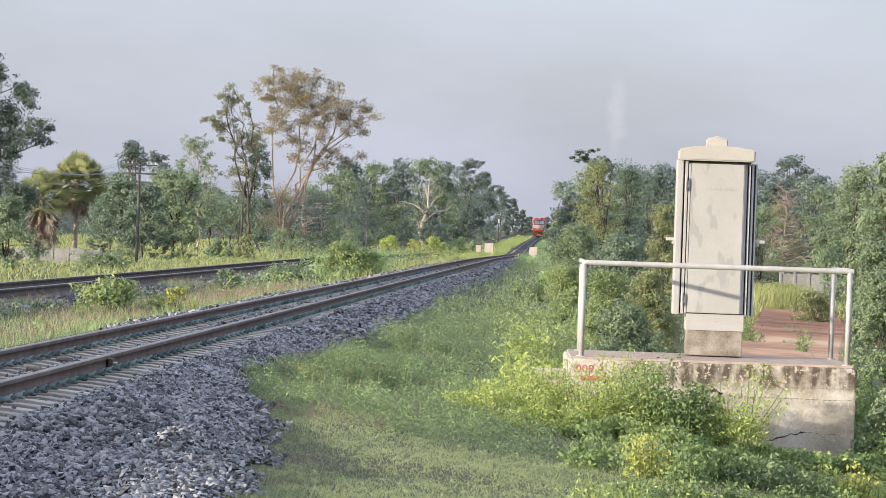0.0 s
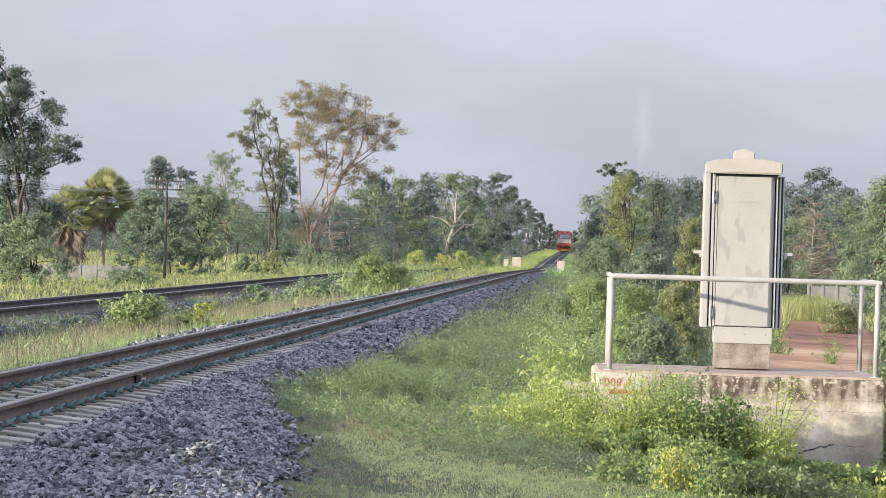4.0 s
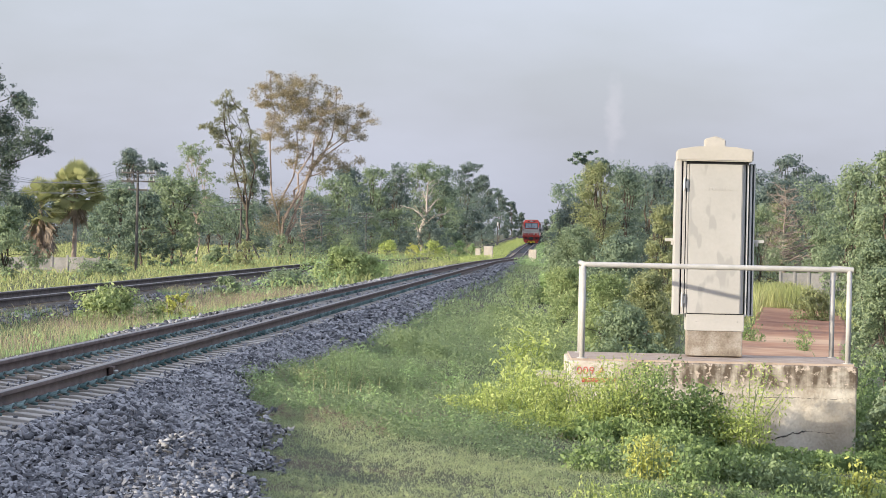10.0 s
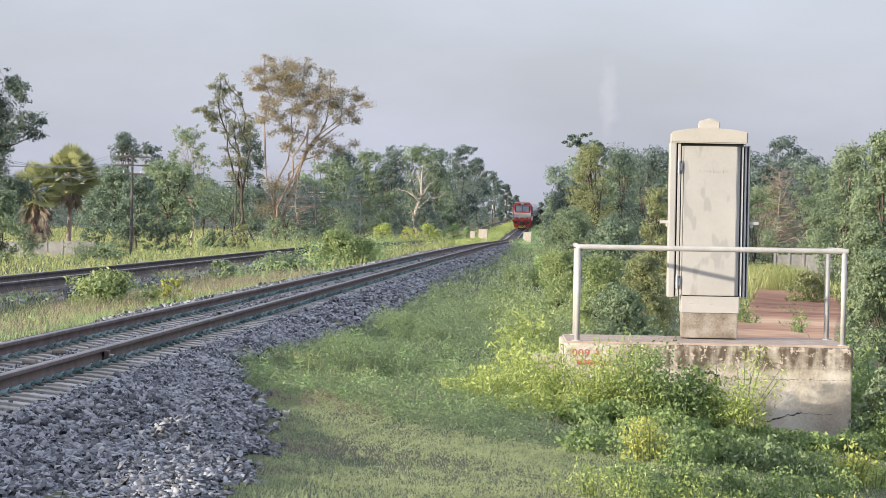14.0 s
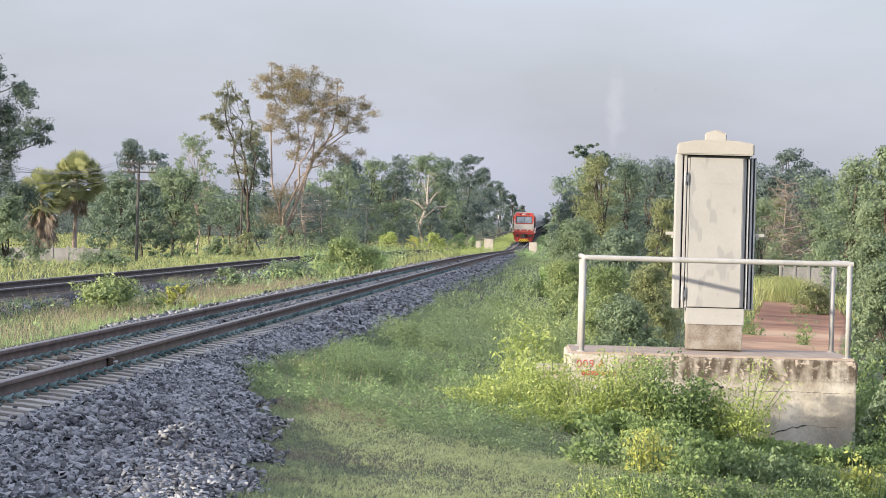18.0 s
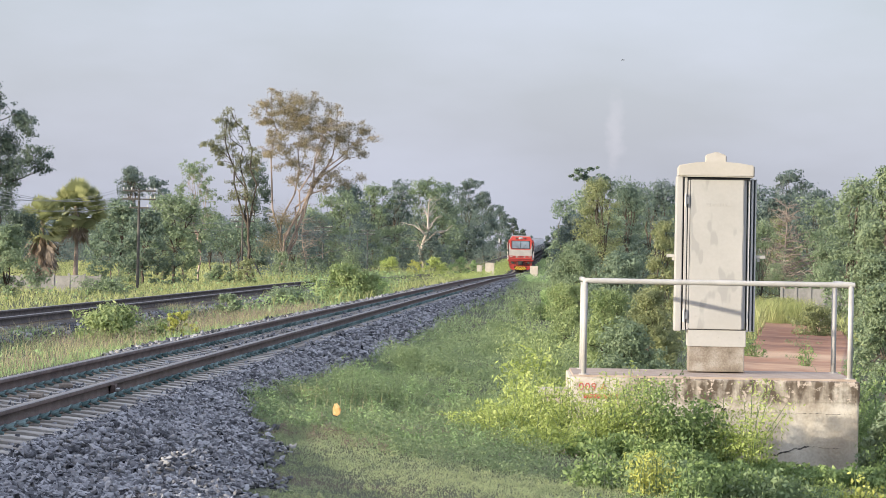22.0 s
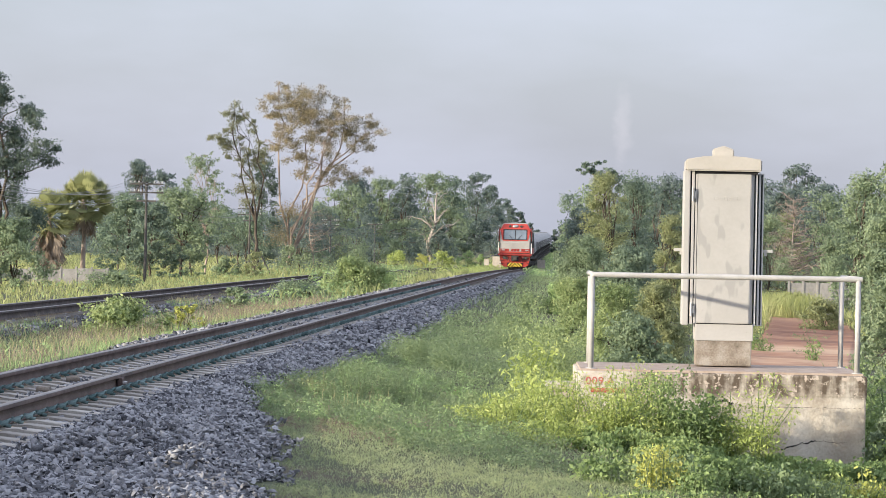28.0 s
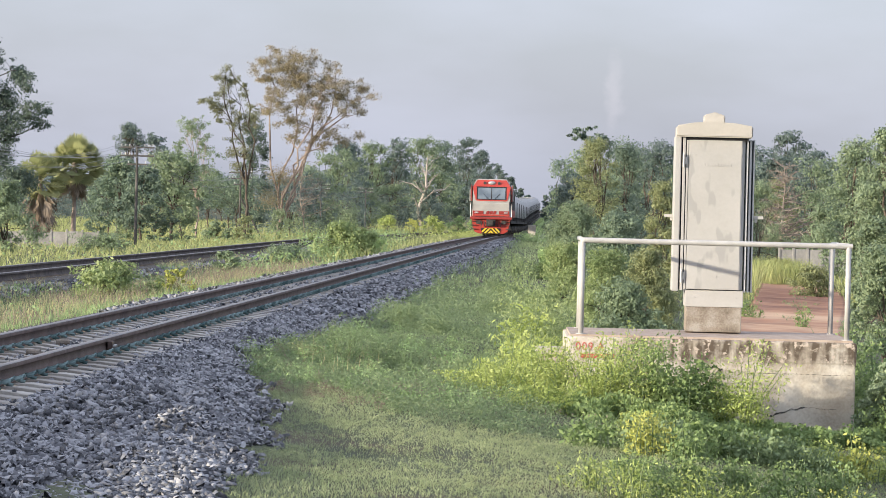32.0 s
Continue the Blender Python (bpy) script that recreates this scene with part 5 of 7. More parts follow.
for k in range(6):
    x = -20.6 + 0.75 * k
    part("panel", box(BM(), (x, 168.0, gz(x, 168) + 0.38), (0.7, 0.06, 0.76), 0.01), "wall_far", fence)
for k in range(7):
    x = -20.97 + 0.75 * k
    part("post", box(BM(), (x, 168.0, gz(x, 168) + 0.42), (0.1, 0.12, 0.86), 0.01), "wall_far", fence)
wall = tagged(empty("garden_wall"), "low whitewashed wall behind the bushes", "wall")
for k in range(7):
    x = 14.6 + 0.6 * k
    part("panel", box(BM(), (x, 148.0, gz(x, 148) + 0.6), (0.57, 0.08, 1.4), 0.01), "wall_far", wall)
    part("post", box(BM(), (x - 0.3, 148.0, gz(x, 148) + 0.65), (0.1, 0.14, 1.5), 0.01), "wall_far", wall)

post = tagged(empty("marker_post", 8.15, 520.0, gz(8.15, 520)), "slim post with a white marker board beside the line", "marker post")
part("shaft", rod(BM(), (0, 0, -0.1), (0, 0, 3.6 - gz(8.15, 520)), 0.06, n=8), "pole_wood", post)
part("board", box(BM(), (0, -0.08, 3.1 - gz(8.15, 520)), (0.2, 0.04, 0.6), 0.01), "insulator", post)
for k, (d, y, turn) in enumerate(((-0.26, 36.9, 12), (-0.16, 34.3, -20))):
    piece = part("pipe_offcut", rod(BM(), (-0.07, 0, 0.035), (0.07, 0, 0.035), 0.035, n=12), "concrete_base", None)
    piece.matrix_basis = pose(d + float(track_x(y)), y, -0.2, 0, 0, turn)
    tagged(piece, "short pale pipe offcut lying between the rails", "pipe offcut", "offcuts between the rails")

# dirt track
py = np.arange(58, 136, 1.0)
pw = np.linspace(0, 1, 26)
W, Y = np.meshgrid(pw, py)
cx = 0.1008 * Y + 0.25 * np.sin(Y * 0.07)
hw = 1.5 + 0.1 * np.sin(Y * 0.06)
X = cx + (W * 2 - 1) * hw
Z = ground_z(X, Y) + 0.06 - 0.014 * np.exp(-(((W - 0.27) / 0.09) ** 2)) - 0.014 * np.exp(-(((W - 0.73) / 0.09) ** 2))
r, c = X.shape
Z -= np.where((W < 0.01) | (W > 0.99), 0.12, 0.0)
ii, jj = np.meshgrid(np.arange(r - 1), np.arange(c - 1), indexing="ij")
q = ii * c + jj
tagged(put("dirt_track", np_mesh("dirt_track", np.stack([X, Y, Z], -1).reshape(-1, 3), np.stack([q, q + 1, q + 1 + c, q + c], -1).reshape(-1, 4), True), "soil"), "rutted reddish laterite dirt track", "dirt track", kind="structure")


# ---- signal cabinet on its platform ----
PX, PY, PTURN = 2.93, 37.6, -1.0  # middle of the platform's front edge; almost square to the line of sight
FOOT = Matrix.Rotation(radians(PTURN), 4, "Z")


def on_platform(ob, x, y, z, turn=0.0):
    ob.matrix_basis = Matrix.Translation((PX, PY, 0)) @ FOOT @ pose(x, y, z, 0, 0, turn)
    return ob


def stained_concrete():
    """Old render: black mould under the edge, flaked pale patches, warm dust below."""
    m = material("stained_platform_concrete", [(0.40, 0.345, 0.28), (0.53, 0.475, 0.395), (0.64, 0.595, 0.52)], 2.5, 0.92, bump=0.4, fine=35)
    n, l = m.node_tree.nodes, m.node_tree.links
    b = n["Principled BSDF"]
    ramp = b.inputs["Base Color"].links[0].from_node
    tc, sep = n.new("ShaderNodeTexCoord"), n.new("ShaderNodeSeparateXYZ")
    l.new(tc.outputs["Object"], sep.inputs[0])

    def noise_node(scale, detail, rough=0.6, stretch=None):
        q = n.new("ShaderNodeTexNoise")
        q.inputs["Scale"].default_value, q.inputs["Detail"].default_value, q.inputs["Roughness"].default_value = scale, detail, rough
        if stretch:
            mp = n.new("ShaderNodeMapping")
            mp.inputs["Scale"].default_value = stretch
            l.new(tc.outputs["Object"], mp.inputs["Vector"])
            l.new(mp.outputs["Vector"], q.inputs["Vector"])
        else:
            l.new(tc.outputs["Object"], q.inputs["Vector"])
        return q.outputs["Fac"]

    def span(value, lo, hi):
        q = n.new("ShaderNodeMapRange")
        q.inputs["From Min"].default_value, q.inputs["From Max"].default_value = lo, hi
        l.new(value, q.inputs["Value"])
        return q.outputs["Result"]

    def both(p, q, how="MULTIPLY"):
        k = n.new("ShaderNodeMath")
        k.operation = how
        l.new(p, k.inputs[0])
        if isinstance(q, float):
            k.inputs[1].default_value = q
        else:
            l.new(q, k.inputs[1])
        return k.outputs[0]

    # mould under the edge, ragged below, thin at the left end; flakes where the render came off
    ragged = both(sep.outputs["Z"], both(noise_node(6, 4), 0.22), "ADD")
    zone = both(span(ragged, -0.20, -0.10), span(sep.outputs["X"], -1.05, -0.75))
    mould = both(zone, span(both(noise_node(3.2, 6, 0.7), noise_node(1, 3, 0.5, (9, 9, 1.5)), "ADD"), 0.80, 1.10))
    flake = span(noise_node(11.0, 6, 0.68), 0.55, 0.60)
    dark = both(mould, span(flake, 1.0, 0.0))
    grime = both(span(noise_node(1.3, 5, 0.65), 0.48, 0.66), 0.55)

    def blend(fac, base, color):
        q = n.new("ShaderNodeMixRGB")
        q.inputs["Color2"].default_value = (*color, 1)
        l.new(fac, q.inputs["Fac"])
        l.new(base, q.inputs["Color1"])
        return q.outputs["Color"]

    c = blend(grime, ramp.outputs["Color"], (0.29, 0.245, 0.20))
    c = blend(both(flake, zone), c, (0.52, 0.44, 0.37))
    c = blend(dark, c, (0.115, 0.09, 0.068))
    l.new(c, b.inputs["Base Color"])
    return m


def blotched_paint():
    """Cabinet paint with grey blotches stretched down the door."""
    m = material("blotched_cabinet_paint", [(0.41, 0.40, 0.38), (0.46, 0.45, 0.43)], 2.2, 0.5, bump=0.05, fine=30)
    n, l = m.node_tree.nodes, m.node_tree.links
    b = n["Principled BSDF"]
    base = b.inputs["Base Color"].links[0].from_node
    tc, mp, q, r, mix = n.new("ShaderNodeTexCoord"), n.new("ShaderNodeMapping"), n.new("ShaderNodeTexNoise"), n.new("ShaderNodeMapRange"), n.new("ShaderNodeMixRGB")
    mp.inputs["Scale"].default_value = (5.5, 5.5, 1.9)
    mp.inputs["Location"].default_value = (0.3, 0.0, 0.7)
    q.inputs["Scale"].default_value, q.inputs["Detail"].default_value = 1.0, 2.0
    r.inputs["From Min"].default_value, r.inputs["From Max"].default_value, r.inputs["To Max"].default_value = 0.575, 0.61, 0.6
    mix.inputs["Color2"].default_value = (0.31, 0.307, 0.298, 1)
    l.new(tc.outputs["Object"], mp.inputs["Vector"])
    l.new(mp.outputs["Vector"], q.inputs["Vector"])
    l.new(q.outputs["Fac"], r.inputs["Value"])
    l.new(r.outputs["Result"], mix.inputs["Fac"])
    l.new(base.outputs["Color"], mix.inputs["Color1"])
    l.new(mix.outputs["Color"], b.inputs["Base Color"])
    return m


M["door_paint"] = blotched_paint()
M["platform"] = stained_concrete()
platform = tagged(empty("equipment_platform"), "weathered raised concrete platform with black stains and flaking render", "platform")
on_platform(platform, 0, 0, 0.03)
part("wall", box(BM(), (0, 1.15, -0.75), (3.10, 2.31, 1.42), 0.02), "platform", platform)
part("cap", box(BM(), (0, 1.15, -0.145), (3.12, 2.32, 0.25), 0.03), "platform", platform)
part("top", box(BM(), (0, 1.15, -0.012), (3.04, 2.24, 0.03), 0.004), "slab_top", platform)
part("ledge", box(BM(), (-1.72, 0.35, -0.19), (0.34, 0.5, 0.07), 0.012), "block", platform)
part("ledge", box(BM(), (-1.70, 0.35, -0.29), (0.28, 0.4, 0.06), 0.012), "block", platform)
part("painted_patch", box(BM(), (-1.27, -0.0135, -0.125), (0.44, 0.006, 0.17), 0.002), "white_patch", platform, "white painted number patch")
part("red_band", box(BM(), (-1.22, -0.018, -0.225), (0.36, 0.006, 0.045), 0.002), "red_text", platform, "worn red painted band")
txt = bpy.data.curves.new("number", "FONT")
txt.body, txt.size, txt.extrude = "009.A", 0.118, 0.002
txt.space_character = 1.12
txt.materials.append(M["red_text"])
number = new("number", txt)
number.parent = platform
number.matrix_basis = pose(-1.46, -0.0195, -0.163, 90, 0, 0)
# a cold joint and a jagged crack across the wall
rng = np.random.RandomState(8)
for x0, x1, z0, z1, jag, thin, thick in ((0.30, 1.50, -0.375, -0.365, 0.002, 0.001, 0.003), (0.22, 1.02, -0.79, -0.725, 0.006, 0.003, 0.011), (-0.22, 0.12, -0.345, -0.33, 0.006, 0.004, 0.015), (1.02, 1.35, -0.725, -0.735, 0.003, 0.001, 0.003)):
    xs = np.linspace(x0, x1, 70)
    wander = np.cumsum(rng.normal(size=70)) * jag
    wander -= np.linspace(wander[0], wander[-1], 70)
    p = np.stack([xs, 0 * xs - 0.004, np.linspace(z0, z1, 70) + wander, rng.uniform(thin, thick, 70)], -1)
    v, f = tubes([p], 5)
    put("crack", np_mesh("crack", v, f), "black", platform)

railing = tagged(empty("pipe_railing"), "pale painted steel pipe railing round the platform", "railing")
on_platform(railing, 0, 0, 0.03)
XL, XR, YF, YB, HR = -1.405, 1.455, 0.09, 2.0, 1.015
top = [(XL, YF, HR - 0.06), (XL, YF, HR - 0.02), (XL + 0.02, YF, HR), (XL + 0.06, YF, HR), (0.7, YF, HR), (XR - 0.06, YF, HR), (XR + 0.04, YF, HR)]
v, f = tubes([[(*p, 0.029) for p in top]], 12)
put("top_rail", np_mesh("top_rail", v, f, True), "pole_paint", railing)
for x in (XL, XR):
    part("side_rail", rod(BM(), (x, YF, HR + 0.006), (x, YB, HR + 0.006), 0.026, n=12), "pole_paint", railing, smooth=True)
for x, y, z in ((XL, YF, HR - 0.03), (XR, YF, HR - 0.01), (XL + 0.02, YB, HR - 0.03), (XR, YB, HR - 0.03)):
    part("post", rod(BM(), (x, y, 0), (x, y, z), 0.029, n=12), "pole_paint", railing, smooth=True)
    part("foot", rod(BM(), (x, y, 0), (x, y, 0.012), 0.055, n=12), "pole_paint", railing)

cab = tagged(empty("signal_cabinet"), "off-white metal trackside signal cabinet on a concrete plinth", "signal cabinet")
on_platform(cab, 0.095, 1.35, 0.045, -1.3)
part("plinth", box(BM(), (0, 0.30, 0.14), (0.62, 0.62, 0.28), 0.012), "concrete_base", cab, "dusty concrete plinth")
part("skirt_panel", box(BM(), (0, 0.30, 0.375), (0.645, 0.63, 0.19), 0.008), "white_paint", cab)
part("body", box(BM(), (0, 0.32, 1.30), (0.60, 0.62, 1.66), 0.01), "white_paint", cab)
leaf = BM()
corners = [leaf.verts.new(p) for p in [(-0.322, 0.02), (-0.318, -0.032), (0.272, -0.032), (0.312, 0.02)] for p in ((*p, 0.475), (*p, 2.14))]
for q in range(4):
    leaf.faces.new((corners[2 * q], corners[2 * q + 1], corners[(2 * q + 3) % 8], corners[(2 * q + 2) % 8]))
leaf.faces.new(corners[0::2])
leaf.faces.new(corners[1::2])
bmesh.ops.bevel(leaf, geom=leaf.edges[:], offset=0.006, segments=2, affect="EDGES")
door = part("door", leaf, "door_paint", cab)
for z in (0.62, 1.30, 1.97):
    for x in (-0.25, 0.01, 0.26):
        part("bolt", rod(BM(), (x, -0.030, z), (x, -0.038, z), 0.009, n=8), "white_paint", door)
for x in (-0.22, 0.01, 0.24):
    part("bolt", rod(BM(), (x, -0.012, 0.385), (x, -0.022, 0.385), 0.008, n=8), "white_paint", cab)
part("seam", box(BM(), (0.0, -0.002, 0.470), (0.63, 0.03, 0.012)), "black", cab)
part("seal", box(BM(), (-0.349, 0.0, 1.30), (0.009, 0.03, 1.66)), "black", cab)
part("stile", box(BM(), (-0.333, -0.006, 1.30), (0.021, 0.05, 1.66), 0.004), "white_paint", cab)
part("hinge_rail", box(BM(), (-0.370, -0.012, 1.31), (0.032, 0.05, 1.70), 0.005), "white_paint", cab)
# black strip stands in for the dark inside the open gap
part("seal", box(BM(), (-0.394, 0.01, 1.30), (0.015, 0.03, 1.66)), "black", cab)
part("side_panel", box(BM(), (-0.439, 0.20, 1.31), (0.074, 0.50, 1.72), 0.012), "white_paint", cab)
for z in (0.62, 1.90):
    b = rod(BM(), (-0.372, -0.05, z - 0.07), (-0.372, -0.05, z + 0.07), 0.016, n=8)
    box(b, (-0.360, -0.04, z), (0.05, 0.02, 0.08), 0.004)
    part("hinge", b, "steel", cab)
for k, (x, w) in enumerate(((0.334, 0.020), (0.372, 0.022), (0.412, 0.016))):
    part("rib", box(BM(), (x, 0.06 + 0.03 * k, 1.30), (w, 0.10, 1.70), 0.004), "strip", cab, "off-white edge strip")
# dark slab behind the strips: the recess's shade drawn as a part
part("seal", box(BM(), (0.366, 0.14, 1.30), (0.10, 0.06, 1.68)), "recess_shade", cab)
part("side_panel", box(BM(), (0.395, 0.42, 1.30), (0.05, 0.30, 1.70), 0.01), "strip", cab)
for s, x in ((-1, -0.47), (1, 0.43)):
    b = box(BM(), (x + s * 0.045, 0.12, 1.285), (0.11, 0.05, 0.035), 0.006)
    box(b, (x + s * 0.02, 0.12, 1.255), (0.03, 0.04, 0.05), 0.005)
    part("handle", b, "white_paint", cab, "small side latch handle")
roof = prism(BM(), [(-0.455, 2.165), (0.385, 2.165), (0.385, 2.297), (0.20, 2.325), (-0.035, 2.338), (-0.27, 2.325), (-0.455, 2.292)], -0.10, 0.72)
bmesh.ops.bevel(roof, geom=roof.edges[:], offset=0.014, segments=2, affect="EDGES")
part("roof", roof, "roof_paint", cab, "cream painted roof")
# black filler: the shade under the roof is put into its colour
part("roof_gap", box(BM(), (-0.03, 0.30, 2.15), (0.74, 0.66, 0.035)), "black", cab)
vent = prism(BM(), [(-0.15, 2.33), (0.08, 2.33), (0.08, 2.412), (-0.035, 2.452), (-0.15, 2.418)], 0.10, 0.50)
bmesh.ops.bevel(vent, geom=vent.edges[:], offset=0.01, segments=2, affect="EDGES")
part("vent_cap", vent, "roof_paint", cab)
for k in range(9):  # raised maker's lettering, too faint to read
    part("embossed_mark", box(BM(), (-0.145 + 0.036 * k, -0.033, 1.86), (0.024, 0.004, 0.03 + 0.012 * (k % 3 == 1)), 0.0015), "white_paint", door)


# ---- weeds and grass ----
def spread_points(rng, n, y0, y1, where):
    y = np.sqrt(rng.uniform(y0 * y0, y1 * y1, n))
    x = rng.uniform(-0.145, 0.145, n) * y
    d = x - track_x(y)
    ok = where(x, y, d)
    return x[ok], y[ok]


def blades(name, x, y, h, w, mat, label, seed=1, lean=0.4, category="grass"):
    """Bent blades of grass, one quad and a tip each."""
    rng = np.random.RandomState(seed)
    n = len(x)
    base = np.stack([x, y, ground_z(x, y) - 0.01], -1)
    a = rng.uniform(0, 2 * np.pi, n)
    side = np.stack([np.cos(a), np.sin(a), 0 * a], -1)
    b = rng.uniform(0, 2 * np.pi, n)
    hh = (h * rng.uniform(0.45, 1.3, n))[:, None]
    bend = np.stack([np.cos(b), np.sin(b), 0 * b], -1) * hh * lean * rng.uniform(0.2, 1.3, (n, 1))
    up = np.array([0, 0, 1.0])
    ww = (w * rng.uniform(0.6, 1.3, n))[:, None]
    m = base + up * hh * 0.6 + bend * 0.35
    t = base + up * hh + bend
    v = np.stack([base - side * ww, base + side * ww, m + side * ww * 0.7, t], 1)
    v2 = np.stack([base - side * ww, m + side * ww * 0.7, t, m - side * ww * 0.7], 1)
    ob = put(name, quads(name, v2.reshape(-1, 3)), mat)
    return tagged(ob, label, category, kind="stuff")


def patch(x, y, s, seed=0.0):
    return np.sin(x * s + 1.3 * np.sin(y * s * 0.6 + seed)) * np.sin(y * s * 0.45 + seed * 2 + x * 0.4)


def off_road(x, y):
    return np.abs(x - 0.1008 * y - 0.25 * np.sin(y * 0.07)) > 1.45 + 0.15 * np.sin(y * 0.9)


def off_platform(x, y):
    return ~((x > 1.3) & (x < 4.6) & (y > 37.0) & (y < 40.4))


rng = np.random.RandomState(21)
x, y = spread_points(rng, 230000, 19.5, 36, lambda x, y, d: (d > ballast_edge(y) + 0.05 * rng.rand(len(x))) & off_platform(x, y) & (rng.rand(len(x)) < 0.45 + 0.5 * (patch(x, y, 1.1) > -0.25)))
blades("lawn", x, y, 0.033, 0.0036, "lawn", "short mown green grass with thin bare spots", 2, 0.8)
x, y = spread_points(rng, 130000, 36, 75, lambda x, y, d: (d > ballast_edge(y)) & (d < 9) & off_platform(x, y) & (off_road(x, y) | (y < 58)) & (rng.rand(len(x)) < 0.45 + 0.5 * (patch(x, y, 0.9, 1.0) > -0.2)))
blades("verge_grass", x, y, 0.09, 0.006, "weeds", "rough low green weeds and grass on the verge", 3, 0.8)
x, y = spread_points(rng, 200000, 75, 380, lambda x, y, d: (d > 1.6) & (d < 11) & (off_road(x, y) | (y > 134)))
blades("verge_grass", x, y, 0.18, 0.016, "weeds", "rough green grass on the far verge", 4, 0.7)
x, y = spread_points(rng, 100000, 40, 100, lambda x, y, d: (d < -1.6) & (d > -4.6 + 0.5 * np.sin(y * 0.5)))
blades("low_grass", x, y, 0.14, 0.0065, "lush", "low green grass between the two tracks", 12, 0.7)
x, y = spread_points(rng, 60000, 40, 90, lambda x, y, d: (d < -1.45) & (d > -3.6) & (patch(x, y, 0.7, 2.0) > -0.1))
blades("dry_grass", x, y, 0.30, 0.0045, "dry", "dry brown grass stalks between the two tracks", 13, 0.45)
x, y = spread_points(rng, 60000, 40, 100, lambda x, y, d: (d < -1.9) & (d > -4.6 + 0.5 * np.sin(y * 0.5)) & (patch(x, y, 0.9, 3.0) > -0.35))
blades("tall_grass", x, y, 0.22, 0.0042, "straw", "tall straw-coloured grass between the two tracks", 5, 0.55)
x, y = spread_points(rng, 60000, 100, 330, lambda x, y, d: (d < -1.7) & (d > -4.4))
blades("tall_grass", x, y, 0.35, 0.024, "hay", "tall yellow-green grass between the two tracks", 6, 0.6)
x, y = spread_points(rng, 110000, 58, 330, lambda x, y, d: (d < -7.4) & (d > -26))
blades("field_grass", x, y, 0.3, 0.024, "hay", "sunlit grass at the edge of the field", 7, 0.6)
x, y = spread_points(rng, 90000, 250, 500, lambda x, y, d: d < -20)
blades("field_grass", x, y, 0.4, 0.05, "hay", "pale sunlit grass of the open field", 9, 0.6)
x, y = spread_points(rng, 60000, 100, 200, lambda x, y, d: (x > 0.075 * y) & off_road(x, y))
blades("field_grass", x, y, 0.45, 0.03, "hay", "tall sunlit grass beyond the dirt track", 8, 0.6)
x, y = spread_points(rng, 160000, 122, 143, lambda x, y, d: (x > 0.0895 * y + 0.3 * np.sin(y)) & (x < 0.1045 * y + 0.3 * np.sin(y * 1.7)) & (off_road(x, y) | (y > 133)))
blades("hay_grass", x, y, 0.85, 0.013, "hay", "tall hay-yellow grass clump beyond the dirt track", 18, 0.5)


x, y = spread_points(rng, 90000, 84, 150, lambda x, y, d: ~off_road(x, y) & ((np.abs(x - 0.1008 * y - 0.25 * np.sin(y * 0.07)) < 0.35 + 0.2 * np.sin(y * 0.5)) & (patch(x, y, 0.5, 1.0) > -0.2) | (np.abs(y - 139 - 2 * np.sin(x)) < 3.5)))
blades("road_grass", x, y, 0.12, 0.012, "weeds", "short grass between the ruts of the dirt track", 19, 0.7)


def cover(name, x, y, h, size, mat, label, seed):
    """Low broad-leaved weeds close to the ground."""
    rng = np.random.RandomState(seed)
    p = np.stack([x, y, ground_z(x, y) + h * rng.rand(len(x)) ** 1.5], -1)
    out = np.stack([0.3 * rng.normal(size=len(x)), -0.5 + 0.3 * rng.normal(size=len(x)), 0.6 + 0 * x], -1)
    return tagged(put(name, quads(name, leaf_quads(rng, p, out, size, 0.6, 0.3, 0.5)), mat), label, "weeds", kind="stuff")


rough_edge = lambda x, y, d: (d > ballast_edge(y) + 0.05) & off_platform(x, y)
x, y = spread_points(rng, 320000, 31.0, 62, lambda x, y, d: rough_edge(x, y, d) & (d < 6.5) & (patch(x, y, 1.4, 0.4) > -0.35 + np.clip(34 - y, 0, 3) * 0.3 + 0.5 * (rng.rand(len(x)) - 0.5)))
cover("low_weeds", x, y, 0.13, 0.019, "weeds", "low broad-leaved green weeds in the grass", 31)
x, y = spread_points(rng, 100000, 36, 70, lambda x, y, d: rough_edge(x, y, d) & (d < 6.5) & (patch(x, y, 0.8, 2.0) > 0.35 + 0.4 * (rng.rand(len(x)) - 0.5)))
cover("low_weeds", x, y, 0.20, 0.025, "weeds", "taller green weeds in the verge", 32)
x, y = spread_points(rng, 40000, 60, 160, lambda x, y, d: (d > 2.1) & (d < 7) & (patch(x, y, 0.5, 1.0) > 0.1))
cover("low_weeds", x, y, 0.28, 0.055, "mid", "taller green weeds along the far verge", 33)
x, y = spread_points(rng, 16000, 33, 48, lambda x, y, d: rough_edge(x, y, d) & (d < 5.5) & (patch(x, y, 1.7, 3.0) > 0.35))
cover("low_weeds", x, y, 0.13, 0.025, "dry", "dry brown weeds at the edge of the stones", 34)
x, y = spread_points(rng, 260000, 33.0, 36.2, lambda x, y, d: ((x + 0.15) ** 2 / 0.22 + (y - 35.6) ** 2 / 1.6 < 1.0 * rng.rand(len(x))) & (rng.rand(len(x)) < 0.5))
cover("dead_weeds", x, y, 0.09, 0.017, "dry", "patch of withered brown weeds in the verge", 43)


x, y = spread_points(rng, 110000, 130, 700, lambda x, y, d: (d < -1.9) & (d > -4.5) & (patch(x, y, 0.35, 1.0) > -0.5))
cover("low_weeds", x, y, 0.62, 0.09, "bright", "sunlit yellow-green weeds between the two tracks", 35)
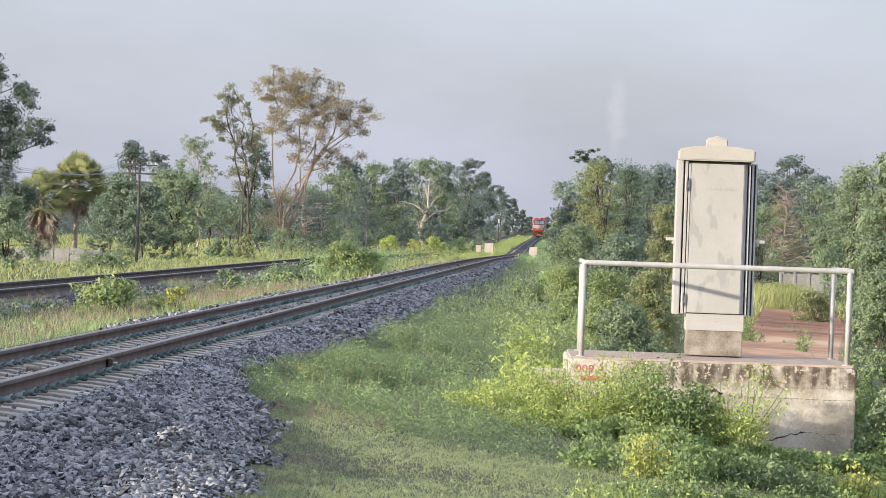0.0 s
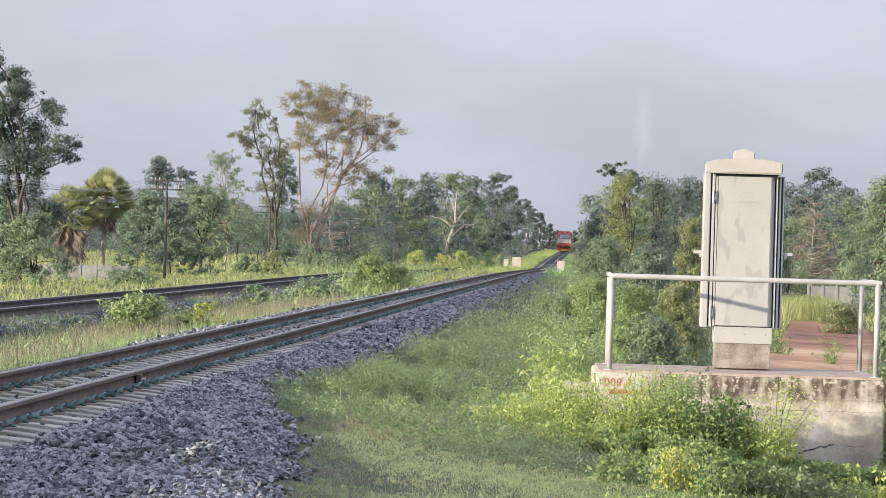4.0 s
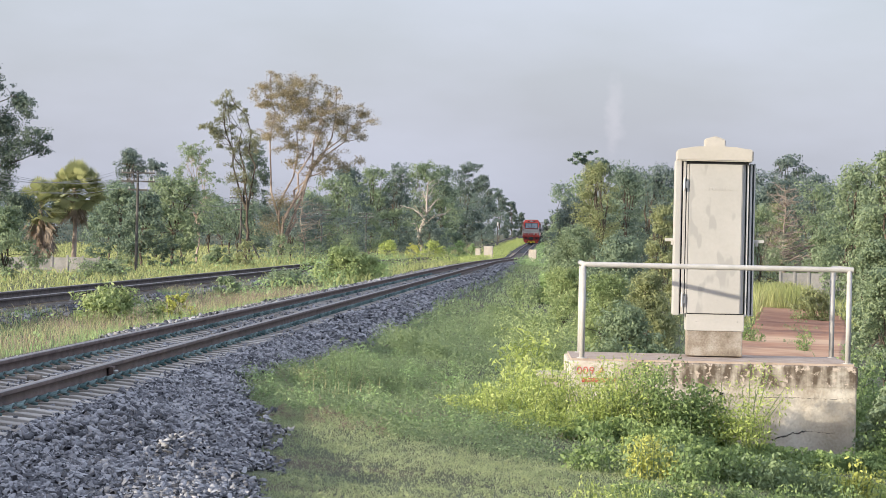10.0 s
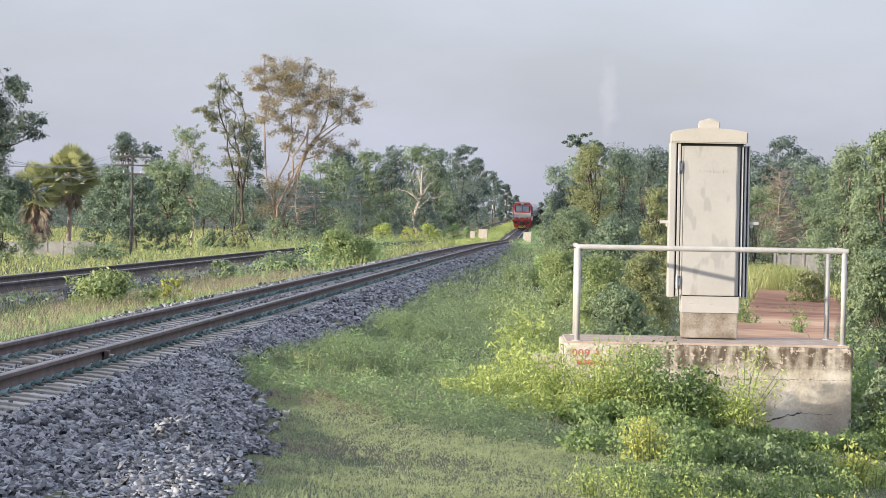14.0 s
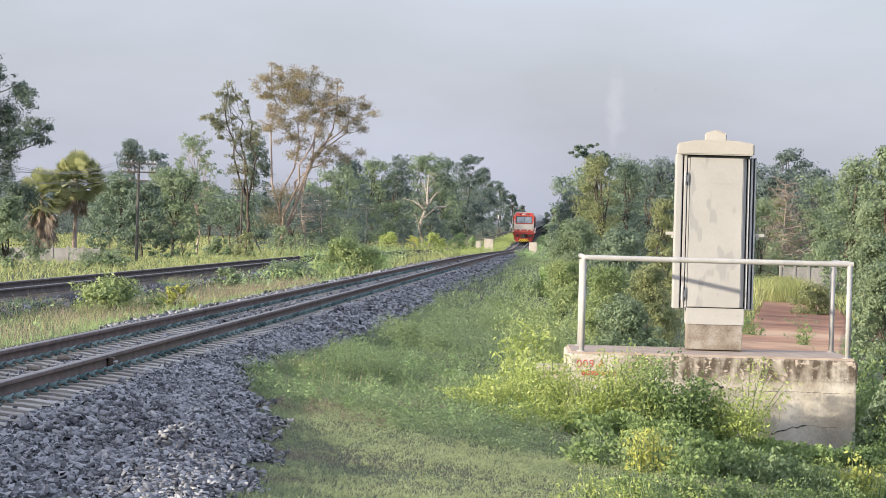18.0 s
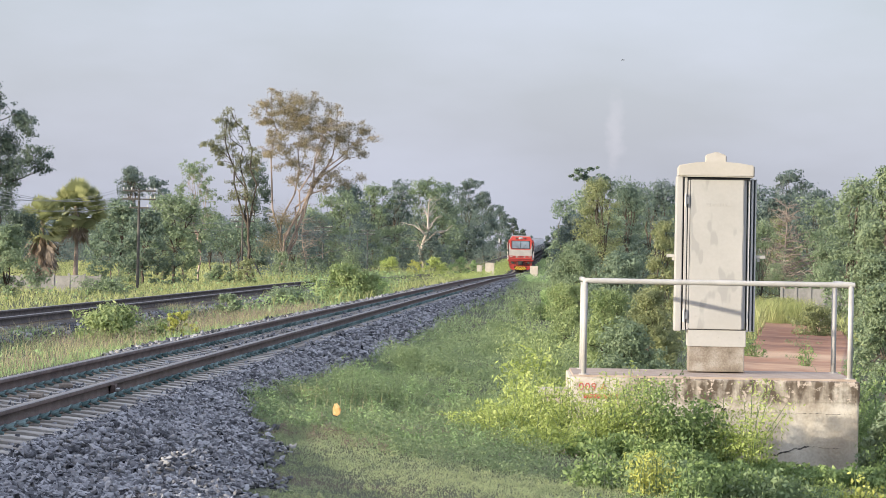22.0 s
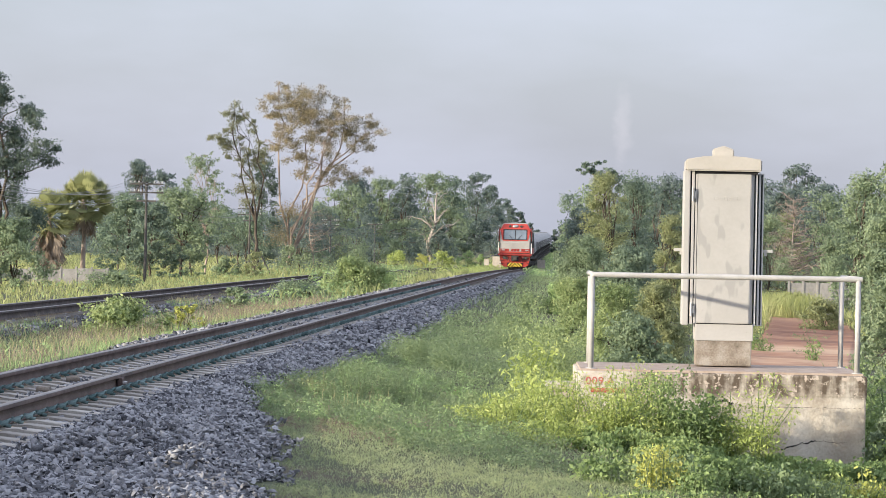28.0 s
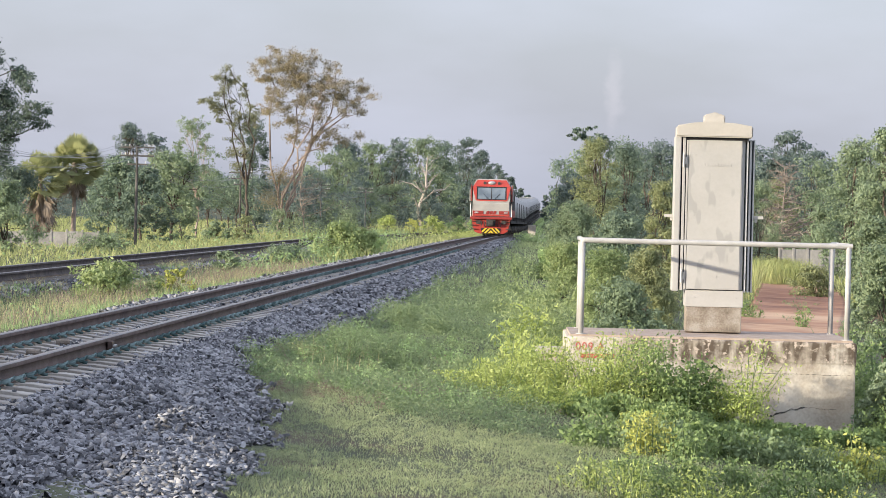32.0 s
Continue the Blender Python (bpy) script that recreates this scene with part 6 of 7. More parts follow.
x, y = spread_points(rng, 50000, 110, 420, lambda x, y, d: (d < -7.6) & (d > -14) & (patch(x, y, 0.3, 2.0) > 0.0))
cover("low_weeds", x, y, 0.9, 0.10, "lush", "green weeds at the foot of the wood", 36)
x, y = spread_points(rng, 90000, 170, 460, lambda x, y, d: (d < -7.2) & (d > -13.5) & (patch(x, y, 0.22, 0.5) > -0.5))
cover("tall_weeds", x, y, 1.1, 0.09, "lime", "tall sunlit yellow-green weeds before the wood", 38)
x, y = spread_points(rng, 60000, 190, 420, lambda x, y, d: (d < -4.5) & (d > -13) & (patch(x, y, 0.3, 3.5) > 0.25))
blades("hay_grass", x, y, 0.9, 0.022, "hay", "hay-yellow tall grass before the wood", 39, 0.5)
x, y = spread_points(rng, 60000, 84, 150, lambda x, y, d: (d < -2.2) & (d > np.interp(y, [84, 125, 150], [-3.6, -4.6, -7.2])) & (patch(x, y, 0.4, 2.0) > -0.45))
cover("low_weeds", x, y, 0.5, 0.075, "lush", "blue-green weeds spreading over the far track", 40)
x, y = spread_points(rng, 50000, 145, 230, lambda x, y, d: (d < -4.3) & (d > -7.4) & (patch(x, y, 0.4, 4.0) > -0.6))
cover("low_weeds", x, y, 0.55, 0.10, "lush", "green weeds hiding the far track", 41)
x, y = spread_points(rng, 40000, 225, 620, lambda x, y, d: (d < -3.9) & (d > -7.4) & (patch(x, y, 0.2, 5.0) > -0.25))
cover("low_weeds", x, y, 0.5, 0.14, "lime", "sunlit weeds spreading over the far track", 42)
x, y = spread_points(rng, 14000, 45, 110, lambda x, y, d: (d < -2.2) & (d > -4.3) & (patch(x, y, 0.6, 1.0) > 0.1))
cover("low_weeds", x, y, 0.3, 0.07, "lush", "green weeds between the two tracks", 37)


def band_points(n, y0, y1, d0, d1, hole=-2.0, seed=0.0):
    """Points strewn evenly along a band beside the track."""
    y, d = rng.uniform(y0, y1, n), rng.uniform(d0, d1, n)
    x = d + track_x(y)
    ok = patch(x, y, 0.25, seed) > hole
    return x[ok], y[ok]


x, y = band_points(26000, 240, 720, -4.4, -1.35, -0.6, 1.0)
cover("low_weeds", x, y, 0.55, 0.12, "bright", "sunlit yellow-green weeds along the far line", 44)
x, y = band_points(26000, 250, 720, 1.25, 6.0, -0.8, 3.0)
cover("low_weeds", x, y, 0.5, 0.12, "lush", "green weeds on the far verge", 46)


def tufts(name, n, per, x0, x1, y0, y1, wide, h, size, mat, label, seed, where=None):
    """Low rounded tufts of small leaves, each with its own height."""
    rng = np.random.RandomState(seed)
    y = np.sqrt(rng.uniform(y0 * y0, y1 * y1, n))
    x = (x0 + (x1 - x0) * rng.rand(n)) * y
    d = x - track_x(y)
    ok = (d > ballast_edge(y) + 0.1) & off_platform(x, y) & (d < 6.8)
    if where is not None:
        ok &= where(x, y, d)
    x, y = x[ok], y[ok]
    w, hh = wide * rng.uniform(0.5, 1.4, len(x)), h * rng.uniform(0.35, 1.3, len(x))
    who = rng.randint(0, len(x), len(x) * per)
    q = rng.normal(size=(len(who), 2)) * 0.5
    rise = np.exp(-(q**2).sum(1) * 0.9) * rng.rand(len(who)) ** 0.6
    px, py = x[who] + q[:, 0] * w[who], y[who] + q[:, 1] * w[who] * 1.3
    p = np.stack([px, py, ground_z(px, py) + hh[who] * rise + 0.005], -1)
    out = np.stack([q[:, 0], q[:, 1], 0.45 + 0 * rise], -1)
    return tagged(put(name, quads(name, leaf_quads(rng, p, out, size, 0.42, 0.25, 0.45)), mat), label, "weeds", kind="stuff")


rough = lambda x, y, d: patch(x, y, 1.4, 0.4) > -0.55 + np.clip(34.5 - y, 0, 4) * 0.22
tufts("weed_tufts", 900, 90, -0.06, 0.05, 31.5, 46, 0.15, 0.20, 0.028, "weeds", "knee-low tufts of green weeds in the verge", 51, rough)
tufts("weed_tufts", 260, 110, -0.06, 0.04, 33, 48, 0.17, 0.24, 0.03, "lush", "fresh green leafy tufts in the verge", 52, rough)
tufts("weed_tufts", 700, 70, -0.03, 0.06, 46, 85, 0.26, 0.28, 0.042, "weeds", "rough tufts of weeds along the verge", 53)
tufts("weed_tufts", 130, 80, -0.065, 0.03, 31.5, 42, 0.10, 0.12, 0.020, "dry", "withered brown tufts at the edge of the stones", 54, lambda x, y, d: d < ballast_edge(y) + 1.3)
tufts("weed_tufts", 700, 46, -0.06, 0.08, 24, 34, 0.07, 0.05, 0.016, "lawn", "small broad-leaved tufts in the mown grass", 55)
x, y = spread_points(rng, 60000, 36.5, 41.5, lambda x, y, d: (d > ballast_edge(y)) & (np.abs(x + 1.15 - 0.05 * (y - 38)) < 0.45) & (rng.rand(len(x)) < 0.035))
blades("seed_stalks", x, y, 0.24, 0.004, "straw", "pale seed stalks standing at the edge of the stones", 56, 0.4)


def woods(name, x0, x1, y, top, n, size, seed, label):
    """A far wood: an uneven wall of leaf clumps."""
    rng = np.random.RandomState(seed)
    k = int((x1 - x0) / 1.6)
    blobs = []
    for q in range(k):
        xx = x0 + (x1 - x0) * (q + rng.rand()) / k
        t = top * rng.uniform(0.72, 1.06)
        for zz in np.arange(0.6, t, 1.5):
            blobs.append((xx + rng.normal() * 0.5, y + rng.normal() * 3, zz - 1.0, 1.5, 1.5, 1.2))
        blobs.append((xx, y, t - 2.0, 1.4, 1.4, 1.2))
    p, o = crown_points(rng, blobs, n)
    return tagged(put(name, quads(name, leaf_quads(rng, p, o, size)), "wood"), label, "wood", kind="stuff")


woods("far_wood", -75, -20, 520, 6.6, 22000, 0.42, 1, "green wood beyond the field, blued for haze")
woods("far_wood", -22, 6, 620, 7.0, 12000, 0.45, 2, "green wood beyond the line, blued for haze")
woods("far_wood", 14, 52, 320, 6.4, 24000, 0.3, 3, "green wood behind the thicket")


def weeds(x, y, wide, deep, h, n, size, mat, label, seed, stems=14):
    """A clump of leafy stems."""
    rng = np.random.RandomState(seed)
    ob = tagged(empty("weed_clump", x, y, gz(x, y)), label, "weeds")
    px, py2 = rng.normal(size=stems) * wide * 0.5, rng.normal(size=stems) * deep * 0.5
    hs = h * rng.uniform(0.45, 1.15, stems) * np.exp(-((px / wide) ** 2) * 0.5)
    lean = rng.normal(size=(stems, 2)) * 0.22 * h
    paths = []
    for k in range(stems):
        z0 = gz(x + px[k], y + py2[k]) - gz(x, y)
        paths.append([(px[k], py2[k], z0 - 0.03, 0.006), (px[k] + lean[k, 0] * 0.4, py2[k] + lean[k, 1] * 0.4, z0 + hs[k] * 0.6, 0.005), (px[k] + lean[k, 0], py2[k] + lean[k, 1], z0 + hs[k], 0.003)])
    v, f = tubes(paths, 4)
    tagged(put("stalk", np_mesh("stalk", v, f), "weeds", ob), kind="stuff")
    paths = np.array(paths)
    n = int(n * 1.3)
    s = rng.randint(0, stems, n)
    t = rng.rand(n) ** 0.8
    c = np.where((t < 0.6)[:, None], paths[s, 0, :3] + (paths[s, 1, :3] - paths[s, 0, :3]) * (t / 0.6)[:, None], paths[s, 1, :3] + (paths[s, 2, :3] - paths[s, 1, :3]) * ((t - 0.6) / 0.4)[:, None])
    a = rng.uniform(0, 2 * np.pi, n)
    out = np.stack([np.cos(a), np.sin(a), 0.15 + 0 * a], -1)
    c = c + out * (rng.uniform(0.03, 0.14, n) * (0.5 + h))[:, None] * np.array([1, 1, 0.6])
    slim = mat in ("bright", "lime")
    size = size * np.where(rng.rand(n) < 0.3, 0.55, 1.0) * (1.05 if slim else 0.9)
    put("foliage", quads("foliage", leaf_quads(rng, c, out * 0.9, size, 0.34 if slim else 0.55, 0.22, 0.6)), mat, ob)
    return ob


CLUMPS = (
    # before the platform: across, depth, width, thickness, height, leaves, leaf size, colour
    (0.55, 36.4, 0.35, 0.4, 0.41, 3250, 0.037, "bright"), (0.90, 36.3, 0.38, 0.4, 0.49, 3750, 0.037, "bright"), (1.25, 36.1, 0.38, 0.4, 0.65, 3750, 0.037, "bright"), (1.60, 36.0, 0.38, 0.4, 0.74, 4000, 0.040, "bright"),
    (1.95, 35.9, 0.38, 0.4, 0.92, 4000, 0.040, "bright"), (2.25, 35.9, 0.36, 0.4, 0.96, 5625, 0.044, "weed_leaf"), (2.60, 35.9, 0.32, 0.4, 0.76, 4500, 0.048, "weed_leaf"), (2.95, 35.9, 0.16, 0.2, 0.76, 2437, 0.040, "bright"), (3.15, 35.7, 0.14, 0.2, 0.91, 2437, 0.040, "bright"),
    (1.15, 35.2, 0.40, 0.3, 0.29, 2750, 0.040, "bright"), (1.75, 34.9, 0.45, 0.3, 0.29, 3250, 0.048, "weed_leaf"), (2.35, 34.8, 0.45, 0.3, 0.29, 3250, 0.048, "weed_leaf"), (2.9, 35.0, 0.38, 0.3, 0.20, 2250, 0.057, "weed_leaf"),
    (3.40, 35.6, 0.35, 0.3, 0.20, 1875, 0.062, "weed_leaf"), (3.85, 35.7, 0.35, 0.3, 0.20, 1875, 0.066, "weed_leaf"), (4.35, 35.9, 0.26, 0.3, 0.23, 1750, 0.053, "weed_leaf"), (4.80, 36.4, 0.30, 0.3, 0.66, 3000, 0.048, "weed_leaf"),
    (1.95, 33.0, 0.14, 0.15, 0.27, 1125, 0.035, "yellow_leaf"), (1.85, 33.2, 0.18, 0.2, 0.23, 1125, 0.035, "bright"),
    # yellow-green growth at the platform's near corner
    (0.95, 39.2, 0.22, 0.3, 0.55, 520, 0.085, "bright"), (1.11, 41.0, 0.28, 0.4, 0.85, 900, 0.08, "bright"), (1.02, 40.0, 0.26, 0.4, 0.62, 1500, 0.04, "lime"), (1.28, 43.5, 0.32, 0.5, 0.96, 3750, 0.040, "lime"), (1.21, 46.5, 0.34, 0.5, 1.03, 3750, 0.044, "lime"), (1.46, 49.0, 0.36, 0.5, 1.24, 4125, 0.044, "lime"),
    # along the lower edge of the lawn
    (1.45, 31.0, 0.3, 0.2, 0.34, 700, 0.055, "weed_leaf"), (1.9, 30.8, 0.35, 0.25, 0.30, 700, 0.05, "weeds"), (2.35, 31.2, 0.4, 0.25, 0.36, 1000, 0.06, "weed_leaf"), (2.9, 31.0, 0.4, 0.25, 0.30, 800, 0.05, "weeds"),
    (3.78, 31.3, 0.16, 0.15, 0.42, 500, 0.05, "yellow_leaf"), (1.85, 30.4, 0.2, 0.15, 0.36, 600, 0.045, "yellow_leaf"), (2.15, 30.2, 0.22, 0.15, 0.3, 500, 0.05, "weed_leaf"), (3.3, 31.0, 0.4, 0.25, 0.26, 800, 0.05, "weeds"), (3.4, 31.4, 0.3, 0.2, 0.3, 800, 0.05, "bright"),
    (2.2, 31.4, 0.3, 0.25, 0.24, 1300, 0.04, "weed_leaf"), (2.65, 31.2, 0.3, 0.25, 0.26, 1300, 0.042, "weed_leaf"), (3.1, 31.4, 0.32, 0.25, 0.26, 1400, 0.04, "weed_leaf"), (3.6, 31.8, 0.32, 0.25, 0.28, 1300, 0.042, "bright"), (4.05, 32.2, 0.3, 0.25, 0.30, 1300, 0.04, "bright"),
    # rank weeds on the near side of the lawn
    (1.10, 25.3, 0.16, 0.15, 0.24, 420, 0.032, "bright"), (1.38, 25.0, 0.20, 0.18, 0.30, 700, 0.034, "bright"), (1.66, 25.3, 0.20, 0.18, 0.26, 700, 0.036, "weed_leaf"), (1.92, 25.1, 0.20, 0.18, 0.33, 800, 0.034, "bright"), (2.20, 25.4, 0.18, 0.18, 0.25, 600, 0.036, "bright"),
    (2.48, 25.6, 0.22, 0.18, 0.22, 600, 0.038, "weed_leaf"), (2.80, 25.8, 0.22, 0.18, 0.28, 700, 0.036, "bright"), (3.12, 26.0, 0.20, 0.18, 0.36, 600, 0.036, "yellow_leaf"), (1.55, 27.2, 0.24, 0.2, 0.22, 800, 0.036, "weed_leaf"), (1.95, 27.5, 0.26, 0.2, 0.26, 900, 0.038, "weed_leaf"),
    (2.40, 27.8, 0.28, 0.2, 0.28, 900, 0.038, "weed_leaf"), (2.85, 28.2, 0.28, 0.2, 0.28, 900, 0.040, "weed_leaf"), (3.30, 28.5, 0.26, 0.2, 0.32, 800, 0.038, "weed_leaf"),
    # on the verge
    (-1.10, 40.2, 0.26, 0.3, 0.46, 1400, 0.022, "weeds"), (-0.75, 40.6, 0.40, 0.35, 0.32, 2400, 0.028, "weeds"), (-0.35, 40.4, 0.35, 0.3, 0.26, 1800, 0.025, "weeds"), (-1.5, 39.4, 0.3, 0.25, 0.22, 1600, 0.025, "olive"), (-1.2, 38.6, 0.3, 0.25, 0.18, 1400, 0.025, "weeds"),
    (-0.55, 52.0, 0.40, 0.4, 0.38, 2600, 0.031, "weeds"), (-0.15, 51.0, 0.35, 0.4, 0.30, 2000, 0.031, "weeds"), (0.95, 62.0, 0.4, 0.4, 0.40, 2000, 0.037, "weeds"), (0.55, 43.0, 0.3, 0.3, 0.25, 1400, 0.028, "weeds"), (0.3, 37.5, 0.35, 0.3, 0.3, 1800, 0.031, "weeds"),
    (1.5, 78.0, 0.4, 0.4, 0.5, 2400, 0.043, "weeds"), (2.3, 100.0, 0.5, 0.5, 0.6, 2400, 0.056, "weeds"),
    # beside and behind the platform
    (4.78, 37.9, 0.26, 0.4, 0.85, 2400, 0.05, "weed_leaf"), (5.05, 40.0, 0.30, 0.4, 1.05, 2400, 0.05, "weed_leaf"), (5.1, 43.0, 0.35, 0.4, 1.1, 2200, 0.055, "weed_leaf"),
    (7.6, 86.0, 0.3, 0.3, 0.55, 500, 0.07, "weed_leaf"), (8.3, 80.0, 0.14, 0.14, 0.5, 220, 0.07, "weed_leaf"), (5.6, 52.0, 0.35, 0.3, 0.5, 900, 0.06, "weed_leaf"), (4.55, 44.0, 0.12, 0.1, 0.55, 120, 0.09, "bright"), (3.85, 42.5, 0.22, 0.2, 0.85, 420, 0.06, "weed_leaf"),
)
WORDS = {"lime": "sunlit fresh green leafy weeds", "bright": "sunlit yellow-green leafy weeds", "weed_leaf": "leafy green weeds in a dense clump", "yellow_leaf": "weeds with bright yellow tips", "lush": "fresh green weeds by the stones", "weeds": "low green weeds on the verge", "olive": "dry olive weeds at the ballast edge"}
for k, (x, y, wide, deep, h, n, size, mat) in enumerate(CLUMPS):
    weeds(x, y, wide, deep, h, n, size, mat, WORDS[mat], 60 + k, 10 + int(40 * wide))



# ---- train ----
def bogie(ob, y, r=0.42):
    b = box(BM(), (0, y, 0.52), (1.9, 2.4, 0.22), 0.03)
    for s in (-1, 1):
        box(b, (s * 0.98, y, 0.50), (0.14, 2.9, 0.30), 0.03)
        box(b, (s * 1.02, y, 0.40), (0.10, 0.8, 0.34), 0.03)
    g = part("bogie", b, "loco_dark", ob)
    for dy in (-0.9, 0.9):
        w = BM()
        rod(w, (-0.62, y + dy, r), (0.62, y + dy, r), 0.07, n=8)
        for s in (-1, 1):
            rod(w, (s * 0.47, y + dy, r), (s * 0.60, y + dy, r), r, n=18)
            rod(w, (s * 0.44, y + dy, r), (s * 0.47, y + dy, r), r + 0.028, n=18)
        part("wheelset", w, "loco_dark", g)


def locomotive():
    ob = tagged(empty("locomotive"), "red and grey-white diesel locomotive with a twin windscreen and chevron skirt", "locomotive")
    L = 19.5
    # cab: front face leans back above the window sill
    side = [(0.0, 1.25), (0.0, 2.25), (0.05, 2.40), (0.34, 3.42), (0.62, 3.86), (3.2, 3.90), (3.2, 1.25)]
    b = BM()
    w = 1.37
    rows = []
    for y, z in side:
        wf = w - (0.10 if y < 0.2 else 0.05 if y < 0.5 else 0.0)
        wf -= 0.34 if z > 3.7 else 0.0
        rows.append((b.verts.new((-wf, y, z)), b.verts.new((wf, y, z))))
    for (a0, a1), (c0, c1) in zip(rows, rows[1:] + rows[:1]):
        b.faces.new((a0, a1, c1, c0))
    b.faces.new([r[0] for r in rows])
    b.faces.new([r[1] for r in rows][::-1])
    bmesh.ops.bevel(b, geom=b.edges[:], offset=0.07, segments=2, affect="EDGES")
    part("cab", b, "loco_white", ob)
    roofp = [(-1.32, 3.0), (-1.34, 3.25), (-0.98, 3.86), (0.98, 3.86), (1.34, 3.25), (1.32, 3.0)]

    def face_y(z):
        return 0.0 if z < 2.25 else 0.05 + (z - 2.40) * 0.29 / 1.02 if z < 3.42 else 0.34 + (z - 3.42) * 0.28 / 0.44

    def plate(points, out=0.02):
        """A plate that follows the face; points: x, z."""
        q = BM()
        top_ = [q.verts.new((x, face_y(z) - out, z)) for x, z in points]
        bot_ = [q.verts.new((x, face_y(z) + 0.05, z)) for x, z in points]
        q.faces.new(top_)
        q.faces.new(bot_[::-1])
        for k in range(len(points)):
            j = (k + 1) % len(points)
            q.faces.new((top_[k], bot_[k], bot_[j], top_[j]))
        return q

    part("brow", plate([(-1.30, 3.30), (-0.98, 3.80), (0.98, 3.80), (1.30, 3.30), (1.02, 3.34), (-1.02, 3.34)], 0.05), "loco_red", ob, "bright red front brow")
    for s in (-1, 1):
        part("pillar", plate([(s * 1.30, 3.32), (s * 1.02, 3.36), (s * 1.02, 2.42), (s * 1.08, 2.42)], 0.04), "loco_red", ob)
        part("flank", box(BM(), (s * 1.372, 1.7, 2.9), (0.03, 2.9, 1.1), 0.01), "loco_red", ob)
    part("sill", plate([(-1.08, 2.44), (1.08, 2.44), (1.0, 2.36), (-1.0, 2.36)], 0.03), "loco_red", ob)
    part("windscreen_seal", plate([(-1.02, 2.43), (1.02, 2.43), (1.02, 3.33), (-1.02, 3.33)], 0.025), "black", ob, "black windscreen surround")
    for s in (-1, 1):
        pane = part("windscreen_pane", plate([(s * 0.03, 2.50), (s * 0.93, 2.50), (s * 0.93, 3.26), (s * 0.03, 3.26)], 0.03), "glass", ob, "dark windscreen glass, sky reflection partly in its colour")
        wp = BM()
        rod(wp, (s * 0.15, face_y(2.42) - 0.08, 2.42), (s * 0.55, face_y(2.85) - 0.07, 2.85), 0.014, n=5)
        part("wiper", wp, "black", pane)
        part("marker_lamp", rod(BM(), (s * 0.48, 0.30, 3.58), (s * 0.48, 0.42, 3.58), 0.10, n=14), "loco_dark", ob, "round dark marker lamp")
        part("light_cluster", box(BM(), (s * 0.88, -0.01, 1.58), (0.72, 0.06, 0.22), 0.02), "loco_deep", ob, "red lamp housing")
        part("lamp", box(BM(), (s * 1.0, -0.045, 1.58), (0.26, 0.03, 0.09), 0.01), "steel", ob)
        part("mirror", box(BM(), (s * 1.47, 0.45, 2.75), (0.07, 0.12, 0.8), 0.02), "loco_white", ob)
        part("handrail", rod(BM(), (s * 1.40, -0.05, 1.2), (s * 1.40, -0.05, 2.2), 0.02, n=6), "steel", ob)
    b = BM()
    bmesh.ops.create_uvsphere(b, u_segments=14, v_segments=8, radius=1.0, matrix=Matrix.Translation((0, 0.40, 3.58)) @ Matrix.Diagonal((0.27, 0.12, 0.14, 1)))
    part("headlight", b, "steel", ob, "oval headlight in the brow", True)
    # mark on the nose: plain slanted bars
    for k, x in enumerate((-0.24, 0.0, 0.24)):
        bb = BM()
        prism(bb, [(x - 0.12, 1.48), (x + 0.08, 1.48), (x + 0.14, 1.68), (x - 0.06, 1.68)], -0.025, 0.01)
        part("nose_mark", bb, "loco_deep", ob, "red slanted mark on the nose")
    part("deck_beam", box(BM(), (0, 0.05, 1.20), (2.84, 0.5, 0.16), 0.03), "loco_deep", ob, "dark red buffer beam")
    for s in (-1, 1):
        for k in range(3):
            part("step", box(BM(), (s * 1.16, -0.02, 0.45 + 0.26 * k), (0.30, 0.16, 0.05), 0.01), "loco_dark", ob)
    part("lower_nose", box(BM(), (0, -0.012, 1.36), (2.52, 0.03, 0.20), 0.01), "loco_red", ob, "dusty red lower nose")
    part("step_rail", box(BM(), (0, -0.12, 1.32), (2.5, 0.04, 0.04), 0.01), "loco_dark", ob)
    sk = prism(BM(), [(-1.22, 0.62), (-1.32, 1.14), (1.32, 1.14), (1.22, 0.62), (1.12, 0.30), (0.85, 0.15), (-0.85, 0.15), (-1.12, 0.30)], 0.06, 0.16)
    skirt = part("skirt", sk, "loco_red", ob, "red front skirt")
    part("chevron_plate", prism(BM(), [(-0.60, 0.16), (-0.70, 0.52), (0.70, 0.52), (0.60, 0.16)], 0.01, 0.07), "black", skirt)
    for s in (-1, 1):
        for bar in ([(0.08, 0.17), (0.21, 0.17), (0.0, 0.38), (0.0, 0.25)], [(0.34, 0.17), (0.47, 0.17), (0.13, 0.51), (0.0, 0.51)], [(0.58, 0.20), (0.62, 0.30), (0.41, 0.51), (0.26, 0.51)]):
            part("chevron_bar", prism(BM(), [(s * x, z) for x, z in bar], -0.012, 0.02), "yellow", skirt, "yellow warning stripe")
    cp = box(BM(), (0, -0.22, 0.88), (0.34, 0.62, 0.30), 0.05)
    box(cp, (0, -0.05, 0.88), (0.62, 0.2, 0.46), 0.03)
    part("coupler", cp, "loco_dark", ob, "dark knuckle coupler")
    for s in (-1, 1):
        for k, x in enumerate((0.42, 0.62)):
            v, f = tubes([[(s * x, -0.05, 0.98, 0.03), (s * x, -0.18, 0.80, 0.03), (s * (x + 0.05), -0.12, 0.62, 0.03)]], 6)
            put("brake_hose", np_mesh("brake_hose", v, f, True), "loco_dark", ob)
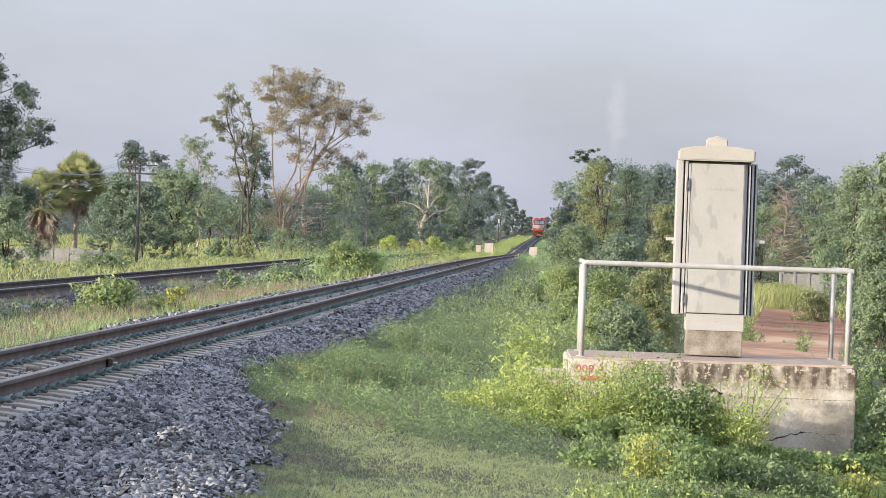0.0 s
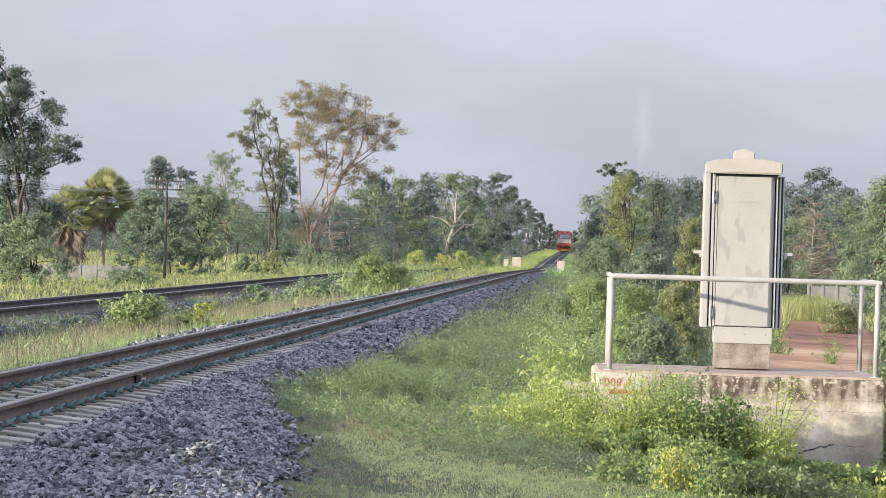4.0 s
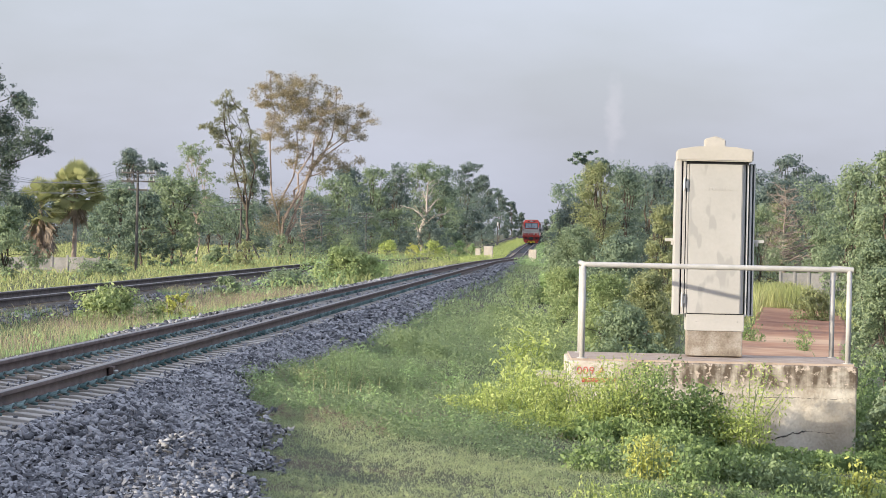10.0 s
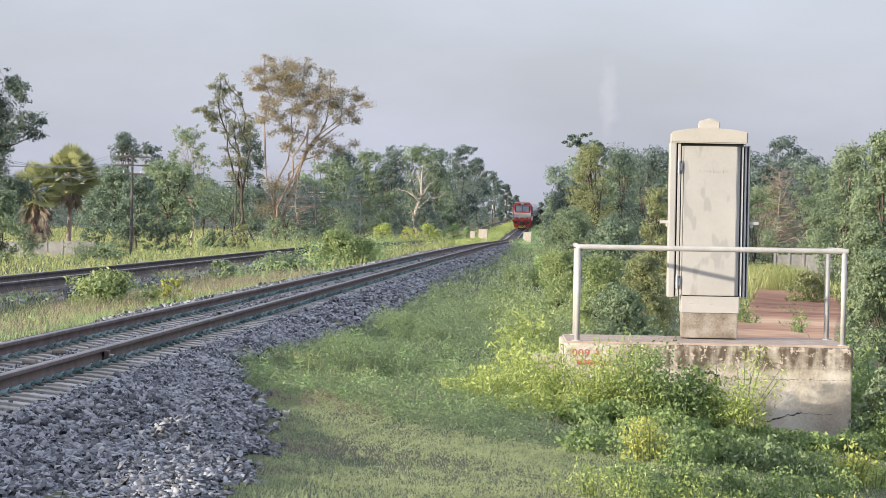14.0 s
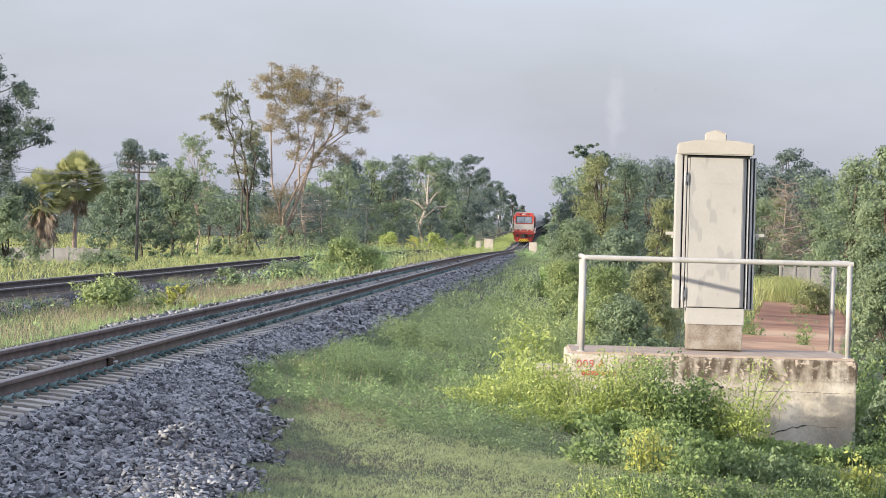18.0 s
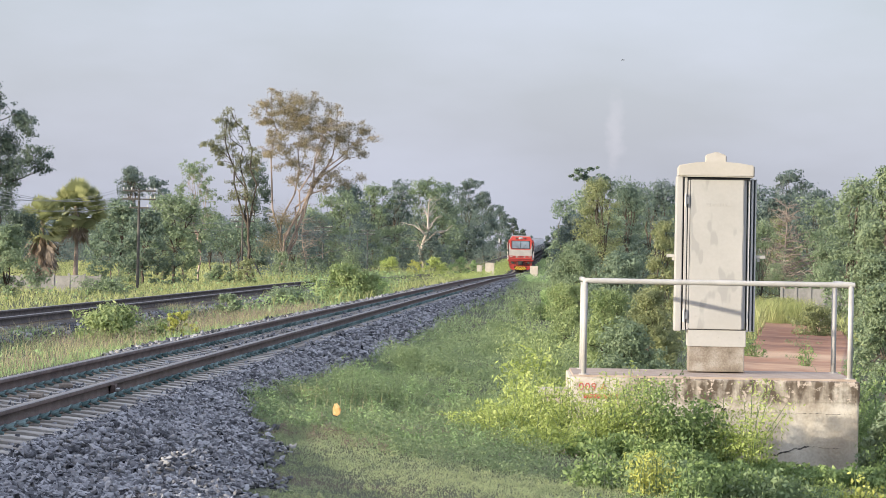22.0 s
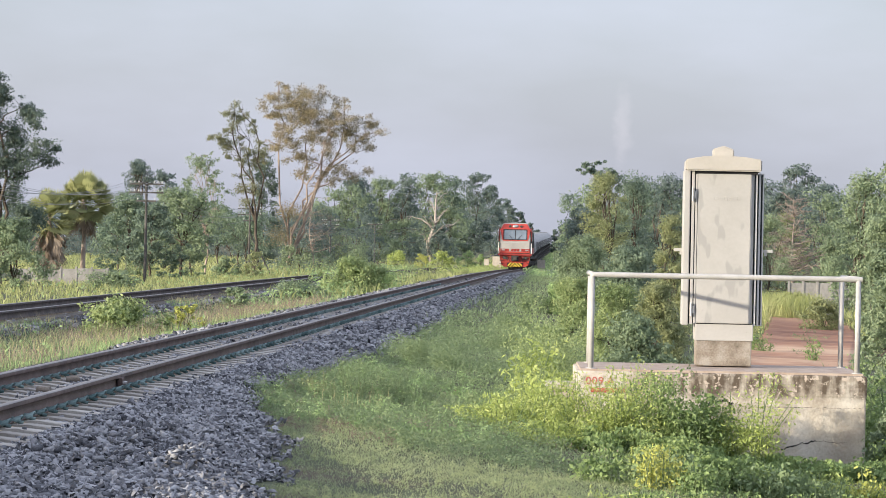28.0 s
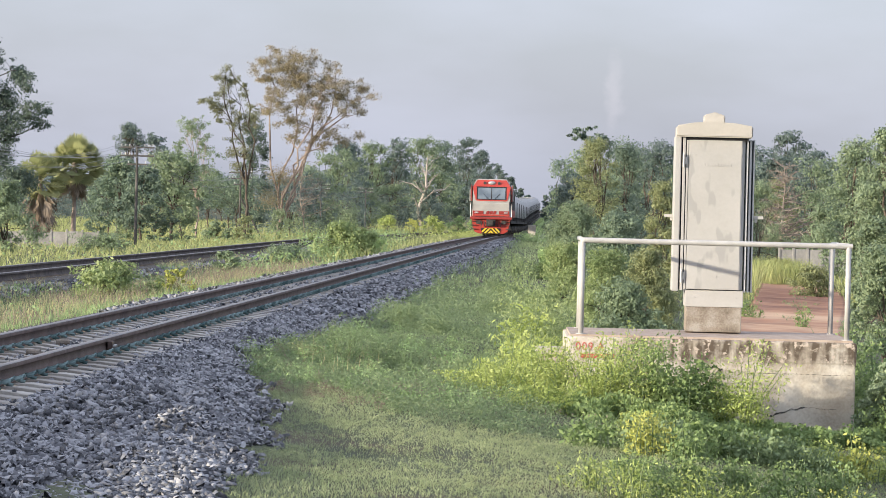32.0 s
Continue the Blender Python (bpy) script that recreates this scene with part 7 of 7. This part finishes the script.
        part("box", box(BM(), (s * 0.85, -0.02, 0.92), (0.30, 0.12, 0.24), 0.02), "loco_dark", ob)
    # long hood
    part("hood", prism(BM(), [(-1.36, 1.25), (-1.37, 3.10), (-1.0, 3.72), (1.0, 3.72), (1.37, 3.10), (1.36, 1.25)], 3.2, L), "loco_dark", ob, "dusty dark body behind the cab")
    for s in (-1, 1):
        part("hood_band", box(BM(), (s * 1.375, 11.3, 1.55), (0.03, 16, 0.5), 0.005), "loco_red", ob)
        for k in range(6):
            part("grille", box(BM(), (s * 1.372, 5.0 + 2.3 * k, 2.45), (0.03, 1.6, 0.8), 0.01), "loco_dark", ob)
    for k in range(3):
        part("roof_fan", rod(BM(), (0, 6 + 4.5 * k, 3.70), (0, 6 + 4.5 * k, 3.84), 0.6, n=20), "loco_dark", ob)
    part("exhaust", box(BM(), (0, 8.2, 3.80), (0.8, 0.4, 0.22), 0.03), "loco_dark", ob)
    part("fuel_tank", box(BM(), (0, 9.8, 0.75), (2.3, 4.6, 0.8), 0.1), "loco_dark", ob)
    part("underframe", box(BM(), (0, 9.8, 1.18), (2.6, 19.0, 0.16), 0.02), "loco_dark", ob)
    for y in (3.4, 16.2):
        bogie(ob, y)
    return ob


def tank_wagon():
    ob = tagged(empty("tank_wagon"), "long grey tank wagon with bands, ladder and top walkway", "tank wagon", "wagons of the train")
    L, r = 12.4, 1.16
    b = BM()
    m = Matrix.Translation((0, L / 2, 2.24)) @ Matrix.Rotation(radians(90), 4, "X")
    bmesh.ops.create_cone(b, cap_ends=False, segments=28, radius1=r, radius2=r, depth=L - 1.4, matrix=m)
    for y, s in ((0.7, -1), (L - 0.7, 1)):
        bmesh.ops.create_uvsphere(b, u_segments=28, v_segments=10, radius=1.0, matrix=Matrix.Translation((0, y, 2.24)) @ Matrix.Diagonal((r, 0.38, r, 1)) @ Matrix.Rotation(radians(90), 4, "X"))
    tank = part("tank", b, "tank", ob, smooth=True)
    for y in (1.4, 3.3, 5.2, 7.1, 9.0, 10.9):
        q = BM()
        bmesh.ops.create_cone(q, cap_ends=True, segments=28, radius1=r + 0.015, radius2=r + 0.015, depth=0.10, matrix=Matrix.Translation((0, y, 2.24)) @ Matrix.Rotation(radians(90), 4, "X"))
        part("band", q, "tank_band", tank)
    part("walkway", box(BM(), (0, L / 2, 3.43), (0.6, 5.0, 0.04), 0.01), "steel", ob)
    part("dome", rod(BM(), (0, L / 2, 3.3), (0, L / 2, 3.5), 0.34, n=14), "tank", ob)
    part("frame", box(BM(), (0, L / 2, 0.98), (2.2, L, 0.22), 0.03), "loco_dark", ob)
    for s in (-1, 1):
        part("saddle", box(BM(), (0, L / 2 + s * 4.2, 1.2), (1.9, 0.5, 0.4), 0.05), "loco_dark", ob)
        part("coupler", box(BM(), (0, L / 2 + s * (L / 2 + 0.25), 0.88), (0.3, 0.7, 0.26), 0.03), "loco_dark", ob)
    lad = BM()
    for dy in (0.6, 1.0):
        box(lad, (1.20, L / 2 + dy, 1.75), (0.04, 0.04, 1.6))
    for k in range(5):
        box(lad, (1.20, L / 2 + 0.8, 1.1 + 0.3 * k), (0.03, 0.4, 0.03))
    part("ladder", lad, "loco_dark", ob)
    for y in (2.0, L - 2.0):
        bogie(ob, y)
    return ob


engine = locomotive()
first = tank_wagon()
wagons = [first] + [copy_thing(first, pose(0, 0, 0)) for _ in range(25)]

# an orange butterfly that crosses the verge
butterfly = tagged(empty("butterfly"), "small pale orange butterfly in flight", "butterfly")
part("body", rod(BM(), (0, -0.017, 0), (0, 0.021, 0), 0.0045, 0.003, n=6), "black", butterfly)
wings = []
for s in (-1, 1):
    q = BM()
    pts = [(0, 0.022), (s * 0.07, 0.048), (s * 0.14, 0.040), (s * 0.125, 0.004), (s * 0.09, -0.038), (s * 0.04, -0.05), (0, -0.02)]
    a = [q.verts.new((0.68 * x, 0.68 * y, 0.0012)) for x, y in pts]
    c = [q.verts.new((0.68 * x, 0.68 * y, -0.0012)) for x, y in pts]
    q.faces.new(a)
    q.faces.new(c[::-1])
    for k in range(len(pts)):
        q.faces.new((a[k], c[k], c[(k + 1) % len(pts)], a[(k + 1) % len(pts)]))
    wings.append((s, part("wing", q, "wing", butterfly, "pale orange wing")))

# a small dark bird that rises over the trees
bird = tagged(empty("bird"), "small dark bird in flight over the trees", "bird")
q = BM()
bmesh.ops.create_uvsphere(q, u_segments=10, v_segments=6, radius=1.0, matrix=Matrix.Diagonal((0.022, 0.075, 0.022, 1)))
part("body", q, "plumage", bird, smooth=True)
part("tail", prism(BM(), [(-0.012, -0.003), (0.012, -0.003), (0.012, 0.003), (-0.012, 0.003)], -0.14, -0.05), "plumage", bird)
bird_wings = []
for s in (-1, 1):
    q = BM()
    pts = [(0, 0.03), (s * 0.06, 0.045), (s * 0.15, -0.02), (s * 0.06, -0.012), (0, -0.03)]
    a = [q.verts.new((x, y, 0.003)) for x, y in pts]
    c = [q.verts.new((x, y, -0.003)) for x, y in pts]
    q.faces.new(a)
    q.faces.new(c[::-1])
    for k in range(len(pts)):
        q.faces.new((a[k], c[k], c[(k + 1) % len(pts)], a[(k + 1) % len(pts)]))
    bird_wings.append((s, part("wing", q, "plumage", bird)))


# ---- what moves ----
FRONT_AT_START, SPEED = 700.0, 14.44


def on_track(y):
    dx = float(track_x(y + 3) - track_x(y - 3)) / 6
    dz = float(track_z(y + 3) - track_z(y - 3)) / 6
    return pose(float(track_x(y)), y, float(track_z(y)), math.degrees(math.atan(dz)), 0, -math.degrees(math.atan(dx)))


def motions():
    times = [2.0 * k for k in range(17)]
    behind = 0.0
    for k, v in enumerate([engine, *wagons]):
        walk(v, [(t, on_track(FRONT_AT_START - SPEED * t + behind)) for t in times])
        behind += 20.2 if k == 0 else 13.3
    flight = [(0.0, -14.0, 27.0, 0.9, -80), (20.3, -4.38, 27.0, 0.58, -80), (20.6, -2.72, 27.0, 0.34, -75), (20.8, -1.45, 27.0, 0.09, -75), (21.0, -0.44, 27.0, -0.21, -75), (21.2, 0.19, 27.0, -0.28, -60), (21.4, 0.48, 27.0, -0.29, -10), (21.6, 0.30, 27.0, -0.17, 60), (21.8, -0.19, 27.0, -0.05, 75), (22.0, -0.82, 27.0, 0.05, 75), (22.2, -1.42, 27.0, 0.23, 80), (22.4, -2.01, 27.0, 0.45, 80), (22.7, -3.25, 27.0, 0.76, 80), (23.0, -4.54, 27.0, 0.95, 80), (32.0, -16.0, 27.0, 1.5, 80)]
    rows = [(t, pose(x, y, z, 20, 0, turn)) for t, x, y, z, turn in flight]
    walk(butterfly, rows)
    rise = [(0, 89.53, 1496.08, 62.48), (18, 26.26, 438.85, 19.23), (20.2, 18.50, 309.19, 13.97), (20.6, 17.80, 287.21, 12.97), (21, 16.79, 265.23, 12.53), (21.4, 15.02, 243.29, 12.19), (21.6, 13.77, 232.33, 12.30), (21.8, 12.15, 221.37, 12.75), (22, 10.52, 210.41, 13.04), (22.2, 8.94, 199.44, 13.32), (22.4, 7.36, 189.46, 13.62), (22.6, 5.72, 179.48, 13.69), (23.2, 1.24, 149.49, 13.63), (32, -61.10, 99.30, 29.73)]
    walk(bird, [(t, pose(x, y, z, -10, 0, 165 if t < 21.5 else 130)) for t, x, y, z in rise])
    for s, w in bird_wings:
        steps = [0.0, 18.0] + [20.0 + 0.2 * k for k in range(17)] + [32.0]
        walk(w, [(t, pose(0, 0, 0, 0, -s * (38 if k % 2 else -22), 0)) for k, t in enumerate(steps)])
    for s, w in wings:
        beat, t = [], 0.0
        while t <= 32.0:
            beat.append((t, pose(0, 0, 0, 0, -s * (30 if len(beat) % 2 else 74), 0)))
            t += 0.1 if 20.4 < t < 23.6 else 0.4
        beat.append((32.0, pose(0, 0, 0)))
        walk(w, [b for b in beat if b[0] < 31.9] + [beat[-1]])


motions()
